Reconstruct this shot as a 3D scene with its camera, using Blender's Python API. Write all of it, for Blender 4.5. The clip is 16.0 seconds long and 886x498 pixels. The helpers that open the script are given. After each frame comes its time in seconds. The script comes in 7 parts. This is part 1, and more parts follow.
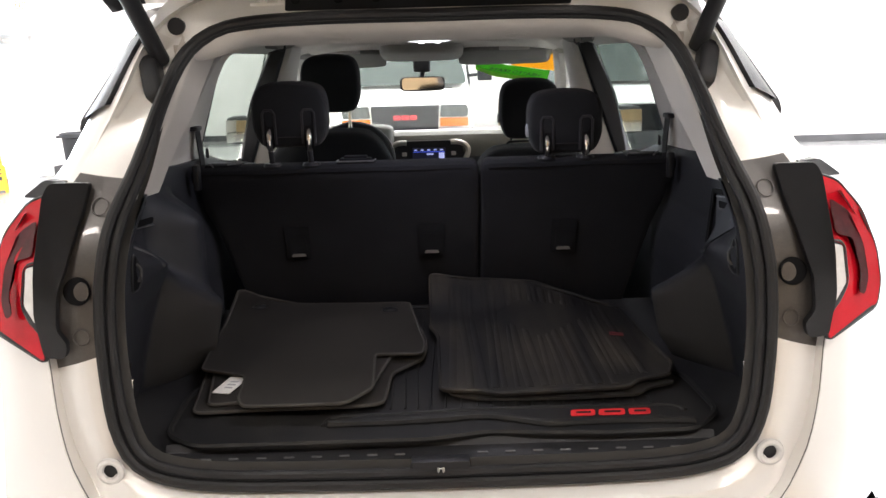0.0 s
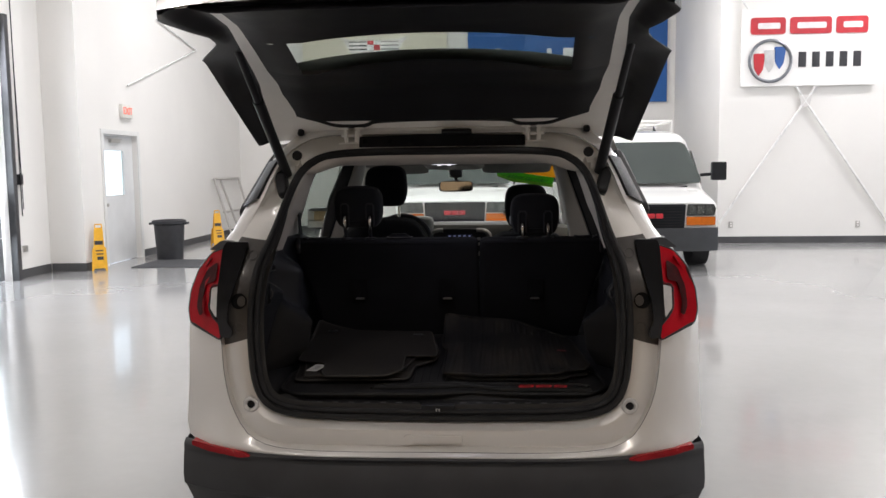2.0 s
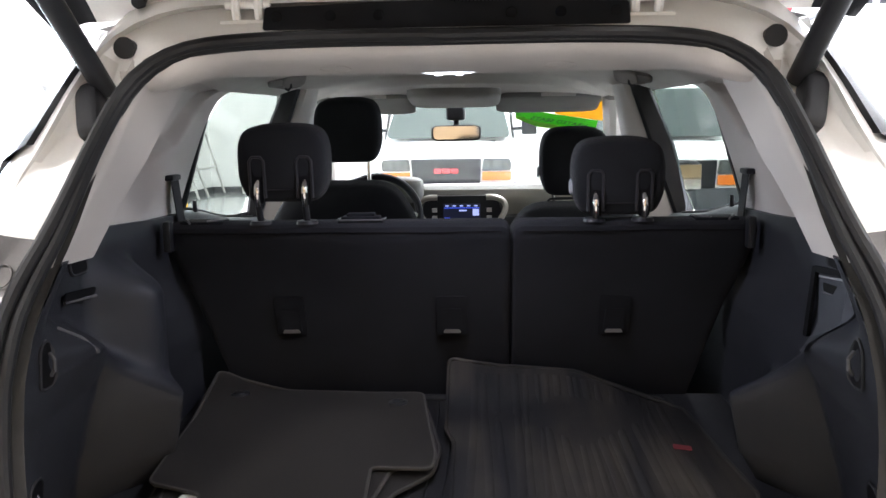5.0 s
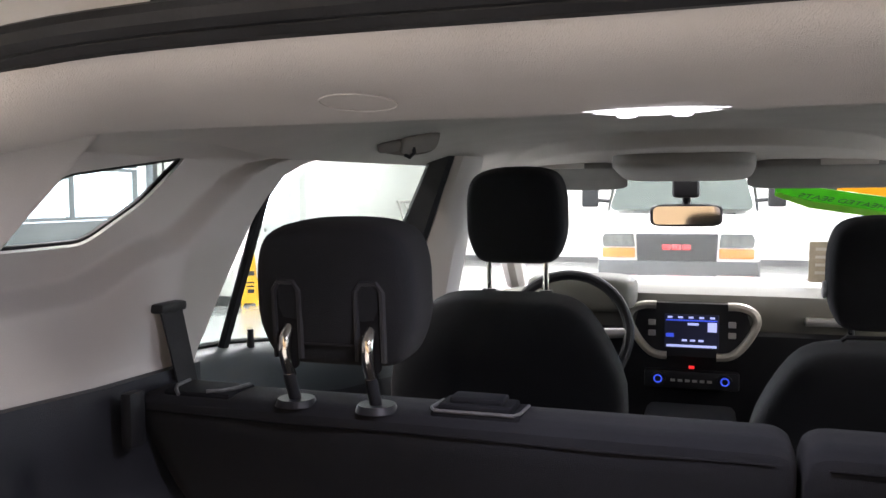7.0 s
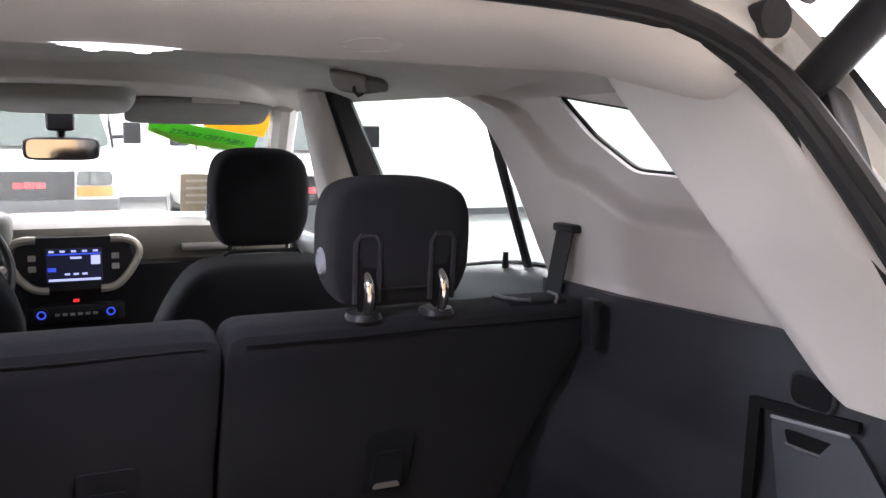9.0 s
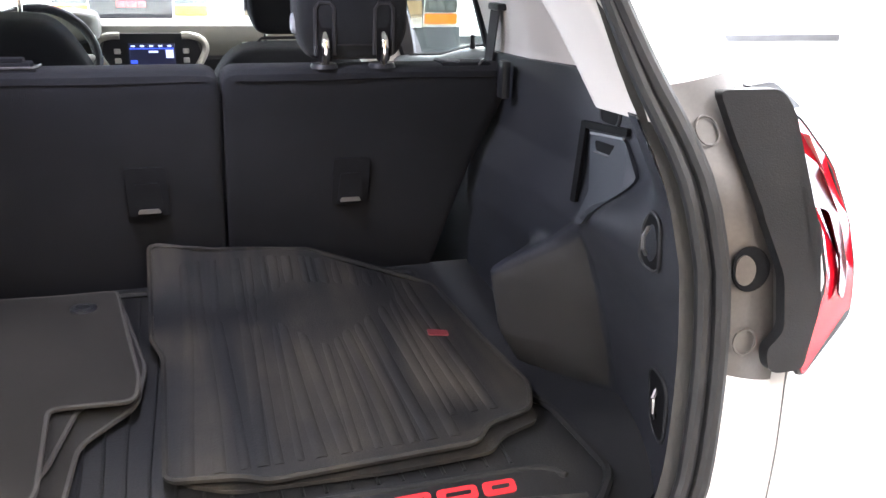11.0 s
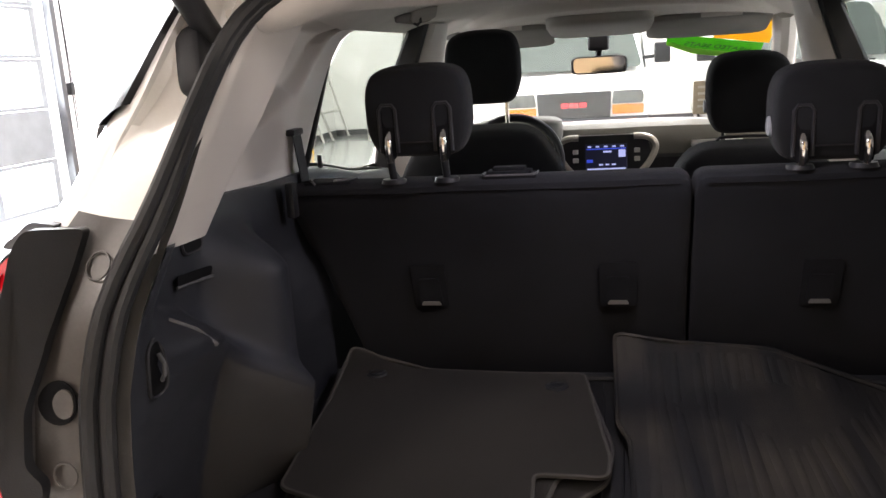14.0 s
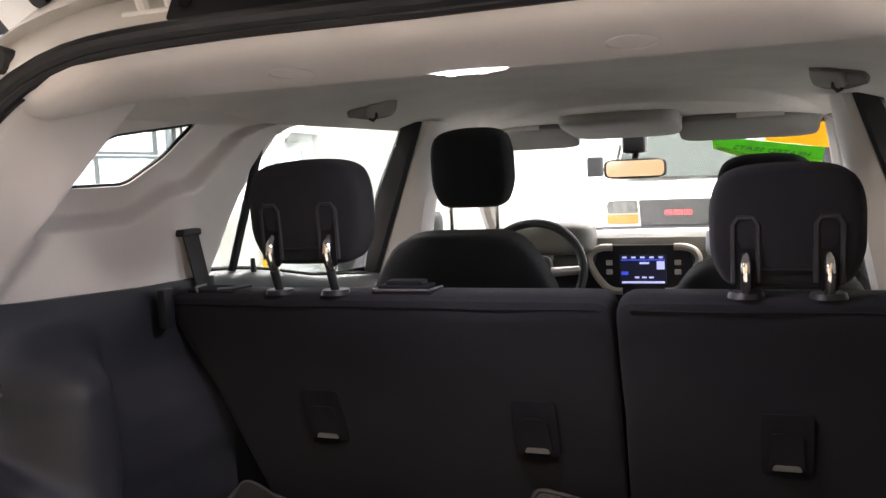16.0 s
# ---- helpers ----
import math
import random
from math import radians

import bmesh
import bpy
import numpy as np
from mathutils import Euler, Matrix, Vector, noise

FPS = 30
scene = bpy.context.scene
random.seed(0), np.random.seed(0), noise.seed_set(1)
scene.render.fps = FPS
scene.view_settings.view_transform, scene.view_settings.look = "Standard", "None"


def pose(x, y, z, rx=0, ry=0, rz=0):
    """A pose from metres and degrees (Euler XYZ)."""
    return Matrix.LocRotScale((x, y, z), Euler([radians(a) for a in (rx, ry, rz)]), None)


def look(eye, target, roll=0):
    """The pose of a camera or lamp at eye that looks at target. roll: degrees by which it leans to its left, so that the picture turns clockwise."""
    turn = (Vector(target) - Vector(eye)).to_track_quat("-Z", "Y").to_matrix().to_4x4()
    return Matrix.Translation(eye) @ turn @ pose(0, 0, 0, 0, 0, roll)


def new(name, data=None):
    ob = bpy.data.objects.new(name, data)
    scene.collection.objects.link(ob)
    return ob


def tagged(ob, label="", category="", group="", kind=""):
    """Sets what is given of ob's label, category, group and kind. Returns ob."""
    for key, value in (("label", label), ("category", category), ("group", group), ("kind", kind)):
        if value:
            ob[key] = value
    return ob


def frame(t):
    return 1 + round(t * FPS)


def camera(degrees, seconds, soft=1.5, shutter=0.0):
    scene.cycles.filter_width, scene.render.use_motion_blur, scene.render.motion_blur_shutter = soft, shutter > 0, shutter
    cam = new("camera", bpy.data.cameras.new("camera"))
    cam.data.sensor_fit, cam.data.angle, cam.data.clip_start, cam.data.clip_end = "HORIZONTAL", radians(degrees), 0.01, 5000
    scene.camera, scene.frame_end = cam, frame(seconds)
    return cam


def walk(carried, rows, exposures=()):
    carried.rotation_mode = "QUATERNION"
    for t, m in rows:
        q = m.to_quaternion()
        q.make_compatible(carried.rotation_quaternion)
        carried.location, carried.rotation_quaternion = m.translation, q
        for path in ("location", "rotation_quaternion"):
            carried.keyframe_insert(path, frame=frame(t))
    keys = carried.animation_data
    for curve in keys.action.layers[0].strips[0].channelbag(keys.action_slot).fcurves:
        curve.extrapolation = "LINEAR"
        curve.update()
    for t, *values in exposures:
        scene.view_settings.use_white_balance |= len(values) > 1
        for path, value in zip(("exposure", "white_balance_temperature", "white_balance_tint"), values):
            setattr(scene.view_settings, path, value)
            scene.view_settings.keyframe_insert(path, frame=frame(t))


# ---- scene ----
cam = camera(56.1, 16.0)
PATH = [
    (0, (0.01, -1.439, 1.462), (0.018, 0.516, 1.04), -1.6),
    (0.5, (0.114, -1.867, 1.496), (0.066, 0.119, 1.263), -1.6),
    (1, (0.103, -2.246, 1.509), (0.037, -0.256, 1.324), -1.0),
    (1.5, (0.125, -2.533, 1.527), (0.04, -0.541, 1.362), -1.1),
    (2, (0.198, -2.712, 1.516), (0.075, -0.725, 1.322), -0.7),
    (2.5, (0.188, -2.732, 1.508), (0.053, -0.751, 1.275), -0.1),
    (3, (0.12, -2.507, 1.501), (0.007, -0.526, 1.256), -0.5),
    (3.2, (0.098, -2.385, 1.494), (-0.003, -0.402, 1.25), -1.1),
    (5.5, (0.036, -0.653, 1.425), (-0.057, 1.322, 1.124), -0.8),
    (6, (-0.012, -0.378, 1.447), (-0.255, 1.593, 1.208), -2.0),
    (6.5, (0.002, -0.133, 1.474), (-0.645, 1.754, 1.337), -0.9),
    (7, (0.045, 0.003, 1.469), (-0.581, 1.898, 1.338), -0.4),
    (7.5, (0.015, 0.067, 1.462), (-0.189, 2.051, 1.309), -0.2),
    (8, (-0.124, 0.09, 1.461), (0.188, 2.057, 1.274), 0.4),
    (8.5, (-0.135, 0.008, 1.465), (0.501, 1.889, 1.232), 1.2),
    (9, (-0.045, -0.141, 1.459), (0.775, 1.662, 1.187), 0.9),
    (11.5, (0.062, -0.706, 1.392), (0.43, 1.121, 0.667), 0.3),
    (12, (0.005, -0.732, 1.385), (0.071, 1.123, 0.642), -0.4),
    (12.5, (-0.039, -0.735, 1.379), (-0.258, 1.109, 0.636), -0.9),
    (13, (-0.063, -0.732, 1.392), (-0.434, 1.104, 0.693), -1.5),
    (13.5, (-0.049, -0.727, 1.423), (-0.457, 1.15, 0.865), -2.8),
    (14, (-0.034, -0.71, 1.435), (-0.421, 1.204, 1.003), -3.6),
    (14.5, (-0.016, -0.647, 1.426), (-0.284, 1.304, 1.079), -3.3),
    (15, (0.033, -0.535, 1.432), (-0.057, 1.44, 1.131), -4.1),
    (15.5, (0.183, -0.409, 1.436), (-0.215, 1.54, 1.225), -3.3),
    (16, (0.315, -0.354, 1.404), (-0.36, 1.52, 1.226), -2.5),
]
EXPOSURES = [(0, 1.7, 6330, 13), (0.5, 0.8, 6330, 13), (1.0, 0.25, 6330, 14), (1.5, 0.0, 6330, 14), (3.2, 0.0, 6330, 14), (4.5, 1.25, 6100, 13), (5.5, 2.5, 5850, 13), (6.0, 2.5, 6150, 16), (6.5, 2.0, 6300, 16), (7.0, 2.1, 6250, 17), (7.5, 2.35, 6050, 17), (8.5, 2.2, 6150, 19), (9.0, 2.3, 6150, 19), (10.5, 2.9, 6150, 14), (11.5, 4.1, 5700, 13), (12.0, 4.95, 6050, 17), (12.5, 4.35, 6100, 17), (13.0, 2.75, 6150, 17), (13.5, 1.95, 6350, 16), (14.5, 1.95, 6650, 17), (16.0, 2.25, 6600, 18)]
walk(cam, [(t, look(eye, target, roll)) for t, eye, target, roll in PATH], EXPOSURES)

# ---- light and exposure ----
world = bpy.data.worlds.new("world")
scene.world = world
world.use_nodes = True
_wn = world.node_tree
_sky = _wn.nodes.new("ShaderNodeTexSky")
_sky.sky_type = "NISHITA"
_sky.sun_disc = False
_sky.sun_elevation, _sky.sun_rotation = radians(40), radians(250)
_wn.links.new(_sky.outputs[0], _wn.nodes["Background"].inputs[0])
_wn.nodes["Background"].inputs[1].default_value = 0.12


def lamp(name, kind, m, power, size=(1, 1), color=(1, 1, 1)):
    data = bpy.data.lights.new(name, kind)
    data.energy, data.color = power, color
    if kind == "AREA":
        data.shape, data.size, data.size_y = "RECTANGLE", size[0], size[1]
    else:
        data.shadow_soft_size = size[0]
    ob = new(name, data)
    ob.matrix_world = m
    return ob


HALL_LAMPS = [(x, y) for y in (-4.5, 1.5, 7, 12) for x in (-3.2, 2.2, 8.0)]
for _x, _y in HALL_LAMPS:
    lamp("high_bay_light", "AREA", look((_x, _y, 6.3), (_x, _y, 0)), {-4.5: 52 + 2.4 * (_x + 3.2), 1.5: 82 if _x < 5 else 62, 7: 130, 12: 155}[_y], (1.5, 0.5), (1.0, 0.90, 0.78) if _y < 0 else (1.0, 0.93, 0.85) if _y < 3 else (1.0, 0.99, 0.97))
lamp("garage_daylight", "AREA", look((-6.9, 6.9, 1.9), (0, 6.5, 0.8)), 260, (3.2, 3.4), (0.92, 0.96, 1.0))
# added light from the right, set at the unseen east window
lamp("added_side_daylight", "AREA", look((13.6, 5, 2.6), (0, 5, 0.5)), 215, (10, 3.4), (0.95, 0.98, 1.0))
lamp("cargo_lamp_light", "AREA", look((0.0, 0.645, 1.522), (0.0, 0.75, 0)), 0.8, (0.10, 0.03), (0.93, 0.9, 1.0))

# ---- helpers for building ----


def mat(name, color, rough=0.6, metal=0.0, vary=0.12, scale=8.0, bump=0.0, bscale=120.0, spec=0.5, coat=0.0, sheen=0.0, stain=0.0):
    m = bpy.data.materials.new(name)
    m.use_nodes = True
    t = m.node_tree
    b = t.nodes["Principled BSDF"]
    b.inputs["Roughness"].default_value = rough
    b.inputs["Metallic"].default_value = metal
    b.inputs["Specular IOR Level"].default_value = spec
    b.inputs["Coat Weight"].default_value = coat
    b.inputs["Coat Roughness"].default_value = 0.04
    b.inputs["Sheen Weight"].default_value = sheen
    co = t.nodes.new("ShaderNodeTexCoord")
    n1 = t.nodes.new("ShaderNodeTexNoise")
    n1.inputs["Scale"].default_value, n1.inputs["Detail"].default_value = scale, 6
    n2 = t.nodes.new("ShaderNodeTexNoise")
    n2.inputs["Scale"].default_value, n2.inputs["Detail"].default_value = bscale, 4
    t.links.new(co.outputs["Object"], n1.inputs["Vector"])
    t.links.new(co.outputs["Object"], n2.inputs["Vector"])
    r = t.nodes.new("ShaderNodeValToRGB")
    r.color_ramp.elements[0].position, r.color_ramp.elements[1].position = 0.3, 0.7
    r.color_ramp.elements[0].color = (*[c * (1 - vary) for c in color], 1)
    r.color_ramp.elements[1].color = (*[min(1, c * (1 + vary)) for c in color], 1)
    t.links.new(n1.outputs["Fac"], r.inputs["Fac"])
    mix = t.nodes.new("ShaderNodeMix")
    mix.data_type, mix.blend_type = "RGBA", "MULTIPLY"
    mix.inputs[0].default_value = min(1.0, vary * 2 + stain)
    t.links.new(r.outputs["Color"], mix.inputs[6])
    r2 = t.nodes.new("ShaderNodeMapRange")
    r2.inputs[3].default_value, r2.inputs[4].default_value = 0.55, 1.3
    t.links.new(n2.outputs["Fac"], r2.inputs[0])
    t.links.new(r2.outputs[0], mix.inputs[7])
    t.links.new(mix.outputs[2], b.inputs["Base Color"])
    rr = t.nodes.new("ShaderNodeMapRange")
    rr.inputs[3].default_value, rr.inputs[4].default_value = max(0, rough - 0.08), min(1, rough + 0.08)
    t.links.new(n1.outputs["Fac"], rr.inputs[0])
    t.links.new(rr.outputs[0], b.inputs["Roughness"])
    if bump:
        bp = t.nodes.new("ShaderNodeBump")
        bp.inputs["Strength"].default_value, bp.inputs["Distance"].default_value = bump, 0.002
        t.links.new(n2.outputs["Fac"], bp.inputs["Height"])
        t.links.new(bp.outputs["Normal"], b.inputs["Normal"])
    return m


def glass(name, tint=(0.94, 0.97, 0.955), gloss=0.06):
    m = bpy.data.materials.new(name)
    m.use_nodes = True
    t = m.node_tree
    t.nodes.remove(t.nodes["Principled BSDF"])
    tr, gl, mx = (t.nodes.new(k) for k in ("ShaderNodeBsdfTransparent", "ShaderNodeBsdfGlossy", "ShaderNodeMixShader"))
    tr.inputs[0].default_value = (*tint, 1)
    gl.inputs["Roughness"].default_value = 0.02
    lw = t.nodes.new("ShaderNodeLayerWeight")
    lw.inputs[0].default_value = 0.25
    mr = t.nodes.new("ShaderNodeMapRange")
    mr.inputs[3].default_value, mr.inputs[4].default_value = gloss * 0.4, 0.05
    t.links.new(lw.outputs["Facing"], mr.inputs[0])
    t.links.new(mr.outputs[0], mx.inputs[0])
    t.links.new(tr.outputs[0], mx.inputs[1])
    t.links.new(gl.outputs[0], mx.inputs[2])
    t.links.new(mx.outputs[0], t.nodes["Material Output"].inputs[0])
    return m


def glow(name, color, strength):
    m = bpy.data.materials.new(name)
    m.use_nodes = True
    b = m.node_tree.nodes["Principled BSDF"]
    b.inputs["Base Color"].default_value = (*color, 1)
    b.inputs["Emission Color"].default_value = (*color, 1)
    b.inputs["Emission Strength"].default_value = strength
    return m


def streaked(name, dark, dust, rough):
    """Black rubber with dusty streaks along its ribs and dust lying in patches."""
    m = mat(name, dark, rough, 0, 0.2, 9, 0.3, 260, spec=0.28)
    t = m.node_tree
    b = t.nodes["Principled BSDF"]
    co = t.nodes.new("ShaderNodeTexCoord")
    mp = t.nodes.new("ShaderNodeMapping")
    mp.inputs["Scale"].default_value = (15, 1.6, 4)
    t.links.new(co.outputs["Object"], mp.inputs["Vector"])
    n1, n2 = t.nodes.new("ShaderNodeTexNoise"), t.nodes.new("ShaderNodeTexNoise")
    n1.inputs["Scale"].default_value, n1.inputs["Detail"].default_value = 1.0, 3
    n2.inputs["Scale"].default_value, n2.inputs["Detail"].default_value = 4.5, 4
    t.links.new(mp.outputs[0], n1.inputs["Vector"])
    t.links.new(co.outputs["Object"], n2.inputs["Vector"])
    r1, r2 = t.nodes.new("ShaderNodeMapRange"), t.nodes.new("ShaderNodeMapRange")
    r1.inputs[1].default_value, r1.inputs[2].default_value = 0.38, 0.62
    r2.inputs[1].default_value, r2.inputs[2].default_value = 0.34, 0.60
    t.links.new(n1.outputs["Fac"], r1.inputs[0])
    t.links.new(n2.outputs["Fac"], r2.inputs[0])
    mu = t.nodes.new("ShaderNodeMath")
    mu.operation = "MULTIPLY"
    t.links.new(r1.outputs[0], mu.inputs[0])
    t.links.new(r2.outputs[0], mu.inputs[1])
    mx = t.nodes.new("ShaderNodeMix")
    mx.data_type = "RGBA"
    t.links.new(mu.outputs[0], mx.inputs[0])
    t.links.new(b.inputs["Base Color"].links[0].from_socket, mx.inputs[6])
    mx.inputs[7].default_value = (*dust, 1)
    t.links.new(mx.outputs[2], b.inputs["Base Color"])
    return m


def translucent(name, color):
    """A thin printed film that lets daylight through."""
    m = mat(name, color, 0.6, 0, 0.08, 30)
    t = m.node_tree
    tr, mx = t.nodes.new("ShaderNodeBsdfTranslucent"), t.nodes.new("ShaderNodeMixShader")
    tr.inputs[0].default_value = (*color, 1)
    mx.inputs[0].default_value = 0.6
    t.links.new(t.nodes["Principled BSDF"].outputs[0], mx.inputs[1])
    t.links.new(tr.outputs[0], mx.inputs[2])
    t.links.new(mx.outputs[0], t.nodes["Material Output"].inputs[0])
    return m


PAINT = mat("white_paint", (0.78, 0.765, 0.745), 0.36, 0.35, 0.02, 3, 0, 400, coat=0.9)
INNER_PAINT = mat("satin_white_paint", (0.88, 0.865, 0.835), 0.38, 0, 0.05, 6, 0.05, 200, coat=0.3)
POCKET = mat("lamp_pocket_dark", (0.066, 0.060, 0.057), 0.34, 0.15, 0.25, 9, 0.05, 200, coat=0.25)
RUBBER = mat("seal_rubber", (0.015, 0.015, 0.0165), 0.5, 0, 0.2, 20, 0.1, 300, spec=0.3)
DARK_TRIM = mat("dark_grained_trim", (0.020, 0.0205, 0.0235), 0.5, 0, 0.15, 10, 0.35, 700, spec=0.3)
BLACK_PLASTIC = mat("black_plastic", (0.015, 0.0155, 0.018), 0.42, 0, 0.15, 10, 0.2, 500, spec=0.25)
BUMPER_PLASTIC = mat("dark_bumper_plastic", (0.034, 0.035, 0.039), 0.6, 0, 0.2, 7, 0.35, 600)
CARPET = mat("cargo_carpet", (0.015, 0.0155, 0.018), 0.95, 0, 0.2, 14, 0.9, 900, spec=0.15, sheen=0.04)
SEAT_BACK = mat("seat_back_carpet", (0.0160, 0.0167, 0.0198), 0.92, 0, 0.12, 9, 0.8, 1100, spec=0.1, sheen=0.03)
CLOTH = mat("dark_seat_cloth", (0.0136, 0.0142, 0.0164), 0.85, 0, 0.14, 12, 0.8, 900, spec=0.12, sheen=0.05)
LIGHT_TRIM = mat("light_grey_trim", (0.49, 0.465, 0.44), 0.6, 0, 0.05, 5, 0.2, 700)
HEADLINER = mat("headliner_fabric", (0.56, 0.53, 0.50), 0.95, 0, 0.05, 8, 0.4, 900, spec=0.1)
CHROME = mat("chrome", (0.70, 0.68, 0.66), 0.18, 1.0, 0.03, 5, 0, 100)
POST = mat("post_chrome", (0.78, 0.76, 0.73), 0.10, 1.0, 0.03, 5, 0, 100)
STEEL = mat("brushed_silver", (0.55, 0.54, 0.52), 0.35, 0.85, 0.05, 5, 0, 300)
MAT_CARPET = mat("mat_carpet", (0.0182, 0.0163, 0.0150), 0.95, 0, 0.15, 11, 1.0, 1000, spec=0.12, sheen=0.05)
MAT_EDGE = mat("mat_binding", (0.054, 0.050, 0.047), 0.8, 0, 0.15, 30, 0.6, 600, spec=0.2)
MAT_RUBBER = streaked("mat_rubber", (0.0085, 0.0086, 0.0096), (0.044, 0.038, 0.030), 0.65)
LINER_RUBBER = streaked("liner_rubber", (0.0070, 0.0073, 0.0084), (0.017, 0.0163, 0.0155), 0.6)
RED = mat("red_letter_paint", (0.62, 0.02, 0.025), 0.5, 0, 0.1, 30)
LENS = mat("red_lens", (0.42, 0.004, 0.012), 0.12, 0, 0.12, 14, spec=0.2)
LENS_DARK = mat("deep_red_lens", (0.045, 0.002, 0.004), 0.2, 0, 0.25, 40, spec=0.2)
LENS_CLEAR = mat("clear_lens", (0.62, 0.61, 0.60), 0.15, 0, 0.1, 30, coat=1.0)
GLASS = glass("window_glass")
DARK_GLASS = glass("privacy_glass", (0.63, 0.67, 0.65), 0.08)
REFLECTOR = mat("red_reflector", (0.34, 0.008, 0.014), 0.25, 0, 0.15, 30, spec=0.3)
LATCH = mat("latch_plastic", (0.014, 0.0145, 0.017), 0.8, 0, 0.15, 20, 0.2, 500, spec=0.05)
# flat black for painted shade in recesses and holes, and for clips and seams
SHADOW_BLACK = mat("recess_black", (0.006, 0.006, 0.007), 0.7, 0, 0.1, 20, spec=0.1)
SEAL_LIP = mat("seal_lip", (0.036, 0.035, 0.0345), 0.6, 0, 0.12, 14, 0.2, 400, spec=0.25)
PANEL_BLUE = mat("blue_grey_panel", (0.030, 0.033, 0.042), 0.5, 0, 0.1, 9, 0.2, 600)
BUTTON_GREY = mat("button_grey", (0.22, 0.23, 0.25), 0.5, 0, 0.1, 30)
SIDE_TRIM = mat("side_trim_plastic", (0.0240, 0.0256, 0.0318), 0.48, 0, 0.15, 10, 0.35, 700, spec=0.3)
# side trim plastic lightened to paint the housing's lit face
HOUSING_LIT = mat("lit_housing_plastic", (0.040, 0.039, 0.039), 0.7, 0, 0.12, 10, 0.5, 800, spec=0.25)
TAN_WALL = mat("tan_wall_paint", (0.58, 0.42, 0.24), 0.75, 0, 0.05, 0.7, 0.15, 60)
MIRROR = mat("mirror_silver", (0.85, 0.85, 0.85), 0.02, 1.0, 0.0, 4)
LAMP_GLOW = glow("lamp_glow", (0.95, 0.95, 1.0), 0.9)
SCREEN_GLOW = glow("screen_glow", (0.012, 0.014, 0.040), 0.06)
SCREEN_TEXT = glow("screen_text", (0.5, 0.55, 0.95), 0.2)
SCREEN_BLUE = glow("screen_blue", (0.05, 0.10, 0.8), 0.16)
RED_GLOW = glow("red_indicator", (0.9, 0.03, 0.03), 0.2)
WALL = mat("white_wall_paint", (0.80, 0.785, 0.755), 0.75, 0, 0.03, 0.7, 0.15, 60)
CEILING = mat("ceiling_paint", (0.72, 0.71, 0.69), 0.8, 0, 0.05, 0.6, 0.2, 30)
FLOOR = mat("grey_epoxy_floor", (0.37, 0.37, 0.366), 0.17, 0, 0.05, 0.5, 0.008, 12, spec=0.55, coat=0.3)
BASE = mat("dark_baseboard", (0.075, 0.075, 0.078), 0.6, 0, 0.2, 4, 0.2, 80)
TAN = mat("tan_dash_pad", (0.115, 0.113, 0.098), 0.6, 0, 0.06, 8, 0.3, 600)
YELLOW = mat("yellow_plastic", (0.80, 0.42, 0.02), 0.45, 0, 0.1, 12)
BIN = mat("bin_plastic", (0.035, 0.036, 0.04), 0.55, 0, 0.2, 8, 0.2, 300)
VAN_PAINT = mat("van_white_paint", (0.76, 0.76, 0.74), 0.3, 0, 0.03, 2, coat=0.8)
GRILLE = mat("van_grille_plastic", (0.012, 0.014, 0.017), 0.55, 0, 0.2, 8, spec=0.15)
SILVER = mat("champagne_silver", (0.50, 0.47, 0.42), 0.35, 0.6, 0.05, 6)
# grey for thin edge lines, ribs, gaps and small hooks
EDGE_GREY = mat("edge_grey_plastic", (0.085, 0.085, 0.09), 0.6, 0, 0.3, 60)
LAMP_CELL = mat("lamp_cell", (0.10, 0.108, 0.105), 0.25, 0.3, 0.4, 30)
VISOR = mat("visor_fabric", (0.23, 0.225, 0.218), 0.9, 0, 0.08, 9, 0.3, 700, spec=0.1)
# handle colour darkened to paint the shade round the grips
HANDLE_DARK = mat("handle_shade", (0.20, 0.19, 0.18), 0.7, 0, 0.15, 20, 0.2, 500, spec=0.2)
AMBER = mat("amber_lens", (0.55, 0.13, 0.006), 0.2, 0, 0.1, 20, coat=1.0)
HEADLAMP = mat("headlamp_lens", (0.06, 0.068, 0.066), 0.15, 0.2, 0.5, 24, coat=0.5)
TYRE = mat("tyre_rubber", (0.02, 0.02, 0.021), 0.8, 0, 0.2, 20, 0.3, 200)


def fresh():
    return bmesh.new()


def part(name, bm, material, parent=None, label="", smooth=35):
    me = bpy.data.meshes.new(name)
    bmesh.ops.recalc_face_normals(bm, faces=bm.faces)
    bm.to_mesh(me)
    bm.free()
    me.materials.append(material)
    me.polygons.foreach_set("use_smooth", [True] * len(me.polygons))
    me.set_sharp_from_angle(angle=radians(smooth))
    ob = new(name, me)
    if parent:
        ob.parent = parent
    if label:
        ob["label"] = label
    return ob


def thing(name, label, category, group="", kind="", at=(0, 0, 0), turn=0):
    ob = new(name)
    ob.empty_display_size = 0.1
    ob.matrix_world = pose(*at, 0, 0, turn)
    return tagged(ob, label, category, group, kind)


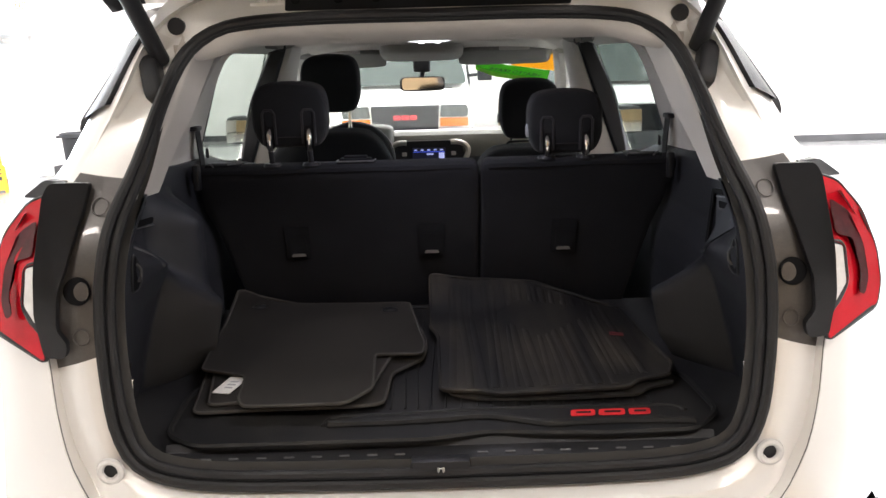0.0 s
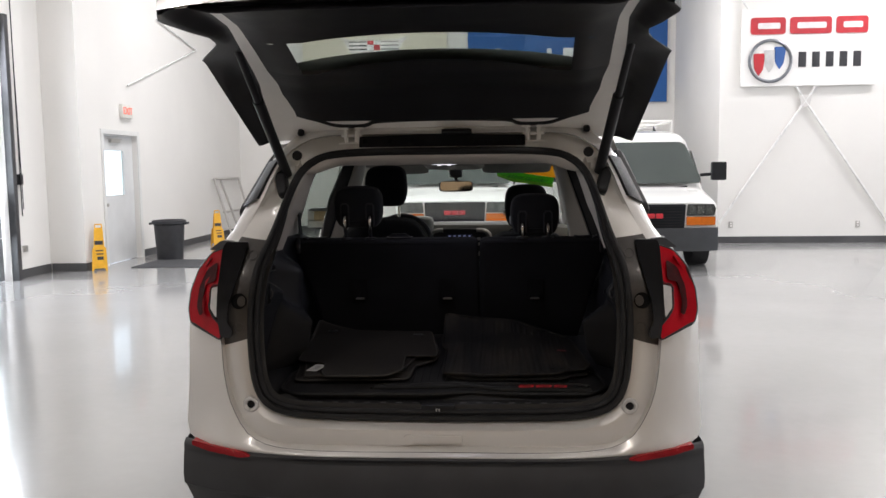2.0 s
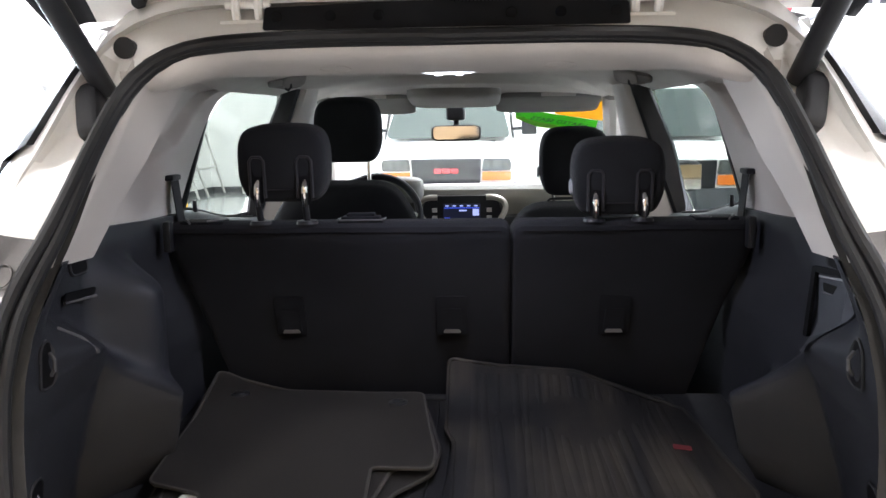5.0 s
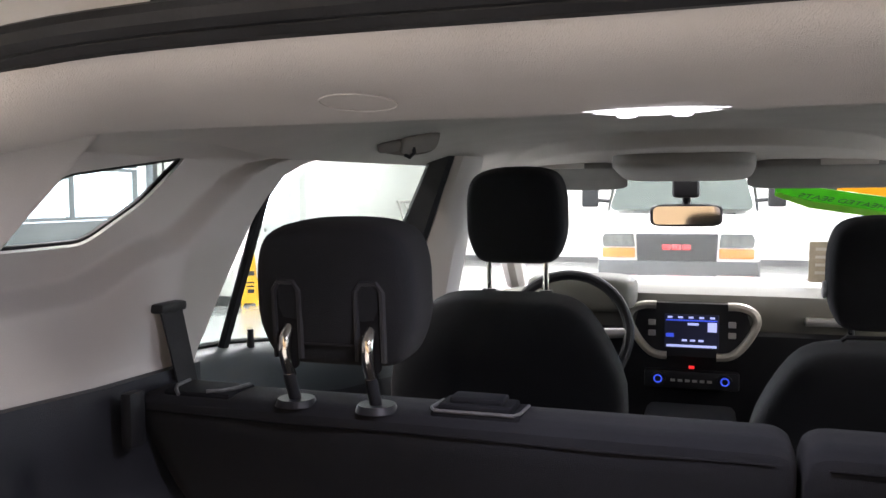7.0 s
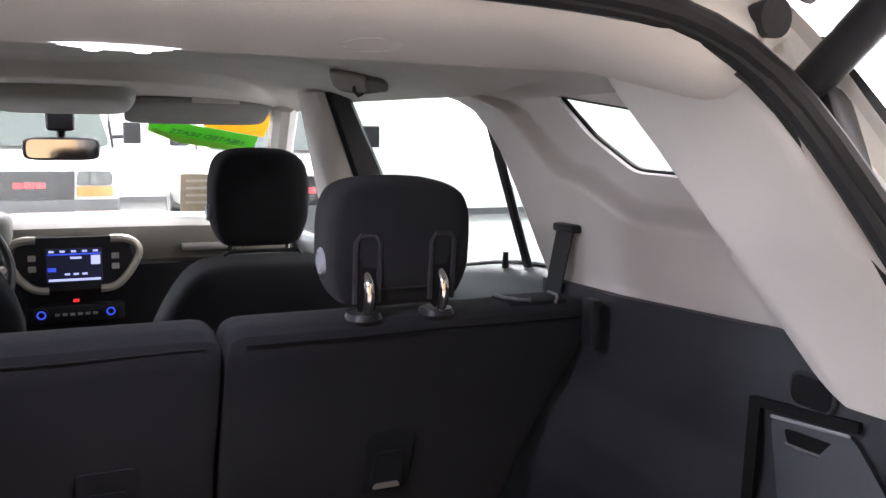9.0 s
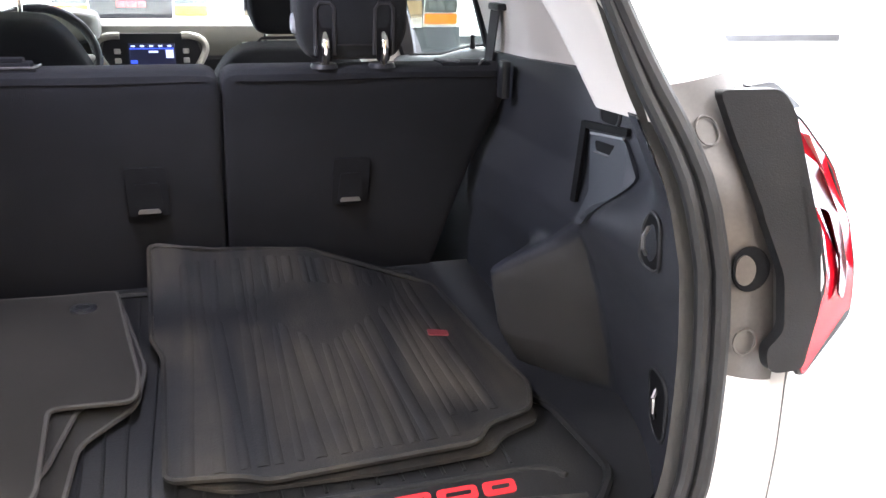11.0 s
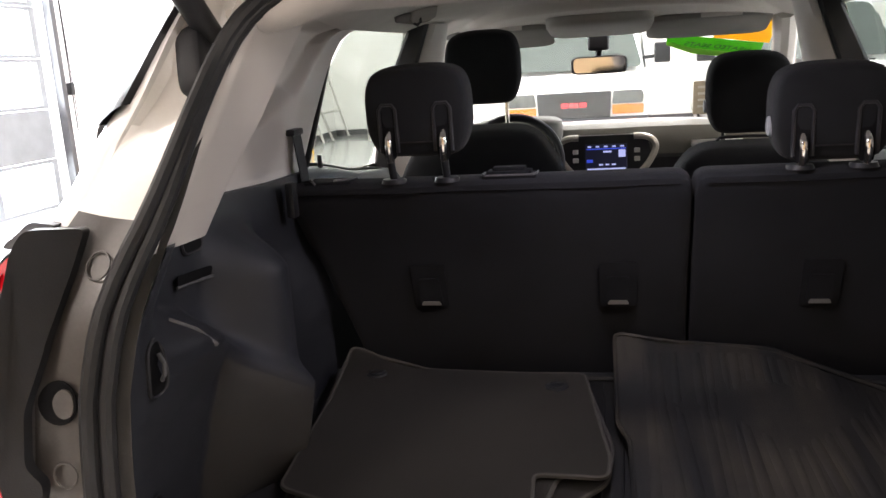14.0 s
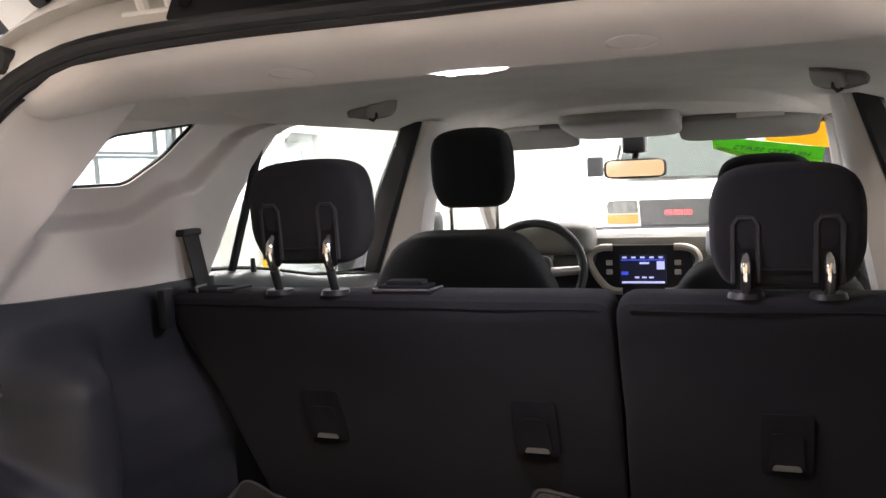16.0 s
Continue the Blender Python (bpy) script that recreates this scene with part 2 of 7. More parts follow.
def box(bm, a, b, bevel=0.0, seg=2, m=None):
    """A box between two corners."""
    a, b = Vector(a), Vector(b)
    got = bmesh.ops.create_cube(bm, size=1, matrix=Matrix.Translation((a + b) / 2) @ Matrix.Diagonal((*[max(abs(v), 1e-4) for v in (b - a)], 1)))
    vs = got["verts"]
    if bevel:
        es = list({e for v in vs for e in v.link_edges})
        vs = list({v for f in bmesh.ops.bevel(bm, geom=es, offset=bevel, segments=seg, profile=0.6, affect="EDGES", clamp_overlap=True)["faces"] for v in f.verts} | {v for v in vs if v.is_valid})
    if m is not None:
        bmesh.ops.transform(bm, matrix=m, verts=[v for v in vs if v.is_valid])
    return bm


def rod(bm, a, b, r, r2=None, n=12):
    a, b = Vector(a), Vector(b)
    d = b - a
    m = Matrix.Translation((a + b) / 2) @ d.to_track_quat("Z", "Y").to_matrix().to_4x4()
    bmesh.ops.create_cone(bm, cap_ends=True, segments=n, radius1=r, radius2=r if r2 is None else r2, depth=d.length, matrix=m)
    return bm


def tube(bm, pts, r, n=8, closed=False, flat=1.0):
    """A tube along points; flat squeezes it along its second axis."""
    pts = [Vector(p) for p in pts]
    rings = []
    k = len(pts)
    side = None
    for i, p in enumerate(pts):
        d = (pts[(i + 1) % k] - pts[i - 1]) if closed else (pts[min(i + 1, k - 1)] - pts[max(i - 1, 0)])
        d.normalize()
        if side is None:
            side = d.cross(Vector((0, 0, 1)))
            if side.length < 0.05:
                side = d.cross(Vector((0, 1, 0)))
        side = side - d * side.dot(d)
        side.normalize()
        over = side.cross(d)
        rings.append([bm.verts.new(p + r * math.cos(2 * math.pi * j / n) * side + r * flat * math.sin(2 * math.pi * j / n) * over) for j in range(n)])
    for i in range(k if closed else k - 1):
        a, b = rings[i], rings[(i + 1) % k]
        for j in range(n):
            bm.faces.new((a[j], a[(j + 1) % n], b[(j + 1) % n], b[j]))
    if not closed:
        bm.faces.new(rings[0])
        bm.faces.new(rings[-1][::-1])
    return bm


def slab(bm, outline, place, depth):
    """A flat outline of (u, v) pairs made into a plate: place(u, v, w) gives the point, w runs from 0 to depth."""
    lo = [bm.verts.new(place(u, v, 0)) for u, v in outline]
    hi = [bm.verts.new(place(u, v, depth)) for u, v in outline]
    n = len(outline)
    bm.faces.new(lo[::-1])
    bm.faces.new(hi)
    for i in range(n):
        bm.faces.new((lo[i], lo[(i + 1) % n], hi[(i + 1) % n], hi[i]))
    return bm


def grid(bm, us, vs, place, skip=None):
    """A sheet over two rows of parameters."""
    ps = [[bm.verts.new(place(u, v)) for v in vs] for u in us]
    for i in range(len(us) - 1):
        for j in range(len(vs) - 1):
            if skip is None or not skip((us[i] + us[i + 1]) / 2, (vs[j] + vs[j + 1]) / 2):
                bm.faces.new((ps[i][j], ps[i + 1][j], ps[i + 1][j + 1], ps[i][j + 1]))
    return bm


def thicken(bm, t):
    bmesh.ops.recalc_face_normals(bm, faces=bm.faces)
    bmesh.ops.solidify(bm, geom=bm.faces[:], thickness=t)
    return bm


def steps(a, b, n):
    return [a + (b - a) * i / (n - 1) for i in range(n)]


def lerp(x, table):
    return float(np.interp(x, [a for a, _ in table], [b for _, b in table]))


def smooth_step(a, b, x):
    t = min(1, max(0, (x - a) / (b - a)))
    return t * t * (3 - 2 * t)


def rounded(outline, r, n=4):
    """Rounds the corners of a flat outline."""
    out = []
    k = len(outline)
    for i in range(k):
        p, a, b = (Vector(outline[j % k]) for j in (i, i - 1, i + 1))
        da, db = (a - p), (b - p)
        ra = min(r, da.length * 0.45)
        rb = min(r, db.length * 0.45)
        pa, pb = p + da.normalized() * ra, p + db.normalized() * rb
        for s in range(n + 1):
            t = s / n
            out.append(tuple((1 - t) ** 2 * pa + 2 * t * (1 - t) * p + t * t * pb))
    return out


def resample(points, n):
    pts = [np.array(p, float) for p in points]
    # a smooth curve through the points
    dense = []
    for i in range(len(pts) - 1):
        p0, p1, p2, p3 = pts[max(i - 1, 0)], pts[i], pts[i + 1], pts[min(i + 2, len(pts) - 1)]
        for t in np.linspace(0, 1, 12, endpoint=False):
            dense.append(0.5 * (2 * p1 + (p2 - p0) * t + (2 * p0 - 5 * p1 + 4 * p2 - p3) * t**2 + (3 * p1 - p0 - 3 * p2 + p3) * t**3))
    dense.append(pts[-1])
    dense = np.array(dense)
    s = np.r_[0, np.cumsum(np.linalg.norm(np.diff(dense, axis=0), axis=1))]
    return [tuple(float(np.interp(u, s, dense[:, c])) for c in range(dense.shape[1])) for u in np.linspace(0, s[-1], n)]


def cushion(bm, size, bulge=0.5, n=9, m=None):
    """A padded block: a box with softly rounded sides, size its full measures."""
    sx, sy, sz = (v / 2 for v in size)
    bmesh.ops.create_cube(bm, size=2)
    vs = bm.verts[:]
    bmesh.ops.subdivide_edges(bm, edges=bm.edges[:], cuts=n, use_grid_fill=True)
    for v in bm.verts:
        p = v.co.copy()
        e = 2.0 + 6 * (1 - bulge)
        q = (abs(p.x) ** e + abs(p.y) ** e + abs(p.z) ** e) ** (1 / e)
        p = p / max(q, 1e-6)
        v.co = Vector((p.x * sx, p.y * sy, p.z * sz))
    if m is not None:
        bmesh.ops.transform(bm, matrix=m, verts=bm.verts[:])
    return bm


def headrest_form(bm, size, m):
    """A padded headrest: domed top, full sides, narrower and softly rounded below."""
    sx, sy, sz = (v / 2 for v in size)
    bmesh.ops.create_cube(bm, size=2)
    bmesh.ops.subdivide_edges(bm, edges=bm.edges[:], cuts=13, use_grid_fill=True)
    for v in bm.verts:
        p = v.co.copy()
        q = (abs(p.x) ** 6.5 + abs(p.y) ** 4.5 + abs(p.z) ** 6.5) ** (1 / 6.5)
        p = p / max(q, 1e-6)
        p.y = max(-1, min(1, p.y))
        wide = 1 - 0.06 * smooth_step(0.2, 1.0, p.z) - 0.12 * smooth_step(-0.25, -1.0, p.z)
        z = p.z - 0.13 * abs(p.x) ** 2.4 * smooth_step(0.1, 1.0, p.z)
        v.co = Vector((p.x * wide * sx, p.y * sy * (1 - 0.15 * smooth_step(-0.2, -1.0, p.z)), z * sz))
    bmesh.ops.transform(bm, matrix=m, verts=bm.verts[:])
    return bm


def both(build):
    """Runs a builder for the left (-1) and the right (1) side."""
    for side in (-1, 1):
        build(side)

# ---- the hall ----


def structure(name, bm, material, label, category, smooth=30):
    ob = part(name, bm, material, None, "", smooth)
    ob.data.polygons.foreach_set("use_smooth", [False] * len(ob.data.polygons))
    return tagged(ob, label, category, "", "structure")


def wall_with_holes(name, along, at, lo, hi, top, holes, thick, label, material=None):
    """A wall along x or y at a place, thickness going outward, with holes (a, b, z0, z1)."""
    bm = fresh()
    us = sorted({lo, hi, *[h[0] for h in holes], *[h[1] for h in holes]})
    zs = sorted({0.0, top, *[h[2] for h in holes], *[h[3] for h in holes]})
    for i in range(len(us) - 1):
        for j in range(len(zs) - 1):
            u, z = (us[i] + us[i + 1]) / 2, (zs[j] + zs[j + 1]) / 2
            if any(h[0] < u < h[1] and h[2] < z < h[3] for h in holes):
                continue
            if along == "x":
                box(bm, (us[i], at, zs[j]), (us[i + 1], at + thick, zs[j + 1]))
            else:
                box(bm, (at, us[i], zs[j]), (at + thick, us[i + 1], zs[j + 1]))
    bmesh.ops.remove_doubles(bm, verts=bm.verts[:], dist=1e-4)
    return structure(name, bm, material or WALL, label, "wall")


TOP = 6.6
LEFT_X, FAR_Y = -6.05, 17.6
bm = fresh()
box(bm, (-9.3, -13, -0.2), (14.5, 18.5, 0))
structure("floor", bm, FLOOR, "glossy light grey epoxy showroom floor", "floor")
bm = fresh()
box(bm, (-8, -13, TOP), (14.5, 18.5, TOP + 0.2))
for _x in steps(-6, 12, 10):
    box(bm, (_x - 0.06, -12.8, TOP - 0.14), (_x + 0.06, 18.3, TOP - 0.004))
structure("ceiling", bm, CEILING, "white painted hall ceiling with beams", "ceiling")
wall_with_holes("wall_west_front", "y", LEFT_X, 9.6, FAR_Y, TOP, [(10.36, 11.62, 0, 2.13)], -0.2, "white painted hall wall")
wall_with_holes("wall_return", "x", 9.6, -6.85, LEFT_X - 0.2, TOP, [], 0.2, "white painted return wall")
wall_with_holes("wall_west_rear", "y", -6.6, -13, 9.596, TOP, [(5.2, 8.55, 0, 3.6)], -0.25, "white painted hall wall with garage door opening")
wall_with_holes("wall_north", "x", FAR_Y, -6.1, 4.5, TOP, [], 0.2, "white painted far wall")
wall_with_holes("wall_alcove", "y", 4.5, 13.604, FAR_Y + 0.2, TOP, [], 0.2, "white painted return wall")
wall_with_holes("wall_north_east", "x", 13.6, 4.496, 13.5, TOP, [], 0.2, "white painted far wall with diagonal bracing")
wall_with_holes("wall_east", "y", 13.0, -13, 13.6, TOP, [(0, 10, 0.9, 4.3)], 0.2, "white painted wall with an added window opening out of view")
wall_with_holes("wall_south", "x", -12.8, -6.6, 13.0, TOP, [], -0.2, "tan painted rear wall", TAN_WALL)


def baseboard(a, b, side):
    bm = fresh()
    a, b, s = Vector((*a, 0)), Vector((*b, 0)), Vector((*side, 0))
    lo = [a, b, b + s * 0.012, a + s * 0.012]
    vs = [bm.verts.new(p + Vector((0, 0, 0.002))) for p in lo] + [bm.verts.new(p + Vector((0, 0, 0.13))) for p in lo]
    for f in ((0, 1, 2, 3), (4, 5, 6, 7), (0, 1, 5, 4), (1, 2, 6, 5), (2, 3, 7, 6), (3, 0, 4, 7)):
        bm.faces.new([vs[i] for i in f])
    structure("baseboard", bm, BASE, "dark grey vinyl baseboard", "baseboard")


baseboard((LEFT_X + 0.002, 9.61), (LEFT_X + 0.002, 10.268), (1, 0))
baseboard((LEFT_X + 0.002, 11.712), (LEFT_X + 0.002, FAR_Y), (1, 0))
baseboard((-6.58, 9.598), (LEFT_X + 0.01, 9.598), (0, -1))
baseboard((-6.598, 8.7), (-6.598, 9.58), (1, 0))
baseboard((-6.598, -12.7), (-6.598, 5.05), (1, 0))
baseboard((LEFT_X, FAR_Y - 0.002), (4.48, FAR_Y - 0.002), (0, -1))
baseboard((4.498, 13.598), (12.98, 13.598), (0, -1))

# the exit door
door = thing("door_1", "grey painted steel exit door with a narrow window", "door", kind="structure")
bm = fresh()
X = LEFT_X - 0.08
for a, b in (((10.37, 0.01), (10.52, 2.12)), ((11.26, 0.01), (11.61, 2.12)), ((10.52, 0.01), (11.26, 1.13)), ((10.52, 1.87), (11.26, 2.12))):
    box(bm, (X - 0.045, a[0], a[1]), (X, b[0], b[1]))
bmesh.ops.remove_doubles(bm, verts=bm.verts[:], dist=1e-4)
leaf = part("door_leaf", bm, mat("door_paint", (0.68, 0.69, 0.69), 0.5, 0, 0.05, 3, 0.1, 90), door)
leaf.data.polygons.foreach_set("use_smooth", [False] * len(leaf.data.polygons))
bm = fresh()
box(bm, (X - 0.028, 10.51, 1.12), (X - 0.018, 11.27, 1.88))
p = part("window_pane", bm, GLASS, door, "clear door window glass")
p.visible_shadow = False
bm = fresh()
for a, b in (((10.27, 0), (10.355, 2.21)), ((11.625, 0), (11.71, 2.21)), ((10.355, 2.13), (11.625, 2.21))):
    box(bm, (LEFT_X - 0.05, a[0], a[1]), (LEFT_X + 0.02, b[0], b[1]), 0.004, 1)
part("door_frame", bm, mat("frame_paint", (0.74, 0.74, 0.72), 0.5, 0, 0.04, 3), door, "white painted steel door frame")
bm = fresh()
rod(bm, (X, 10.46, 0.98), (X + 0.05, 10.46, 0.98), 0.012)
bmesh.ops.create_uvsphere(bm, u_segments=12, v_segments=8, radius=0.03, matrix=Matrix.Translation((X + 0.06, 10.46, 0.98)))
part("door_knob", bm, STEEL, door, "round satin steel door knob")
bm = fresh()
box(bm, (X + 0.001, 10.72, 2.0), (X + 0.055, 11.05, 2.06), 0.006)
box(bm, (X + 0.02, 10.62, 2.055), (X + 0.035, 11.15, 2.07))
part("door_closer", bm, STEEL, door, "steel door closer")
bm = fresh()
box(bm, (-9.5, 4, -0.3), (-9.4, 26, 5))
tagged(part("backdrop", bm, glow("outdoor_glow", (0.86, 0.92, 1.0), 1.6)), "bright daylight outside the doors", "backdrop", kind="structure")

# garage door
gd = thing("garage_door", "sectional garage door with glazed panels in a dark track", "garage door", kind="structure")
GREY_METAL = mat("grey_door_metal", (0.20, 0.21, 0.22), 0.5, 0.3, 0.1, 5)
for i in range(6):
    z0, z1 = 0.01 + i * 0.6, 0.60 + i * 0.6
    bm = fresh()
    if i == 1:
        box(bm, (-6.74, 5.24, z0), (-6.68, 8.5, z1), 0.006, 1)
        part("panel", bm, GREY_METAL, gd)
        continue
    for a, b in ((5.24, 5.34), (6.30, 6.38), (7.36, 7.44), (8.40, 8.5)):
        box(bm, (-6.74, a, z0), (-6.68, b, z1))
    box(bm, (-6.738, 5.24, z0), (-6.682, 8.5, z0 + 0.04))
    box(bm, (-6.738, 5.24, z1 - 0.04), (-6.682, 8.5, z1))
    part("panel_frame", bm, GREY_METAL, gd)
    for a, b in ((5.34, 6.30), (6.38, 7.36), (7.44, 8.40)):
        bm = fresh()
        box(bm, (-6.716, a - 0.01, z0 + 0.03), (-6.706, b + 0.01, z1 - 0.03))
        p = part("pane", bm, GLASS, gd)
        p.visible_shadow = False
for y in (5.16, 8.56):
    bm = fresh()
    box(bm, (-6.62, y, 0), (-6.5, y + 0.09, 3.7), 0.005, 1)
    part("track", bm, mat("track_steel", (0.10, 0.10, 0.105), 0.45, 0.6, 0.15, 6), gd, "dark steel vertical track")
bm = fresh()
rod(bm, (-6.56, 8.83, 0.9), (-6.56, 8.83, 5.2), 0.008, n=6)
rod(bm, (-6.56, 8.87, 1.0), (-6.56, 8.80, 5.2), 0.006, n=6)
box(bm, (-6.598, 8.78, 1.35), (-6.53, 8.86, 1.5), 0.01)
part("pull_cable", bm, BLACK_PLASTIC, gd, "hanging cables and a wall switch")
bm = fresh()
box(bm, (-6.6, 8.84, 0.38), (-6.56, 8.93, 0.47), 0.008)
tagged(part("hose_outlet", bm, STEEL), "small steel wall outlet near the floor", "outlet")

# exit sign
es = thing("exit_sign", "white exit sign with red letters above the door", "exit sign")
bm = fresh()
box(bm, (LEFT_X, 11.0, 2.42), (LEFT_X + 0.06, 11.40, 2.65), 0.01)
part("housing", bm, mat("sign_plastic", (0.75, 0.73, 0.68), 0.4), es)


def text_part(name, words, size, m, material, parent, extrude=0.003, align="CENTER", label=""):
    cu = bpy.data.curves.new(name, "FONT")
    cu.body, cu.size, cu.extrude, cu.align_x, cu.align_y = words, size, extrude, align, "CENTER"
    tmp = new(name, cu)
    dg = bpy.context.evaluated_depsgraph_get()
    me = bpy.data.meshes.new_from_object(tmp.evaluated_get(dg))
    bpy.data.objects.remove(tmp)
    me.transform(m)
    me.materials.clear()
    me.materials.append(material)
    ob = new(name, me)
    ob.parent = parent
    if label:
        ob["label"] = label
    return ob


text_part("lettering", "EXIT", 0.17, Matrix.Translation((LEFT_X + 0.062, 11.20, 2.535)) @ pose(0, 0, 0, 90, 0, 90), glow("exit_red", (0.85, 0.12, 0.06), 0.5), es)

# wall braces
for i, (a, b) in enumerate((((6.07, 2.69), (4.52, 0.40)), ((6.07, 2.69), (7.65, 0.40)), ((6.07, 2.69), (4.6, 5.0)), ((6.07, 2.69), (7.6, 5.0)))):
    bm = fresh()
    rod(bm, (a[0], 13.55, a[1]), (b[0], 13.55, b[1]), 0.022)
    tagged(part("wall_brace", bm, mat("brace_paint", (0.80, 0.80, 0.785), 0.7), None), "white painted diagonal steel wall brace", "brace", "wall braces")
for (y0, z0), (y1, z1) in (((14.74, 4.04), (11.3, 2.98)), ((14.74, 4.04), (12.68, 4.32))):
    bm = fresh()
    rod(bm, (LEFT_X + 0.03, y0, z0), (LEFT_X + 0.03, y1, z1), 0.016)
    tagged(part("wall_brace", bm, mat("brace_paint", (0.80, 0.80, 0.785), 0.7), None), "white painted diagonal steel wall brace", "brace", "wall braces")
bm = fresh()
slab(bm, rounded([(-0.12, 0.1), (0.12, 0.1), (0.07, -0.12), (-0.07, -0.12)], 0.03), lambda u, v, w: (6.07 + u, 13.53 + w, 2.70 + v), 0.012)
tagged(part("brace_plate", bm, mat("plate_paint", (0.66, 0.64, 0.62), 0.5)), "white painted gusset plate at the crossing braces", "brace plate")
for px in (4.75, 7.13):
    o = thing("wall_outlet", "white wall power outlet", "outlet", "wall outlets")
    bm = fresh()
    box(bm, (px - 0.04, 13.588, 0.30), (px + 0.04, 13.6, 0.42), 0.004)
    part("cover_plate", bm, LIGHT_TRIM, o)
    for dz in (0.335, 0.385):
        bm = fresh()
        box(bm, (px - 0.016, 13.582, dz - 0.014), (px + 0.016, 13.589, dz + 0.014), 0.003, 1)
        part("socket", bm, INNER_PAINT, o)

# dealer sign: plain shapes stand in for the marks
sg = thing("wall_sign", "large white wall banner with red, blue and black marks", "sign")
bm = fresh()
box(bm, (4.86, 13.52, 2.97), (7.32, 13.56, 4.40), 0.006, 1)
part("panel", bm, mat("sign_white", (0.84, 0.83, 0.81), 0.5, 0, 0.02, 1), sg)
SIGN_RED = mat("sign_red", (0.50, 0.03, 0.04), 0.4)
SIGN_BLACK = mat("sign_black", (0.03, 0.03, 0.035), 0.5)
SIGN_BLUE = mat("sign_blue", (0.03, 0.10, 0.32), 0.4)


def on_sign(u, v, w):
    return (u, 13.518 - w, v)


for a, b in ((5.02, 5.66), (5.74, 6.50), (6.58, 7.16)):
    bm = fresh()
    slab(bm, rounded([(a, 3.93), (b, 3.93), (b, 4.24), (a, 4.24)], 0.06), on_sign, 0.012)
    part("red_mark", bm, SIGN_RED, sg)
    bm = fresh()
    slab(bm, rounded([(a + 0.13, 4.03), (b - 0.10, 4.03), (b - 0.10, 4.14), (a + 0.13, 4.14)], 0.03), lambda u, v, w: (u, 13.505 - w, v), 0.004)
    part("mark_inset", bm, mat("mark_inset", (0.78, 0.74, 0.73), 0.4), sg)
bm = fresh()
tube(bm, [(5.39 + 0.38 * math.cos(a), 13.505, 3.44 + 0.38 * math.sin(a)) for a in steps(0, 2 * math.pi, 41)[:-1]], 0.03, 8, True)
part("ring", bm, mat("sign_grey", (0.20, 0.21, 0.23), 0.35, 0.5), sg, "dark silver ring")
for k, mm in ((-1, SIGN_RED), (0, mat("sign_silver", (0.6, 0.6, 0.6), 0.35, 0.4)), (1, SIGN_BLUE)):
    bm = fresh()
    cx, cz = 5.39 + 0.19 * k, 3.44 + 0.06 * k
    slab(bm, rounded([(cx - 0.12, cz + 0.20), (cx + 0.10, cz + 0.20), (cx + 0.06, cz - 0.10), (cx - 0.02, cz - 0.22), (cx - 0.10, cz - 0.08)], 0.03), on_sign, 0.01)
    part("shield", bm, mm, sg)
for i in range(5):
    bm = fresh()
    box(bm, (5.91 + i * 0.25, 13.508, 3.32), (6.05 + i * 0.25, 13.518, 3.60), 0.02)
    part("black_mark", bm, SIGN_BLACK, sg)

bs = thing("blue_banner", "large blue wall banner with white marks", "sign")
bm = fresh()
box(bm, (-0.40, 17.52, 3.02), (4.30, 17.56, 5.6), 0.006, 1)
part("panel", bm, mat("banner_blue", (0.012, 0.10, 0.34), 0.5, 0, 0.03, 1), bs)
BANNER_WHITE = mat("banner_white", (0.8, 0.8, 0.8), 0.5)
for x, w, top in ((0.32, 0.12, 4.335), (0.74, 0.30, 4.20), (1.13, 0.30, 4.20), (1.53, 0.11, 4.31), (2.01, 0.30, 4.315), (2.53, 0.30, 4.335), (3.05, 0.30, 4.30)):
    bm = fresh()
    box(bm, (x - w / 2, 17.508, 3.95), (x + w / 2, 17.518, top), 0.02)
    part("white_mark", bm, BANNER_WHITE, bs)
cs = thing("crest_banner", "white wall banner with a silver and red crest", "sign")
bm = fresh()
box(bm, (-4.4, 17.53, 3.3), (-0.9, 17.56, 5.6), 0.006, 1)
part("panel", bm, mat("banner_cream", (0.72, 0.68, 0.56), 0.5, 0, 0.03, 1), cs)
bm = fresh()
def on_crest(out):
    return lambda u, v, w: (-2.66 + u, 17.528 - out - w, 4.48 + v)
slab(bm, rounded([(-0.83, 0.20), (-0.60, 0.13), (0.0, 0.105), (0.60, 0.13), (0.83, 0.20), (0.66, -0.02), (0.55, -0.20), (0.0, -0.23), (-0.55, -0.20), (-0.66, -0.02)], 0.02), on_crest(0), 0.02)
cr = part("crest", bm, STEEL, cs, "silver crest shape")
for v in (0.06, -0.03, -0.12):
    for a, b in ((-0.60, -0.17), (0.17, 0.60)):
        bm = fresh()
        slab(bm, [(a, v), (b, v), (b, v + 0.03), (a, v + 0.03)], on_crest(0.024), 0.006)
        part("crest_bar", bm, SIGN_BLACK, cs, "dark crest bar")
bm = fresh()
slab(bm, [(-0.60, 0.10), (0.60, 0.09), (0.60, 0.075), (-0.60, 0.085)], on_crest(0.024), 0.008)
slab(bm, [(-0.55, -0.16), (0.55, -0.16), (0.55, -0.185), (-0.55, -0.185)], on_crest(0.024), 0.008)
part("crest_line", bm, SILVER, cs, "gold crest lines")
bm = fresh()
slab(bm, [(-0.15, 0.0), (0.0, 0.0), (0.0, -0.13), (-0.15, -0.13)], on_crest(0.03), 0.006)
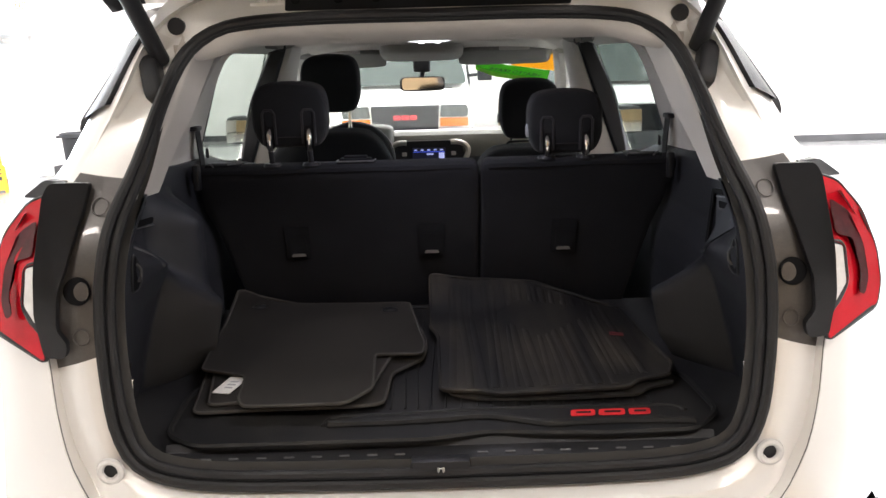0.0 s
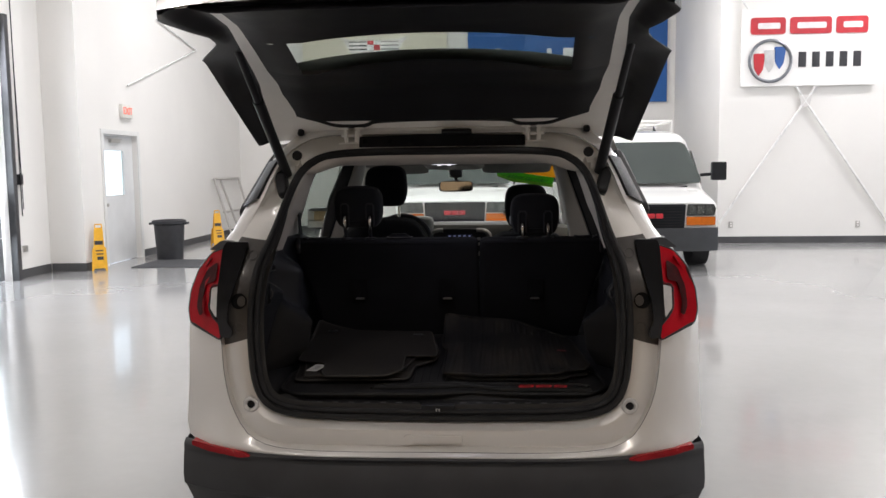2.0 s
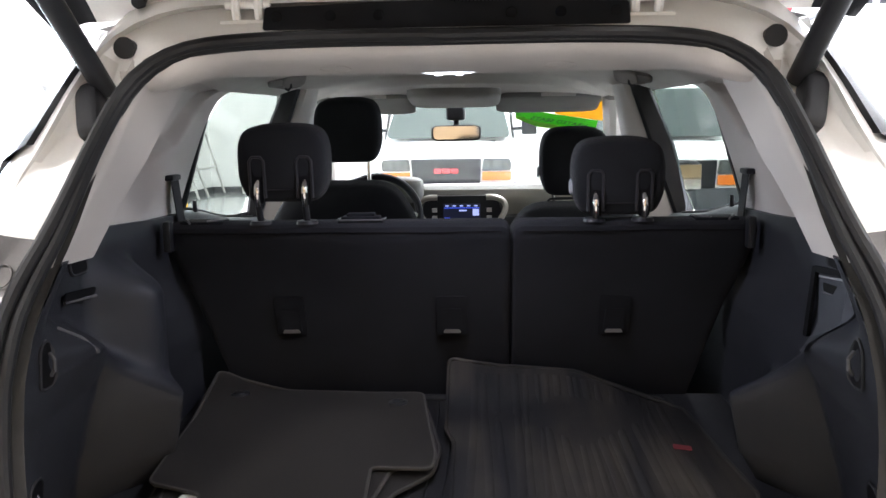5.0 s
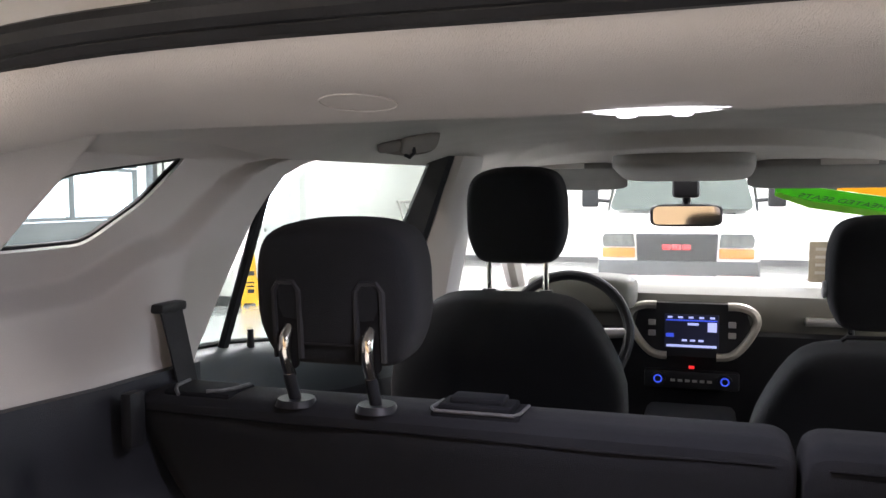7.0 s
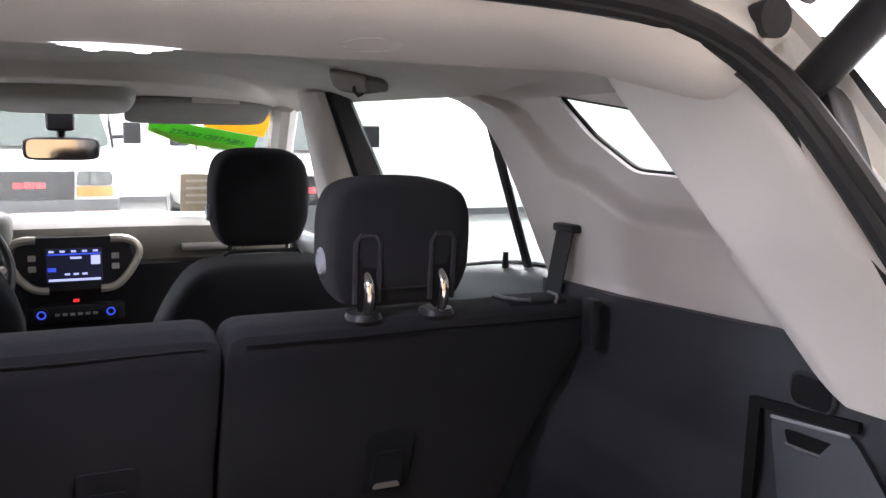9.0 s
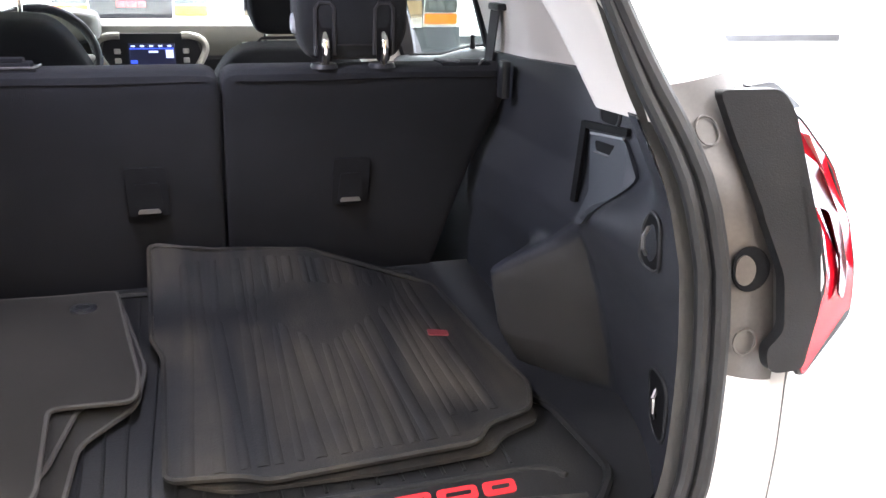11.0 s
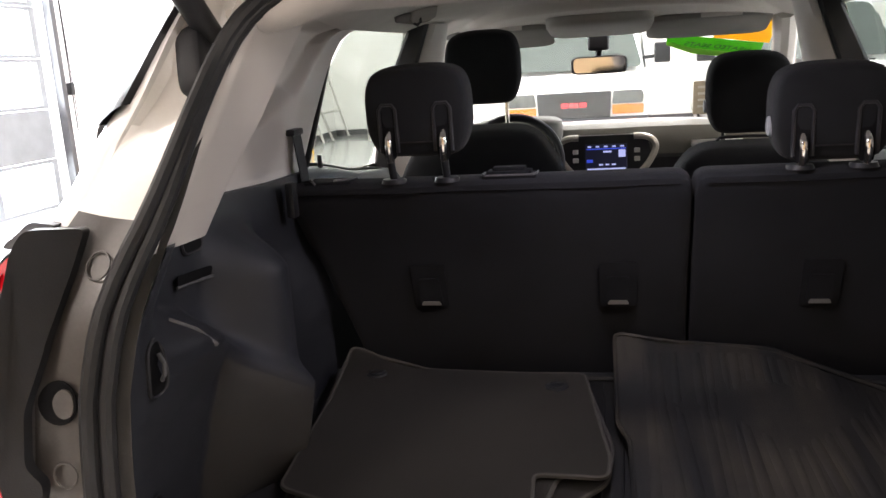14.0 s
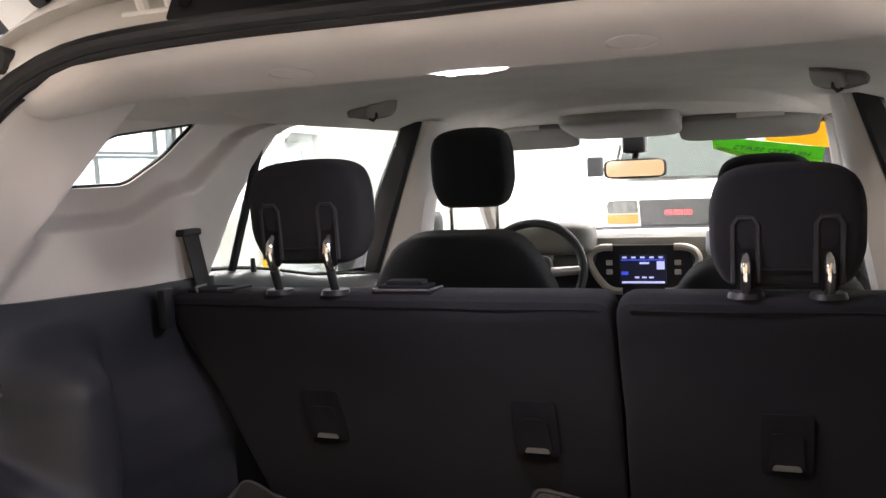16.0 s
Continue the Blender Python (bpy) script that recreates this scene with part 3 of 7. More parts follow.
slab(bm, [(0.0, 0.10), (0.15, 0.10), (0.15, 0.0), (0.0, 0.0)], on_crest(0.03), 0.006)
part("crest_square", bm, mat("crest_white", (0.75, 0.75, 0.74), 0.4), cs, "white crest squares")
bm = fresh()
slab(bm, [(-0.15, 0.10), (0.0, 0.10), (0.0, 0.0), (-0.15, 0.0)], on_crest(0.03), 0.006)
slab(bm, [(0.0, 0.0), (0.15, 0.0), (0.15, -0.13), (0.0, -0.13)], on_crest(0.03), 0.006)
part("crest_field", bm, SIGN_RED, cs, "red crest field")

# bin, warning signs, rack, door mat
bn = thing("trash_bin", "large dark grey round plastic trash bin", "trash bin", at=(-5.42, 11.35, 0))
bm = fresh()
prof_bin = [(0.0, 0.02), (0.20, 0.02), (0.215, 0.0), (0.22, 0.02), (0.255, 0.60), (0.285, 0.62), (0.285, 0.67), (0.262, 0.68), (0.245, 0.60), (0.205, 0.05), (0.0, 0.045)]
rings = [[bm.verts.new((r * math.cos(2 * math.pi * j / 32), r * math.sin(2 * math.pi * j / 32), z)) for j in range(32)] for r, z in prof_bin[1:-1]]
for a, b in zip(rings, rings[1:]):
    for j in range(32):
        bm.faces.new((a[j], a[(j + 1) % 32], b[(j + 1) % 32], b[j]))
bm.faces.new(rings[0])
bm.faces.new(rings[-1])
part("body", bm, BIN, bn)
for s in (-1, 1):
    bm = fresh()
    box(bm, (s * 0.27, -0.08, 0.60), (s * 0.33, 0.08, 0.64), 0.012)
    part("handle", bm, BIN, bn)


def warning_sign(at, turn):
    w = thing("wet_floor_sign", "yellow plastic folding wet floor sign", "floor sign", "wet floor signs", at=at, turn=turn)
    for s in (-1, 1):
        bm = fresh()
        pts = rounded([(-0.15, 0.0), (-0.12, 0.0), (-0.10, 0.04), (0.10, 0.04), (0.12, 0.0), (0.15, 0.0), (0.135, 0.33), (0.10, 0.36), (0.085, 0.64), (0.06, 0.66), (-0.06, 0.66), (-0.085, 0.64), (-0.10, 0.36), (-0.135, 0.33)], 0.012)
        slab(bm, [(u * 0.74, v) for u, v in pts], lambda u, v, ww: (u, s * (0.15 * (1 - v / 0.66) + 0.006 + ww), v), 0.014)
        part("leaf", bm, YELLOW, w)
        for k, (a, b) in enumerate(((0.40, 0.46), (0.30, 0.32), (0.25, 0.27), (0.17, 0.22))):
            bm = fresh()
            slab(bm, [(-0.06 + 0.01 * k, a), (0.06, a), (0.06, b), (-0.06 + 0.01 * k, b)], lambda u, v, ww: (u, s * (0.15 * (1 - v / 0.66) + 0.0205 + ww), v), 0.002)
            part("print", bm, SIGN_BLACK, w, "dark unreadable print")
    bm = fresh()
    tube(bm, [(-0.05, 0, 0.655), (-0.045, 0, 0.71), (0.045, 0, 0.71), (0.05, 0, 0.655)], 0.012)
    part("grip", bm, YELLOW, w)
    return w


warning_sign((-5.93, 9.80, 0), 25)
warning_sign((-5.42, 13.85, 0), 30)
bm = fresh()
box(bm, (-5.55, 10.05, 0.001), (-4.1, 11.15, 0.012), 0.004, 1)
tagged(part("door_mat", bm, mat("door_mat_fibre", (0.06, 0.06, 0.065), 0.95, 0, 0.2, 10, 0.8, 400)), "dark grey entrance mat on the floor by the door", "mat")
rk = thing("leaning_frame", "white metal tube frame leaning on the wall", "frame")
for pts in (((-5.97, 15.4, 1.35), (-5.6, 15.4, 0.03)), ((-5.97, 17.1, 1.35), (-5.6, 17.1, 0.03)), ((-5.97, 15.35, 1.33), (-5.97, 17.15, 1.33)), ((-5.78, 15.4, 0.6), (-5.78, 17.1, 0.6)), ((-5.93, 15.7, 1.30), (-5.6, 16.0, 0.03))):
    bm = fresh()
    rod(bm, *pts, 0.025)
    part("bar", bm, LIGHT_TRIM, rk)

# high bay lamps over the floor
for _x, _y in HALL_LAMPS:
    hl = thing("high_bay_lamp", "white rectangular high bay lamp under the ceiling", "ceiling lamp", "ceiling lamps")
    bm = fresh()
    box(bm, (_x - 0.80, _y - 0.3, 6.33), (_x + 0.80, _y + 0.3, 6.42), 0.01, 1)
    part("housing", bm, INNER_PAINT, hl)
    bm = fresh()
    box(bm, (_x - 0.76, _y - 0.26, 6.318), (_x + 0.76, _y + 0.26, 6.328))
    p = part("diffuser", bm, glow("diffuser_glow", (1.0, 0.97, 0.92), 6.0), hl)
    for s in (-0.6, 0.6):
        bm = fresh()
        rod(bm, (_x + s, _y, 6.42), (_x + s, _y, TOP), 0.008, n=6)
        part("hanger", bm, STEEL, hl)

# window band added to the east wall, out of view, for light from the right
ew = thing("added_window", "added, unseen window band with dark mullions, for light from the right", "window", kind="structure")
bm = fresh()
for yy in steps(0, 10, 6):
    box(bm, (13.02, yy - 0.03, 0.9), (13.12, yy + 0.03, 4.3))
box(bm, (13.03, 0, 2.5), (13.11, 10, 2.56))
part("window_frame", bm, BASE, ew)
# glowing sheet added behind the unseen window
bm = fresh()
box(bm, (15.0, -6, -0.5), (15.1, 16, 7))
tagged(part("backdrop", bm, glow("added_sky_glow", (0.88, 0.94, 1.0), 1.1)), "added glowing sheet beyond the unseen window", "backdrop", kind="structure")

# ---- cargo vans ----


def van(at, label, rack):
    v = thing("cargo_van", label, "van", "parked vans", at=at)
    # body sections from nose to tail: y, half width, bottom, top
    def section(y, w, z0, z1, lean=0.0):
        low = z1 < 1.4
        half = [(0.96, 0), (1, 0.12), (1, 0.5 if low else 0.42), (0.985 if low else 0.955, 0.8 if low else 0.70), (0.965 if low else 0.915, 0.88 if low else 0.84), (0.93 if low else 0.86, 0.95 if low else 0.93), (0.86 if low else 0.76, 0.985), (0.60, 1.003)]
        return [(-x * w, y, z0 + (z1 - z0) * z) for x, z in half] + [(0, y, z0 + (z1 - z0) * 1.012)] + [(x * w, y, z0 + (z1 - z0) * z) for x, z in half[::-1]]
    bm = fresh()
    secs = [section(0.02, 0.93, 0.45, 0.98), section(0.12, 0.97, 0.42, 1.04), section(0.6, 1.0, 0.40, 1.12), section(0.95, 1.0, 0.38, 1.2), section(1.75, 1.0, 0.38, 2.02), section(2.2, 1.0, 0.38, 2.08), section(5.4, 1.0, 0.40, 2.08), section(5.6, 0.98, 0.45, 2.05)]
    rows = [[bm.verts.new(p) for p in s] for s in secs]
    for a, b in zip(rows, rows[1:]):
        for j in range(len(a) - 1):
            bm.faces.new((a[j], a[j + 1], b[j + 1], b[j]))
    for r in (rows[0], rows[-1]):
        bm.faces.new(r)
    part("body", bm, VAN_PAINT, v)
    bm = fresh()
    slab(bm, rounded([(-0.93, 1.08), (0.93, 1.08), (0.78, 1.72), (-0.78, 1.72)], 0.10), lambda u, z, w: (u, 0.90 + (z - 1.0) * 1.02 - 0.13 - w * 0.7, 0.16 + z + w * 0.3), 0.016)
    part("windshield", bm, mat("van_glass", (0.05, 0.062, 0.058), 0.05, 0, 0.05, 2, coat=1.0), v, "greenish windshield glass")
    bm = fresh()
    slab(bm, rounded([(-0.47, 0.62), (0.47, 0.62), (0.49, 0.965), (-0.49, 0.965)], 0.02), lambda u, z, w: (u, 0.02 - w, z), 0.03)
    g = part("grille", bm, GRILLE, v, "dark grey grille")
    bm = fresh()
    for z in steps(0.655, 0.935, 8):
        box(bm, (-0.45, -0.022, z - 0.008), (0.45, -0.011, z + 0.008))
    part("grille_bar", bm, BLACK_PLASTIC, g)
    for a, b in ((-0.17, -0.07), (-0.055, 0.055), (0.07, 0.17)):
        bm = fresh()
        box(bm, (a, -0.034, 0.765), (b, -0.012, 0.835), 0.01)
        part("red_badge", bm, SIGN_RED, g, "red badge shape")
    for s in (-1, 1):
        bm = fresh()
        slab(bm, rounded([(0.50, 0.80), (0.89, 0.80), (0.91, 0.90), (0.88, 0.965), (0.52, 0.965)], 0.02), lambda u, z, w: (s * u, 0.035 - w, z), 0.04)
        h = part("headlamp", bm, HEADLAMP, v, "clear headlamp")
        for k in (0.585, 0.70, 0.815):
            bm = fresh()
            box(bm, (s * k - 0.042, -0.010, 0.825), (s * k + 0.042, 0.0, 0.945), 0.012)
            part("reflector", bm, LAMP_CELL, h)
        bm = fresh()
        slab(bm, rounded([(0.50, 0.665), (0.90, 0.665), (0.905, 0.785), (0.50, 0.785)], 0.015), lambda u, z, w: (s * u, 0.03 - w, z), 0.04)
        part("turn_signal", bm, AMBER, v, "amber turn signal")
        bm = fresh()
        box(bm, (s * 1.10, 0.98, 1.28), (s * 1.32, 1.10, 1.56), 0.03, 3)
        m_ = part("side_mirror", bm, BLACK_PLASTIC, v, "black side mirror")
        bm = fresh()
        rod(bm, (s * 0.95, 1.12, 1.36), (s * 1.18, 1.06, 1.38), 0.025)
        part("mirror_arm", bm, BLACK_PLASTIC, m_)
        for yy in (0.95, 4.4):
            bm = fresh()
            rod(bm, (s * 0.74, yy, 0.37), (s * 0.985, yy, 0.37), 0.37, None, 28)
            t_ = part("wheel", bm, TYRE, v, "black tyre")
            bm = fresh()
            rod(bm, (s * 0.98, yy, 0.37), (s * 0.998, yy, 0.37), 0.21, 0.19, 20)
            part("rim", bm, STEEL, t_, "steel rim")
        bm = fresh()
        slab(bm, rounded([(1.2, 1.22), (2.15, 1.22), (2.15, 1.75), (1.75, 1.75)], 0.05), lambda u, z, w: (s * (0.985 - 0.07 * (z - 1.2) + w), u, z), 0.012)
        part("side_window", bm, mat("van_side_glass", (0.05, 0.06, 0.06), 0.06, 0, 0.1, 3, coat=1), v, "dark side window")
    bm = fresh()
    ys = [(-0.98, 0.16), (-0.95, 0.02), (-0.7, -0.07), (0.7, -0.07), (0.95, 0.02), (0.98, 0.16)]
    slab(bm, ys + [(0.8, 0.3), (-0.8, 0.3)], lambda u, y, w: (u, y, 0.30 + w), 0.33)
    part("bumper", bm, mat("van_bumper_plastic", (0.035, 0.038, 0.042), 0.55, 0, 0.15, 6, 0.1, 200), v, "dark grey plastic front bumper")
    bm = fresh()
    for k in (-0.35, 0.42):
        tube(bm, [(k - 0.28, 0.86, 1.15), (k + 0.28, 0.89, 1.19)], 0.012)
    part("wiper", bm, BLACK_PLASTIC, v)
    if rack:
        bm = fresh()
        for s in (-0.7, 0.75):
            rod(bm, (s, 2.3, 2.25), (s, 5.2, 2.25), 0.02)
            for yy in (2.3, 3.7, 5.2):
                rod(bm, (s, yy, 2.06), (s, yy, 2.25), 0.018)
        for yy in (2.3, 3.7, 5.2):
            rod(bm, (-0.7, yy, 2.25), (0.75, yy, 2.25), 0.018)
        part("roof_rack", bm, INNER_PAINT, v, "white tube roof rack")
        bm = fresh()
        rod(bm, (0.45, 2.2, 2.08), (0.45, 2.26, 2.16), 0.03, 0.01)
        part("roof_antenna", bm, BLACK_PLASTIC, v)
    return v


van((-0.43, 10.62, 0), "white cargo van facing the camera, dark grille", False)
van((2.42, 9.25, 0), "white cargo van with a roof rack, beside another van", True)

# ---- the white sport utility vehicle, tailgate open ----
suv = thing("suv", "white sport utility vehicle with its tailgate open", "car")

REAR_Y = [(0.30, 0.02), (0.66, 0.10), (0.90, 0.13), (1.06, 0.15), (1.15, 0.18), (1.60, 0.48), (1.66, 0.55), (1.8, 0.62)]


def rear_y(z):
    """How far forward the plane of the tailgate opening lies at a height."""
    return lerp(z, REAR_Y)


RIM = [(0, 1.590), (0.25, 1.590), (0.42, 1.580), (0.50, 1.550), (0.545, 1.50), (0.575, 1.42), (0.612, 1.29), (0.648, 1.195), (0.665, 1.10), (0.671, 0.97), (0.665, 0.86), (0.652, 0.775), (0.620, 0.708), (0.55, 0.668), (0.40, 0.650), (0, 0.645)]
SHUT = [(0, 1.648), (0.30, 1.648), (0.48, 1.640), (0.575, 1.59), (0.622, 1.52), (0.665, 1.40), (0.728, 1.27), (0.778, 1.18), (0.785, 1.05), (0.762, 0.93), (0.748, 0.80), (0.715, 0.69), (0.64, 0.60), (0.48, 0.567), (0, 0.565)]
OUTER = [(0, 1.685), (0.32, 1.682), (0.53, 1.665), (0.61, 1.62), (0.674, 1.55), (0.724, 1.42), (0.777, 1.29), (0.838, 1.22), (0.892, 1.12), (0.908, 1.0), (0.910, 0.85), (0.910, 0.75), (0.915, 0.66), (0.913, 0.60), (0.89, 0.570), (0.80, 0.557), (0.5, 0.547), (0.25, 0.546), (0, 0.546)]
N = 60
rim = resample(RIM, N)
shut = resample(SHUT, N)


def full_loop(half, place):
    """A closed loop of points from a right-hand half that runs from the top down."""
    right = [place(x, z) for x, z in half]
    left = [place(-x, z) for x, z in half[::-1]]
    return right + left[1:-1]


def curve_in(x):
    """How much the rear face bends forward towards the sides."""
    return 0.125 * (abs(x) / 0.9) ** 4


rim_loop = full_loop(rim, lambda x, z: Vector((x, rear_y(z), z)))
shut_loop = full_loop(shut, lambda x, z: Vector((x, rear_y(z) + 0.012, z)))
K = len(rim_loop)
panels = {"lower": fresh(), "left": fresh(), "right": fresh(), "upper": fresh()}
def sill_out(p, f):
    """How far the jamb panel stands out: a ledge facing up below the sill, then a steep face."""
    low = smooth_step(0.74, 0.64, p.z)
    # rain channel beside the seal that takes the strut's foot
    channel = 0.062 * smooth_step(1.31, 1.42, p.z) * smooth_step(1.545, 1.49, p.z) * math.sin(math.pi * f) ** 0.7
    return channel -0.008 * math.sin(math.pi * f) * (1 - low) - low * lerp(f, [(0, 0), (0.30, 0.040), (0.36, 0.041), (0.9, 0.034), (1.0, 0.030)])


mids = [[r.lerp(s, f) + Vector((0, sill_out(r, f), 0)) for r, s in zip(rim_loop, shut_loop)] for f in (0, 0.15, 0.30, 0.36, 0.6, 0.9, 1.0)]
for i in range(K):
    j = (i + 1) % K
    for a, b in zip(mids, mids[1:]):
        quad = [a[i], a[j], b[j], b[i]]
        c = (rim_loop[i] + rim_loop[j] + shut_loop[i] + shut_loop[j]) / 4
        # jamb is dark between heights 0.93 and 1.262, white below and above
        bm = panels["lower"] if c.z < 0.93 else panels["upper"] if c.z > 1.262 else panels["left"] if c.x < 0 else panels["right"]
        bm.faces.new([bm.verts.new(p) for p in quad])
for key, name, m, lab in (("lower", "rear_sill_panel", PAINT, "white painted sill below the opening"), ("left", "lamp_pocket", POCKET, "dark jamb beside the tail lamp"), ("right", "lamp_pocket", POCKET, "dark jamb beside the tail lamp"), ("upper", "roof_frame", INNER_PAINT, "white painted roof frame round the opening")):
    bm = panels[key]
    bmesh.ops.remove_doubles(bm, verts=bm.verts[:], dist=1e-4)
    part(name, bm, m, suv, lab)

# door seal: a broad rubber band with ridges
def rim_inset(d, top=0.62):
    """The rim drawn inward by d metres."""
    flat = [Vector((p.x, p.z)) for p in rim_loop]
    out = []
    for i, p in enumerate(flat):
        t = (flat[(i + 1) % K] - flat[i - 1]).normalized()
        q = p + Vector((t.y, -t.x)) * d * (top + (1 - top) * smooth_step(1.45 if top < 0.6 else 1.3, 1.1, p.y)) * (-1 if (Vector((t.y, -t.x)).dot(p - Vector((0, 1.1))) > 0) else 1)
        out.append(Vector((q.x, rear_y(p.y), q.y)))
    return out


bm = fresh()
tube(bm, [p + Vector((0, -0.012, 0)) for p in rim_inset(0.010)], 0.0115, 10, True)
seal = part("door_seal", bm, RUBBER, suv, "black rubber tailgate seal")
bm = fresh()
tube(bm, [p + Vector((0, -0.004, 0)) for p in rim_inset(0.030, 0.45)], 0.0105, 10, True)
part("seal_bead", bm, RUBBER, seal)
bm = fresh()
a_, b_ = rim_inset(0.0), rim_inset(0.052, 0.40)
for i in range(K):
    j = (i + 1) % K
    bm.faces.new([bm.verts.new(q) for q in (a_[i], a_[j], b_[j] + Vector((0, 0.012, 0)), b_[i] + Vector((0, 0.012, 0)))])
bmesh.ops.remove_doubles(bm, verts=bm.verts[:], dist=1e-4)
part("seal_flange", bm, SEAL_LIP, seal, "grey brown inner seal lip")

# outer skin: bumper cover and rear quarters
def skin_y(x, z):
    return rear_y(z) - 0.045 * smooth_step(1.3, 0.95, z) + curve_in(x) - 0.032


shut_wall = mids[-1]
shut_out = full_loop(shut, lambda x, z: Vector((x * 1.006, min(rear_y(z) + 0.012, skin_y(x, z) + 0.0), z - 0.004 if z < 0.62 else z)))
outer = resample(OUTER, N)
outer_loop = full_loop(outer, lambda x, z: Vector((x, skin_y(x, z) + 0.02 - 0.030 * smooth_step(0.62, 0.545, z) * smooth_step(0.92, 0.80, abs(x)) + smooth_step(0.56, 0.64, abs(x)) * lerp(z, [(1.36, 0), (1.50, 0.06), (1.56, 0.065), (1.64, 0.03), (1.69, 0)]), z)))
bm = fresh()
low, quarter, quarter_r, top = fresh(), fresh(), fresh(), fresh()
for i in range(K):
    j = (i + 1) % K
    for a, b, f0, f1 in ((shut_wall, shut_out, 0, 1), (shut_out, outer_loop, 0, 0.25), (shut_out, outer_loop, 0.25, 0.5), (shut_out, outer_loop, 0.5, 0.75), (shut_out, outer_loop, 0.75, 1)):
        quad = [a[i].lerp(b[i], f0), a[j].lerp(b[j], f0), a[j].lerp(b[j], f1), a[i].lerp(b[i], f1)]
        if a is shut_out:
            quad = [Vector((p.x, p.y - 0.012 * math.sin(math.pi * f), p.z)) for p, f in zip(quad, (f0, f0, f1, f1))]
        c = sum(quad, Vector()) / 4
        dest = low if c.z < 0.93 else top if c.z > 1.23 else quarter if c.x < 0 else quarter_r
        dest.faces.new([dest.verts.new(p) for p in quad])
for bmx in (low, quarter, quarter_r, top):
    bmesh.ops.remove_doubles(bmx, verts=bmx.verts[:], dist=1e-4)
bm.free()
part("bumper_cover", low, PAINT, suv, "white painted upper bumper cover")
part("quarter_panel", quarter, PAINT, suv)
part("quarter_panel", quarter_r, PAINT, suv)
part("pillar_skin", top, PAINT, suv)
for s in (-1, 1):
    # black strip along the outer edge of the rear pillar
    bm = fresh()
    rows_ = sorted((i for i in range(K) if outer_loop[i].x * s > 0 and 1.365 < outer_loop[i].z < 1.556), key=lambda i: outer_loop[i].z)
    def strip_pt(k, j):
        a, b = shut_out[rows_[int(k)]], outer_loop[rows_[int(k)]]
        f, out = ((0.22, -0.004), (0.24, 0.008), (0.5, 0.008), (0.8, 0.008), (1.0, 0.008), (1.0, 0.008))[int(j)]
        q = a.lerp(b, f)
        return (q.x + s * out, q.y - 0.012 * math.sin(math.pi * f) - out + (0.09 if j > 4 else 0), q.z)
    grid(bm, range(len(rows_)), range(6), strip_pt)
    part("pillar_strip", bm, BLACK_PLASTIC, suv, "black strip beside the quarter glass", 40)
bm = fresh()
gap = [p for p in shut_out if p.z < 0.95]
gap = sorted([p for p in gap], key=lambda p: math.atan2(p.x, 1.2 - p.z))
tube(bm, [p + Vector((0, 0.004, 0)) for p in gap], 0.0016, 6)
part("panel_gap", bm, EDGE_GREY, suv, "dark gap between bumper and body")
for s in (-1, 1):
    # round rubber stop sockets
    bm = fresh()
    y0 = rear_y(0.70) - 0.006
    tube(bm, [(s * 0.656 + 0.021 * math.cos(a), y0 - 0.010, 0.70 + 0.021 * math.sin(a)) for a in steps(0, 2 * math.pi, 25)[:-1]], 0.0075, 8, True)
    st = part("stop_socket", bm, LENS_CLEAR, suv, "round bumper stop socket")
    bm = fresh()
    rod(bm, (s * 0.656, y0 - 0.006, 0.70), (s * 0.656, y0 + 0.006, 0.70), 0.018, None, 18)
    part("socket_core", bm, BLACK_PLASTIC, st)
    # body holes in the lamp pocket
    for (x, z, r) in ((0.703, 1.056, 0.026), (0.700, 0.965, 0.016), (0.668, 1.213, 0.016)):
        bm = fresh()
        yy = rear_y(z) - 0.0065
        circle = steps(0, 2 * math.pi, 25)[:-1]
        tube(bm, [(s * x + r * math.cos(a), rear_y(z + r * math.sin(a)) - 0.0075, z + r * math.sin(a)) for a in circle], 0.0016, 6, True)
        # large plug: black disc paints the shade inside its cup
        if r > 0.02:
            slab(bm, [(r * math.cos(a), r * math.sin(a)) for a in circle], lambda u, v, w: (s * x + u, rear_y(z + v) - 0.0072 - w, z + v), 0.0016)
        pg = part("body_plug", bm, SHADOW_BLACK if r > 0.02 else POCKET, suv, "round body hole plug")
        if r > 0.02:
            bm = fresh()
            slab(bm, [(0.0145 * math.cos(a), 0.018 * math.sin(a)) for a in circle], lambda u, v, w: (s * (x - 0.0095) + u, rear_y(z + v) - 0.0088 - w, z + v), 0.002)
            part("plug_face", bm, POCKET, pg, "grey plug face set off centre, leaving a crescent of painted shade")
    bm = fresh()
    tube(bm, [(s * (0.755 - 0.02 * t), rear_y(0.95 + 0.24 * t) - 0.002, 0.95 + 0.24 * t) for t in steps(0, 1, 8)], 0.006, 6)
    part("jamb_ridge", bm, POCKET, suv)
    # black gap filler beside the lamp
    bm = fresh()
    slab(bm, rounded([(0.728, 0.928), (0.757, 0.94), (0.768, 1.02), (0.768, 1.10), (0.768, 1.24), (0.762, 1.262), (0.690, 1.258), (0.697, 1.20), (0.716, 1.12), (0.735, 1.05), (0.738, 0.985), (0.722, 0.955)], 0.01), lambda u, v, w: (s * u, rear_y(v) - 0.006 - 0.75 * max(0, u - 0.725) - w, v), 0.016)
    part("lamp_gasket", bm, BLACK_PLASTIC, suv, "black strip along the tail lamp")

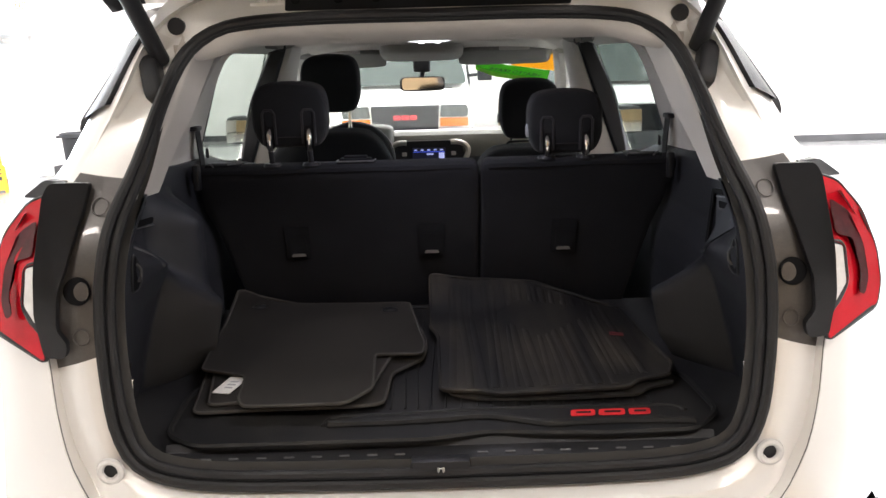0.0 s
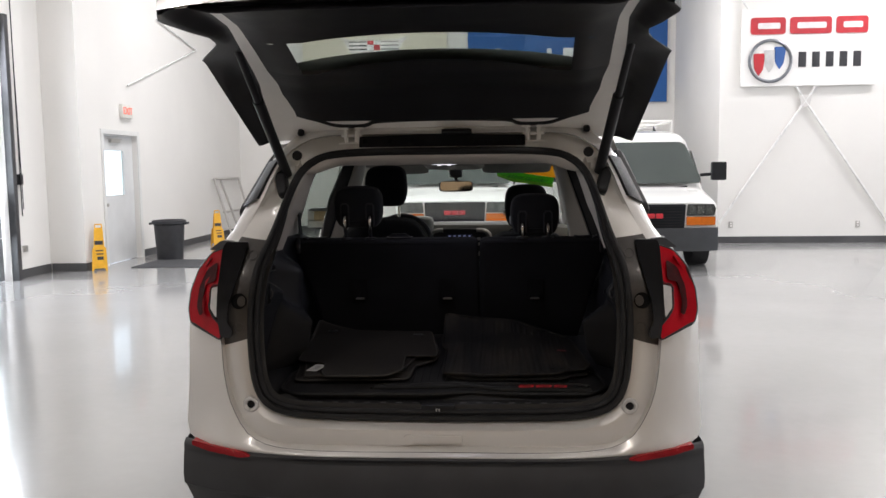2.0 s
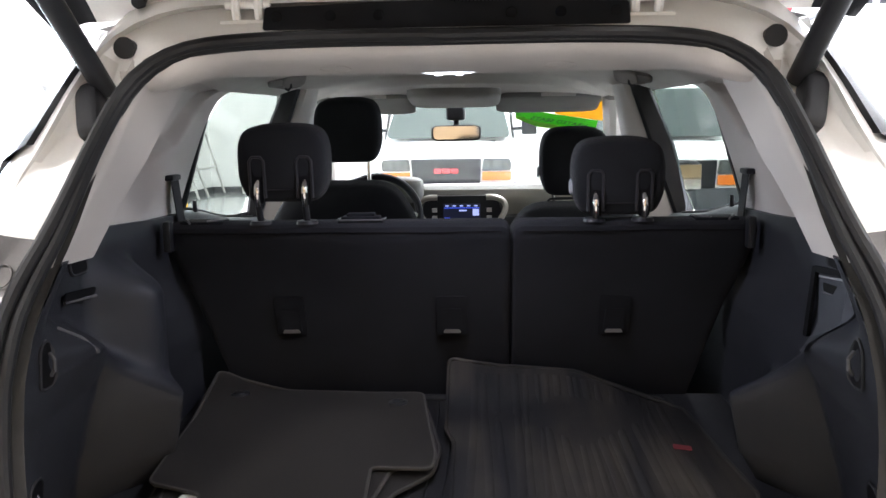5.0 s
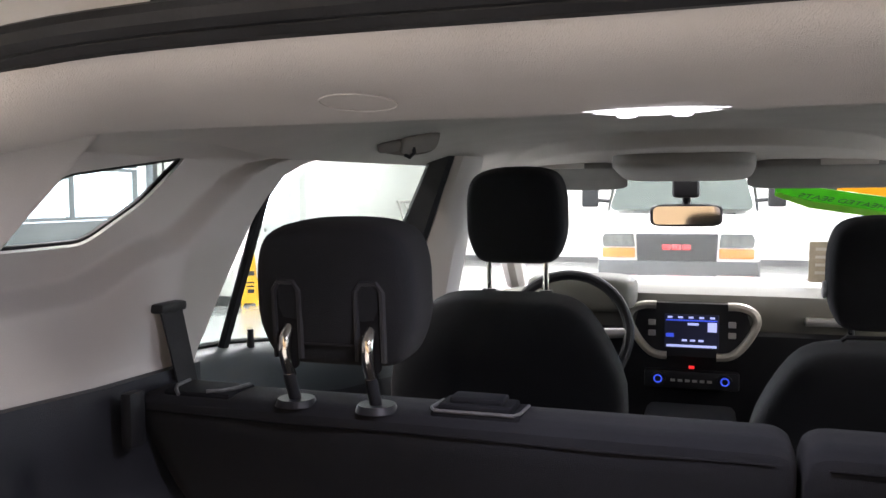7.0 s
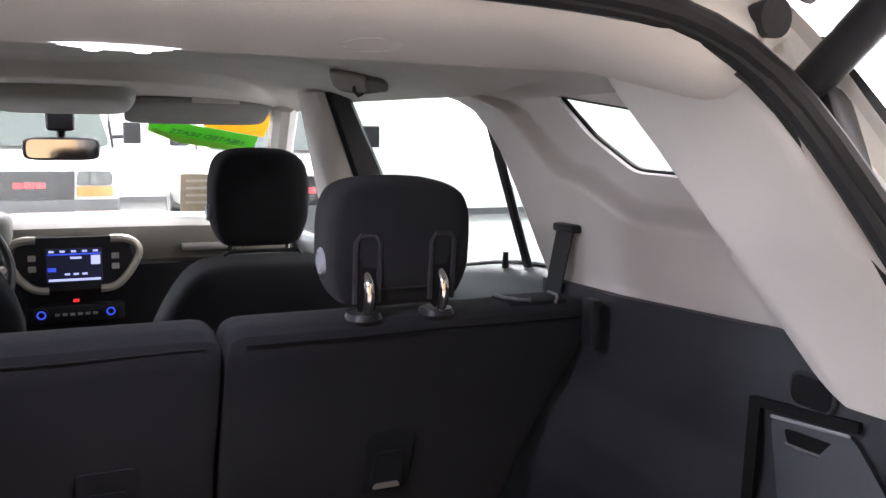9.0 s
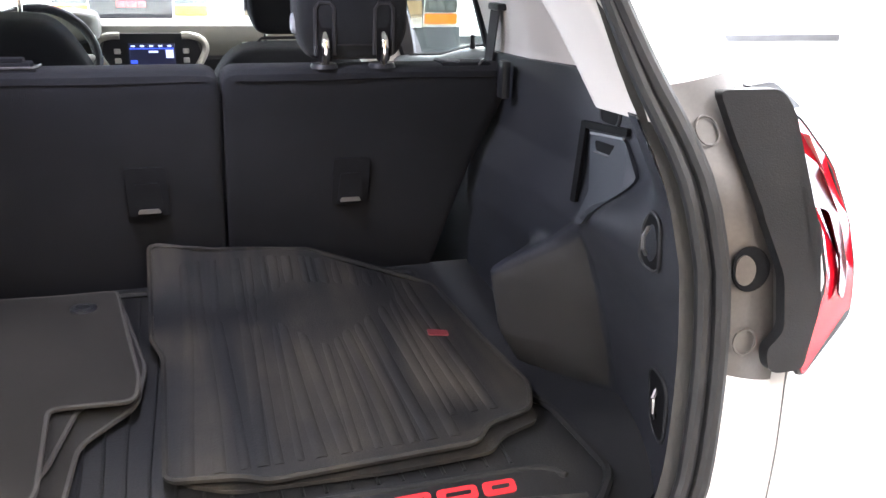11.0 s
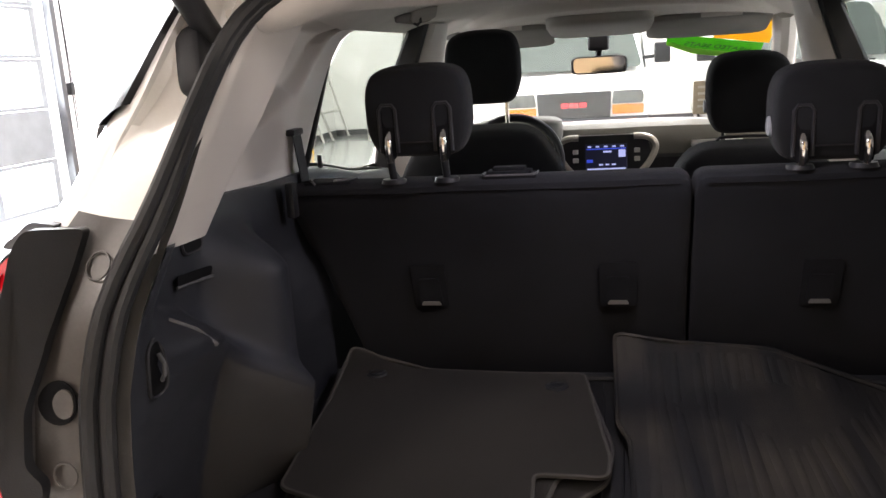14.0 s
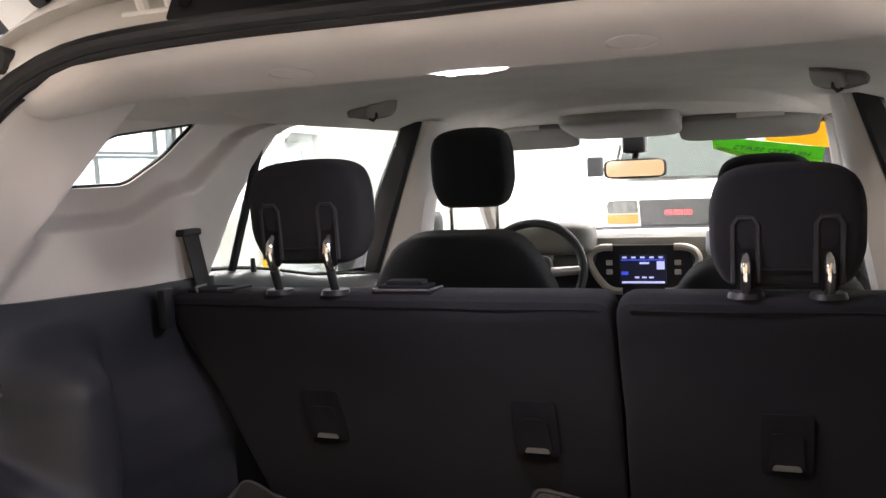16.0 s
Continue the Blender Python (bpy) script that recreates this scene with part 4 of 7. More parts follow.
# tail lamps
LAMP = [(0.772, 1.237), (0.828, 1.217), (0.868, 1.165), (0.893, 1.09), (0.897, 1.02), (0.884, 0.977), (0.757, 0.929), (0.757, 0.972), (0.785, 1.000), (0.806, 1.030), (0.808, 1.105), (0.770, 1.115)]
for s in (-1, 1):
    def wrap(u, v, w, k=1.0):
        return (s * u, skin_y(u, v) - 0.028 - w + 0.35 * max(0, u - 0.84) ** 1.2, v)
    bm = fresh()
    slab(bm, rounded(LAMP, 0.014), wrap, -0.10)
    tl = part("tail_lamp", bm, LENS, suv, "red C-shaped tail lamp")
    bm = fresh()
    slab(bm, rounded([(0.795, 1.19), (0.832, 1.165), (0.856, 1.10), (0.858, 1.035), (0.845, 1.005), (0.83, 1.015), (0.838, 1.05), (0.83, 1.115), (0.79, 1.125)], 0.012), wrap, 0.004)
    part("inner_lens", bm, LENS_DARK, tl, "deep red inner lens")
    bm = fresh()
    slab(bm, rounded([(0.772, 1.110), (0.804, 1.102), (0.802, 1.034), (0.776, 1.002)], 0.006), wrap, -0.03)
    part("clear_lens", bm, LENS_CLEAR, tl, "clear reversing lens")
    bm = fresh()
    loop = rounded(LAMP, 0.014)
    tube(bm, [wrap(u, v, -0.006) for u, v in loop], 0.006, 6, True)
    part("lamp_rim", bm, BLACK_PLASTIC, tl)
    bm = fresh()
    slab(bm, rounded([(0.745, 1.26), (0.80, 1.262), (0.845, 1.228), (0.80, 1.228)], 0.01), wrap, -0.05)
    part("lamp_cap", bm, BLACK_PLASTIC, tl, "black cap over the lamp")

# lower bumper
bm = fresh()
prof_b = [(0.560, 0.0), (0.551, -0.018), (0.540, -0.024), (0.526, -0.022), (0.516, -0.024), (0.498, -0.030), (0.44, -0.040), (0.405, -0.036), (0.392, -0.022), (0.33, -0.014), (0.27, 0.0), (0.235, 0.04), (0.22, 0.20)]
recess_b = {3: 0.012, 4: 0.014, 5: 0.004}
xs = steps(-0.918, 0.918, 41)
def low_bumper(x, k):
    z, dy = prof_b[int(k)]
    w = 1 - 0.07 * smooth_step(0.42, 0.22, z)
    dy += recess_b.get(int(k), 0) * smooth_step(0.60, 0.50, abs(x))
    return (x * w, 0.004 + dy + curve_in(x) * 1.1, z)
grid(bm, xs, list(range(len(prof_b))), low_bumper)
for s in (-1, 1):
    ys = steps(0.03 + curve_in(0.918) * 1.1, 0.62, 6)
    a = [[bm.verts.new((s * 0.918 * (1 - 0.07 * smooth_step(0.42, 0.22, z)), y + (dy if y < 0.3 else 0), z)) for z, dy in prof_b[:-1]] for y in ys]
    for r1, r2 in zip(a, a[1:]):
        for j in range(len(r1) - 1):
            bm.faces.new((r1[j], r1[j + 1], r2[j + 1], r2[j]))
bmesh.ops.remove_doubles(bm, verts=bm.verts[:], dist=2e-3)
part("lower_bumper", bm, BUMPER_PLASTIC, suv, "dark grained plastic lower bumper")
for s in (-1, 1):
    bm = fresh()
    slab(bm, rounded([(0.640, 0.541), (0.672, 0.553), (0.872, 0.570), (0.874, 0.553), (0.80, 0.543), (0.68, 0.535)], 0.005), lambda u, v, w: (s * u, -0.034 + curve_in(u) * 1.1 + w, v), 0.05)
    part("reflector", bm, REFLECTOR, suv, "long red bumper reflector")
bm = fresh()
box(bm, (-0.10, 0.0465, 0.574), (0.085, 0.075, 0.606), 0.007, 3)
rod(bm, (-0.098, 0.0455, 0.590), (-0.098, 0.075, 0.590), 0.019, None, 18)
part("bumper_ledge", bm, PAINT, suv, "shallow pressed ledge in the bumper")

# body sides, roof, hood
BELT = [(0.1, 1.20), (0.9, 1.20), (1.2, 1.18), (1.6, 1.12), (2.0, 1.088), (2.9, 1.075), (3.4, 1.065), (3.8, 1.05), (4.2, 1.02), (4.48, 0.93), (4.6, 0.78)]
WIDE = [(0.1, 0.985), (0.3, 1.0), (3.2, 1.0), (3.8, 0.97), (4.2, 0.92), (4.48, 0.80), (4.6, 0.62)]
SIDE = [(0.0, 0.865), (0.12, 0.90), (0.35, 0.912), (0.6, 0.918), (0.8, 0.905), (0.93, 0.875), (1.0, 0.83)]
stations = steps(0.22, 4.6, 34)
def in_arch(y, z):
    return any((y - c) ** 2 + (z - 0.35) ** 2 < 0.385**2 for c in (0.98, 3.70))
for s in (-1, 1):
    bm = fresh()
    def side(y, f):
        z = 0.30 + f * (lerp(y, BELT) - 0.30)
        return (s * lerp(f, SIDE) * lerp(y, WIDE), y, z)
    grid(bm, stations, steps(0, 1, 14), side, lambda y, f: in_arch(y, 0.30 + f * (lerp(y, BELT) - 0.30)))
    part("body_side", bm, PAINT, suv, "white painted body side")
    for c in (0.98, 3.70):
        bm = fresh()
        arc = [(c + 0.385 * math.cos(a), 0.35 + 0.385 * math.sin(a)) for a in steps(-0.15, math.pi + 0.15, 22)]
        tube(bm, [(s * 0.912 * lerp(y, WIDE), y, z) for y, z in arc], 0.04, 8, False, 0.9)
        part("arch_cladding", bm, BUMPER_PLASTIC, suv, "dark wheel arch cladding")
        bm = fresh()
        rod(bm, (s * 0.68, c, 0.35), (s * 0.905, c, 0.35), 0.35, None, 32)
        wh = part("wheel", bm, TYRE, suv, "black tyre")
        bm = fresh()
        rod(bm, (s * 0.895, c, 0.35), (s * 0.915, c, 0.35), 0.23, 0.215, 28)
        part("rim", bm, STEEL, wh, "silver alloy rim")
        for k in range(5):
            bm = fresh()
            a = 2 * math.pi * k / 5
            rod(bm, (s * 0.918, c, 0.35), (s * 0.918, c + 0.2 * math.cos(a), 0.35 + 0.2 * math.sin(a)), 0.03, 0.02, 8)
            part("spoke", bm, STEEL, wh)
bm = fresh()
grid(bm, steps(3.35, 4.6, 10), steps(-1, 1, 13), lambda y, f: (f * 0.83 * lerp(y, WIDE), y, lerp(y, BELT) + 0.05 * (1 - abs(f) ** 3) * smooth_step(4.62, 4.2, y)))
part("hood", bm, PAINT, suv)
bm = fresh()
grid(bm, steps(0.30, 0.78, 6), steps(-1, 1, 13), lambda z, f: (f * 0.62 * (0.865 + 0.02 * z), 4.6, z))
part("front_fascia", bm, BUMPER_PLASTIC, suv)
bm = fresh()
ROOF_Y = [(0.50, 1.662), (1.0, 1.675), (1.6, 1.68), (2.3, 1.655), (2.72, 1.60)]
def roof(y, f):
    return (f * 0.64, y, lerp(y, ROOF_Y) - 0.05 * abs(f) ** 3.2)
grid(bm, steps(0.54, 2.72, 16), steps(-1, 1, 19), roof)
part("roof_panel", bm, PAINT, suv)
for s in (-1, 1):
    bm = fresh()
    tube(bm, [(s * 0.60, y, lerp(y, ROOF_Y) + (0.0 if y in (0.75, 2.5) else 0.03) - 0.03) for y in (0.75, 0.9, 1.4, 1.9, 2.35, 2.5)], 0.016, 8)
    part("roof_rail", bm, BLACK_PLASTIC, suv, "black roof rail")

# greenhouse: pillars and panes on both sides
FRONT_EDGE = [(1.206, 1.065), (1.25, 1.09), (1.32, 1.122), (1.38, 1.155), (1.43, 1.185), (1.466, 1.218), (1.50, 1.262), (1.52, 1.32), (1.535, 1.40), (1.60, 1.45)]


def side_x(y, z):
    """Half width of the inside trim over the belt line: a thick rear pillar, then a recess round the quarter window."""
    mid = 0.705 - 0.20 * max(0, z - 1.24)
    front = lerp(z, FRONT_EDGE)
    edge = 0.60 + 0.9 * (z - 1.455)
    pillar = lerp(z, [(1.15, 0.615), (1.206, 0.603), (1.27, 0.588), (1.33, 0.570), (1.365, 0.557), (1.455, 0.535), (1.50, 0.522), (1.56, 0.505)])
    low = pillar + (mid - pillar) * smooth_step(edge - 0.02, edge + 0.16, y)
    deep = pillar + (mid + 0.034 - pillar) * smooth_step(edge - 0.010, edge + 0.050, y)
    deep += (mid - deep) * smooth_step(front - 0.14, front - 0.10, y)
    roof = pillar + (mid - pillar) * smooth_step(0.62, 1.15, y)
    deep += (min(deep, roof) - deep) * smooth_step(1.522, 1.548, z)
    ledge = 1.352 + 0.05 * smooth_step(0.80, 0.98, y) + 0.07 * smooth_step(0.98, 1.12, y)
    return low + (deep - low) * smooth_step(ledge - 0.018, ledge + 0.018, z)


def sill_z(y):
    """Height of the inner window sill, falling towards the front."""
    return lerp(y, [(1.0, 1.226), (1.15, 1.219), (1.26, 1.210), (1.36, 1.197), (1.6, 1.152), (1.95, 1.112), (3.1, 1.085)])


def window_pane(name, outline, s, off, material, label):
    bm = fresh()
    slab(bm, outline, lambda u, v, w: (s * (0.765 - 0.30 * (v - 1.2) + off + w), u, v), 0.006)
    ob = part(name, bm, material, suv, label)
    ob.visible_shadow = False
    return ob


def trim_top(y):
    """Upper edge of the dark side trim."""
    return lerp(y, [(0.20, 1.228), (0.38, 1.222), (0.455, 1.250), (0.60, 1.240), (0.86, 1.226), (1.05, 1.222)])


QW = rounded([(0.665, 1.406), (0.845, 1.408), (0.945, 1.458), (1.034, 1.526), (0.95, 1.515), (0.80, 1.496)], 0.022)
DOOR_W = rounded([(1.06, 1.222), (1.236, 1.433), (1.335, 1.522), (1.44, 1.548), (1.98, 1.552), (1.83, 1.105), (1.55, 1.145), (1.30, 1.192)], 0.02)
FRONT_W = rounded([(1.98, 1.10), (2.10, 1.55), (2.55, 1.535), (3.10, 1.10)], 0.05)
for s in (-1, 1):
    # light trim between the opening and the rear door, with the quarter window hole
    bm = fresh()
    hole = [Vector(p) for p in QW]
    def inside(y, z):
        n = 0
        for i in range(len(hole)):
            a, b = hole[i - 1], hole[i]
            if (a.y > z) != (b.y > z) and y < a.x + (z - a.y) / (b.y - a.y) * (b.x - a.x):
                n += 1
        return n % 2 == 1
    def snap(y, z):
        best = None
        for i in range(len(hole)):
            a, b = hole[i - 1], hole[i]
            t = max(0, min(1, (Vector((y, z)) - a).dot(b - a) / max(1e-9, (b - a).length_squared)))
            q = a.lerp(b, t)
            d = (q - Vector((y, z))).length
            if best is None or d < best[0]:
                best = (d, q)
        return best[1]
    def trim_yz(g, f):
        zn = 1.206 + 0.352 * f
        y0, y1 = rear_y(zn) + 0.008, lerp(zn, FRONT_EDGE)
        y = y0 + (y1 - y0) * g
        zb = trim_top(y) - 0.006
        return y, zb + (1.560 - zb) * f
    NG, NF = 150, 84
    gs, fs_ = [g ** 1.15 for g in steps(0, 1, NG)], steps(0, 1, NF)
    pts = [[trim_yz(g, f) for f in fs_] for g in gs]
    keep = [[not inside(*[sum(pts[i + a][j + b][c] for a in (0, 1) for b in (0, 1)) / 4 for c in (0, 1)]) for j in range(NF - 1)] for i in range(NG - 1)]
    vv = []
    for i in range(NG):
        row = []
        for j in range(NF):
            near = [keep[a][b] for a in (i - 1, i) for b in (j - 1, j) if 0 <= a < NG - 1 and 0 <= b < NF - 1]
            y, z = pts[i][j]
            # the rear edge of the trim rolls outward under the seal
            t = min(1.0, (y - pts[0][j][0]) / 0.035)
            roll = 0.034 * (1 - math.sqrt(max(0.0, 1 - (1 - t) ** 2)))
            if any(near) and not all(near):
                y, z = snap(y, z)
            row.append(bm.verts.new((s * (side_x(y, z) + roll), y, z)))
        vv.append(row)
    for i in range(NG - 1):
        for j in range(NF - 1):
            if keep[i][j]:
                bm.faces.new((vv[i][j], vv[i + 1][j], vv[i + 1][j + 1], vv[i][j + 1]))
    bmesh.ops.delete(bm, geom=[v for v in bm.verts if not v.link_faces], context="VERTS")
    ra = [bm.verts.new((s * side_x(*p), *p)) for p in QW]
    rb = [bm.verts.new((s * (side_x(*p) + 0.055), p[0] + 0.055, p[1] + 0.004)) for p in QW]
    for i in range(len(QW)):
        j = (i + 1) % len(QW)
        bm.faces.new((ra[i], ra[j], rb[j], rb[i]))
    part("pillar_trim", bm, LIGHT_TRIM, suv, "light grey moulded pillar trim")
    bm = fresh()
    tube(bm, [(s * (side_x(*p) + 0.026), p[0] + 0.024, p[1] + 0.002) for p in QW], 0.005, 6, True)
    part("window_gasket", bm, RUBBER, suv, "black quarter window gasket")
    window_pane("rear_door_window", [(u + 0.05, v) for u, v in DOOR_W], s, 0.0, DARK_GLASS, "tinted rear door window")
    window_pane("front_door_window", FRONT_W, s, 0.0, GLASS, "clear front door window")
    # window frame skins seen from outside: body above the belt with the three holes
    bm = fresh()
    def shell_x(y, z):
        return 0.795 - 0.30 * max(0, z - 1.2)
    plates = (((0.30, 1.20), (0.9, 1.20), (1.2, 1.18), (1.6, 1.118), (2.0, 1.085), (3.35, 1.07), (3.35, 1.085), (2.0, 1.104), (1.6, 1.145), (1.2, 1.205), (1.05, 1.228), (1.05, 1.35), (0.43, 1.365)),
              ((0.60, 1.555), (1.40, 1.562), (2.62, 1.555), (2.62, 1.60), (1.2, 1.625), (0.62, 1.62)),
              ((1.05, 1.228), (1.13, 1.215), (1.29, 1.433), (1.40, 1.562), (1.22, 1.562), (1.11, 1.36)),
              ((1.98, 1.09), (2.03, 1.09), (2.14, 1.56), (2.10, 1.56)))
    for plate in plates:
        vs = [bm.verts.new((s * shell_x(*p), *p)) for p in plate]
        bm.faces.new(vs)
    bmesh.ops.triangulate(bm, faces=bm.faces[:])
    part("window_surround", bm, PAINT, suv, "white body round the side windows")
    bm = fresh()
    slab(bm, rounded([(0.43, 1.355), (1.09, 1.345), (1.20, 1.555), (0.68, 1.556)], 0.03), lambda u, v, w: (s * (shell_x(u, v) + 0.003 + w), u, v), 0.006)
    p = part("quarter_glass", bm, DARK_GLASS, suv, "dark quarter glass")
    p.visible_shadow = False
    bm = fresh()
    tube(bm, [(s * (shell_x(u, v) + 0.006), u, v) for u, v in rounded([(0.405, 1.352), (1.10, 1.335), (1.215, 1.555), (0.66, 1.565)], 0.03)], 0.022, 6, True)
    part("glass_surround", bm, BLACK_PLASTIC, suv, "black quarter glass surround")
    # pillars inside
    # centre pillar: light trim in front of a black door edge, leaning in towards the roof
    def pillar(section):
        bm = fresh()
        rows_ = []
        for z in steps(1.02, 1.565, 14):
            d0, l0 = 0.592 + 0.36 * (1.53 - z), 0.543 + 0.20 * (1.53 - z)
            d1 = lerp(z, [(1.02, 0.80), (1.123, 0.798), (1.236, 0.774), (1.35, 0.744), (1.526, 0.663), (1.565, 0.645)])
            rows_.append([bm.verts.new((s * x, y, z)) for x, y in section(d0, l0, d1)])
        for a, b in zip(rows_, rows_[1:]):
            for k in range(len(a)):
                bm.faces.new((a[k], a[(k + 1) % len(a)], b[(k + 1) % len(b)], b[k]))
        bm.faces.new(rows_[0])
        bm.faces.new(rows_[-1][::-1])
        return bm
    part("centre_pillar", pillar(lambda d0, l0, d1: [(d0, 2.0), (d0 - 0.02, 2.004), (l0 + 0.012, 2.03), (l0, 2.055), (l0 + 0.004, 2.12), (d0 + 0.05, 2.14), (d0 + 0.05, 2.03)]), LIGHT_TRIM, suv, "light grey centre pillar trim")
    part("pillar_seal", pillar(lambda d0, l0, d1: [(d1, 1.992), (d1 - 0.010, 1.984), (d0 + 0.012, 1.984), (d0 + 0.002, 1.994), (d0 + 0.004, 2.02), (d1, 2.02)]), BLACK_PLASTIC, suv, "black door edge along the pillar")
    bm = fresh()
    box(bm, (-0.006, -0.011, 0), (0.006, 0.011, 0.30), 0.003, 1, Matrix.Translation((s * 0.757, 1.216, 1.195)) @ pose(0, 0, 0, -3, -s * 16.7, 0))
    part("window_divider", bm, BLACK_PLASTIC, suv, "black bar between the door window and the small fixed pane")
    bm = fresh()
    tube(bm, [(s * 0.768, y, sill_z(y) + 0.004) for y in steps(1.04, 1.95, 14)], 0.007, 6, False, 0.6)
    part("window_weatherstrip", bm, RUBBER, suv, "black weatherstrip along the window sill")
    bm = fresh()
    tube(bm, [(s * 0.60, 2.50, 1.56), (s * 0.64, 2.72, 1.45), (s * 0.70, 3.08, 1.24), (s * 0.73, 3.3, 1.12)], 0.045, 10)
    part("front_pillar", bm, LIGHT_TRIM, suv, "light grey windshield pillar trim")
    # door inner panels
    bm = fresh()
    # a rounded shoulder that falls away towards the front, over a dark lower card
    shoulder = [(0.795, -0.004), (0.765, 0.0), (0.748, -0.002), (0.734, -0.008), (0.723, -0.020), (0.715, -0.038), (0.709, -0.064), (0.706, -0.095)]
    grid(bm, steps(1.05, 3.1, 42), list(range(8)), lambda y, k: (s * shoulder[int(k)][0], y, sill_z(y) + shoulder[int(k)][1]))
    dp = part("door_panel", bm, mat("door_card", (0.035, 0.042, 0.045), 0.42, 0, 0.1, 8, 0.3, 500), suv, "dark teal grey inner door panel")
    bm = fresh()
    grid(bm, steps(1.05, 3.1, 42), [0, 1, 2, 3], lambda y, k: (s * (0.706, 0.698, 0.704, 0.72)[int(k)], y, (sill_z(y) - 0.095, sill_z(y) - 0.16, 0.80, 0.45)[int(k)]))
    part("lower_card", bm, DARK_TRIM, dp, "dark lower door card")
    bm = fresh()
    rod(bm, (s * 0.738, 1.282, sill_z(1.282) - 0.006), (s * 0.738, 1.282, sill_z(1.282) + 0.026), 0.007, 0.0055)
    part("lock_pin", bm, BLACK_PLASTIC, suv)
    # door mirrors
    bm = fresh()
    cushion(bm, (0.20, 0.12, 0.15), 0.6, 5, Matrix.Translation((s * 0.99, 2.98, 1.18)))
    dm = part("door_mirror", bm, BLACK_PLASTIC, suv, "black door mirror housing")
    bm = fresh()
    box(bm, (s * 0.90, 2.915, 1.12), (s * 1.08, 2.922, 1.235), 0.01)
    part("mirror_glass", bm, MIRROR, dm)

# windshield
bm = fresh()
def shield(f, g):
    return (f * (0.62 + 0.10 * g), 2.70 + 0.83 * g + 0.05 * (1 - f * f) * 1.0, 1.565 - 0.43 * g)
grid(bm, steps(-1, 1, 11), steps(0, 1, 7), shield)
p = part("windshield", thicken(bm, 0.005), GLASS, suv, "clear windshield")
p.visible_shadow = False
ST_GREEN = translucent("sticker_green", (0.10, 0.36, 0.02))
ST_YELLOW = translucent("sticker_yellow", (0.66, 0.42, 0.02))
def on_shield(x, g, off=0.012):
    f = x / (0.62 + 0.10 * g)
    q = shield(f, g)
    return Vector((x, q[1] - off * 0.5, q[2] - off))
bm = fresh()
grid(bm, steps(0.22, 0.60, 8), steps(0.0, 1, 3), lambda x, k: on_shield(x, 0.12 + 0.36 * (x - 0.22) + 0.15 * k * (0.55 + 0.45 * min(1, (x - 0.20) * 8))))
part("green_sticker", thicken(bm, 0.0015), ST_GREEN, suv, "green lettered windshield sticker")
bm = fresh()
grid(bm, steps(0.40, 0.62, 8), steps(0.0, 1, 3), lambda x, k: on_shield(x, -0.02 + 0.36 * (x - 0.22) * k + 0.135 * k))
part("yellow_sticker", thicken(bm, 0.0015), ST_YELLOW, suv, "yellow windshield sticker")

def sticker_words(words, size, x, g, turn, material):
    q, r, u = on_shield(x, g, 0.016), on_shield(x + 0.01, g, 0.016), on_shield(x, g - 0.01, 0.016)
    ex, ey = (r - q).normalized(), (u - q).normalized()
    ez = ex.cross(ey)
    m = Matrix((ex, ey, ez)).transposed().to_4x4()
    m.translation = q
    text_part("sticker_words", words, size, m @ pose(0, 0, 0, 0, 0, turn) @ Matrix.Diagonal((-1, 1, 1, 1)), material, suv, 0.0006)


STICKER_INK = mat("sticker_ink", (0.02, 0.05, 0.02), 0.6)
sticker_words("HEATED SEATS", 0.042, 0.425, 0.258, -19, STICKER_INK)
bm = fresh()
for k in range(3):
    box(bm, (0.455 + k * 0.042, 2.675 + 0.004 * k, 1.500), (0.480 + k * 0.042, 2.682 + 0.004 * k, 1.535))
part("sticker_bars", bm, mat("sticker_orange", (0.55, 0.16, 0.02), 0.6), suv, "orange unreadable bars")
bm = fresh()
grid(bm, steps(0.222, 0.598, 8), steps(0.0, 1, 2), lambda x, k: on_shield(x, 0.12 + 0.36 * (x - 0.22) + (0.095 + 0.05 * k) * (0.55 + 0.45 * min(1, (x - 0.20) * 8)), 0.0165))
part("sticker_edge", thicken(bm, 0.0008), translucent("sticker_lime", (0.30, 0.62, 0.05)), suv, "bright lime lower edge of the sticker")

# ---- cabin ----
bm = fresh()
def liner(y, f):
    w = lerp(y, [(0.472, 0.560), (0.56, 0.565), (0.66, 0.590), (1.2, 0.628), (2.0, 0.668), (2.62, 0.63)])
    z = lerp(y, [(0.472, 1.580), (0.4745, 1.570), (0.480, 1.561), (0.490, 1.553), (0.505, 1.547), (0.53, 1.542), (0.57, 1.537), (0.63, 1.531), (0.652, 1.530), (0.664, 1.532), (0.676, 1.541), (0.692, 1.553), (0.72, 1.565), (0.85, 1.582), (1.1, 1.594), (1.5, 1.604), (2.2, 1.602), (2.62, 1.580)])
    x = f * w
    # a bowed step where the front panel of the liner begins
    bow = 1.84 + 1.9 * x * x
    z -= 0.034 * smooth_step(bow, bow + 0.055, y) - 0.004 * smooth_step(bow + 0.055, bow + 0.25, y)
    near = smooth_step(0.66, 0.50, y)
    drop = 0.050 * smooth_step(0.34, 0.53, abs(x)) * near
    rail = lerp(y, [(0.7, 1.535), (1.0, 1.540), (1.2, 1.528), (2.0, 1.542), (2.62, 1.52)])
    z -= max(0, z - rail) * abs(f) ** 4 * (1 - near) + drop
    return (x, y - (rear_y(1.59) - rear_y(1.59 - drop)), z)
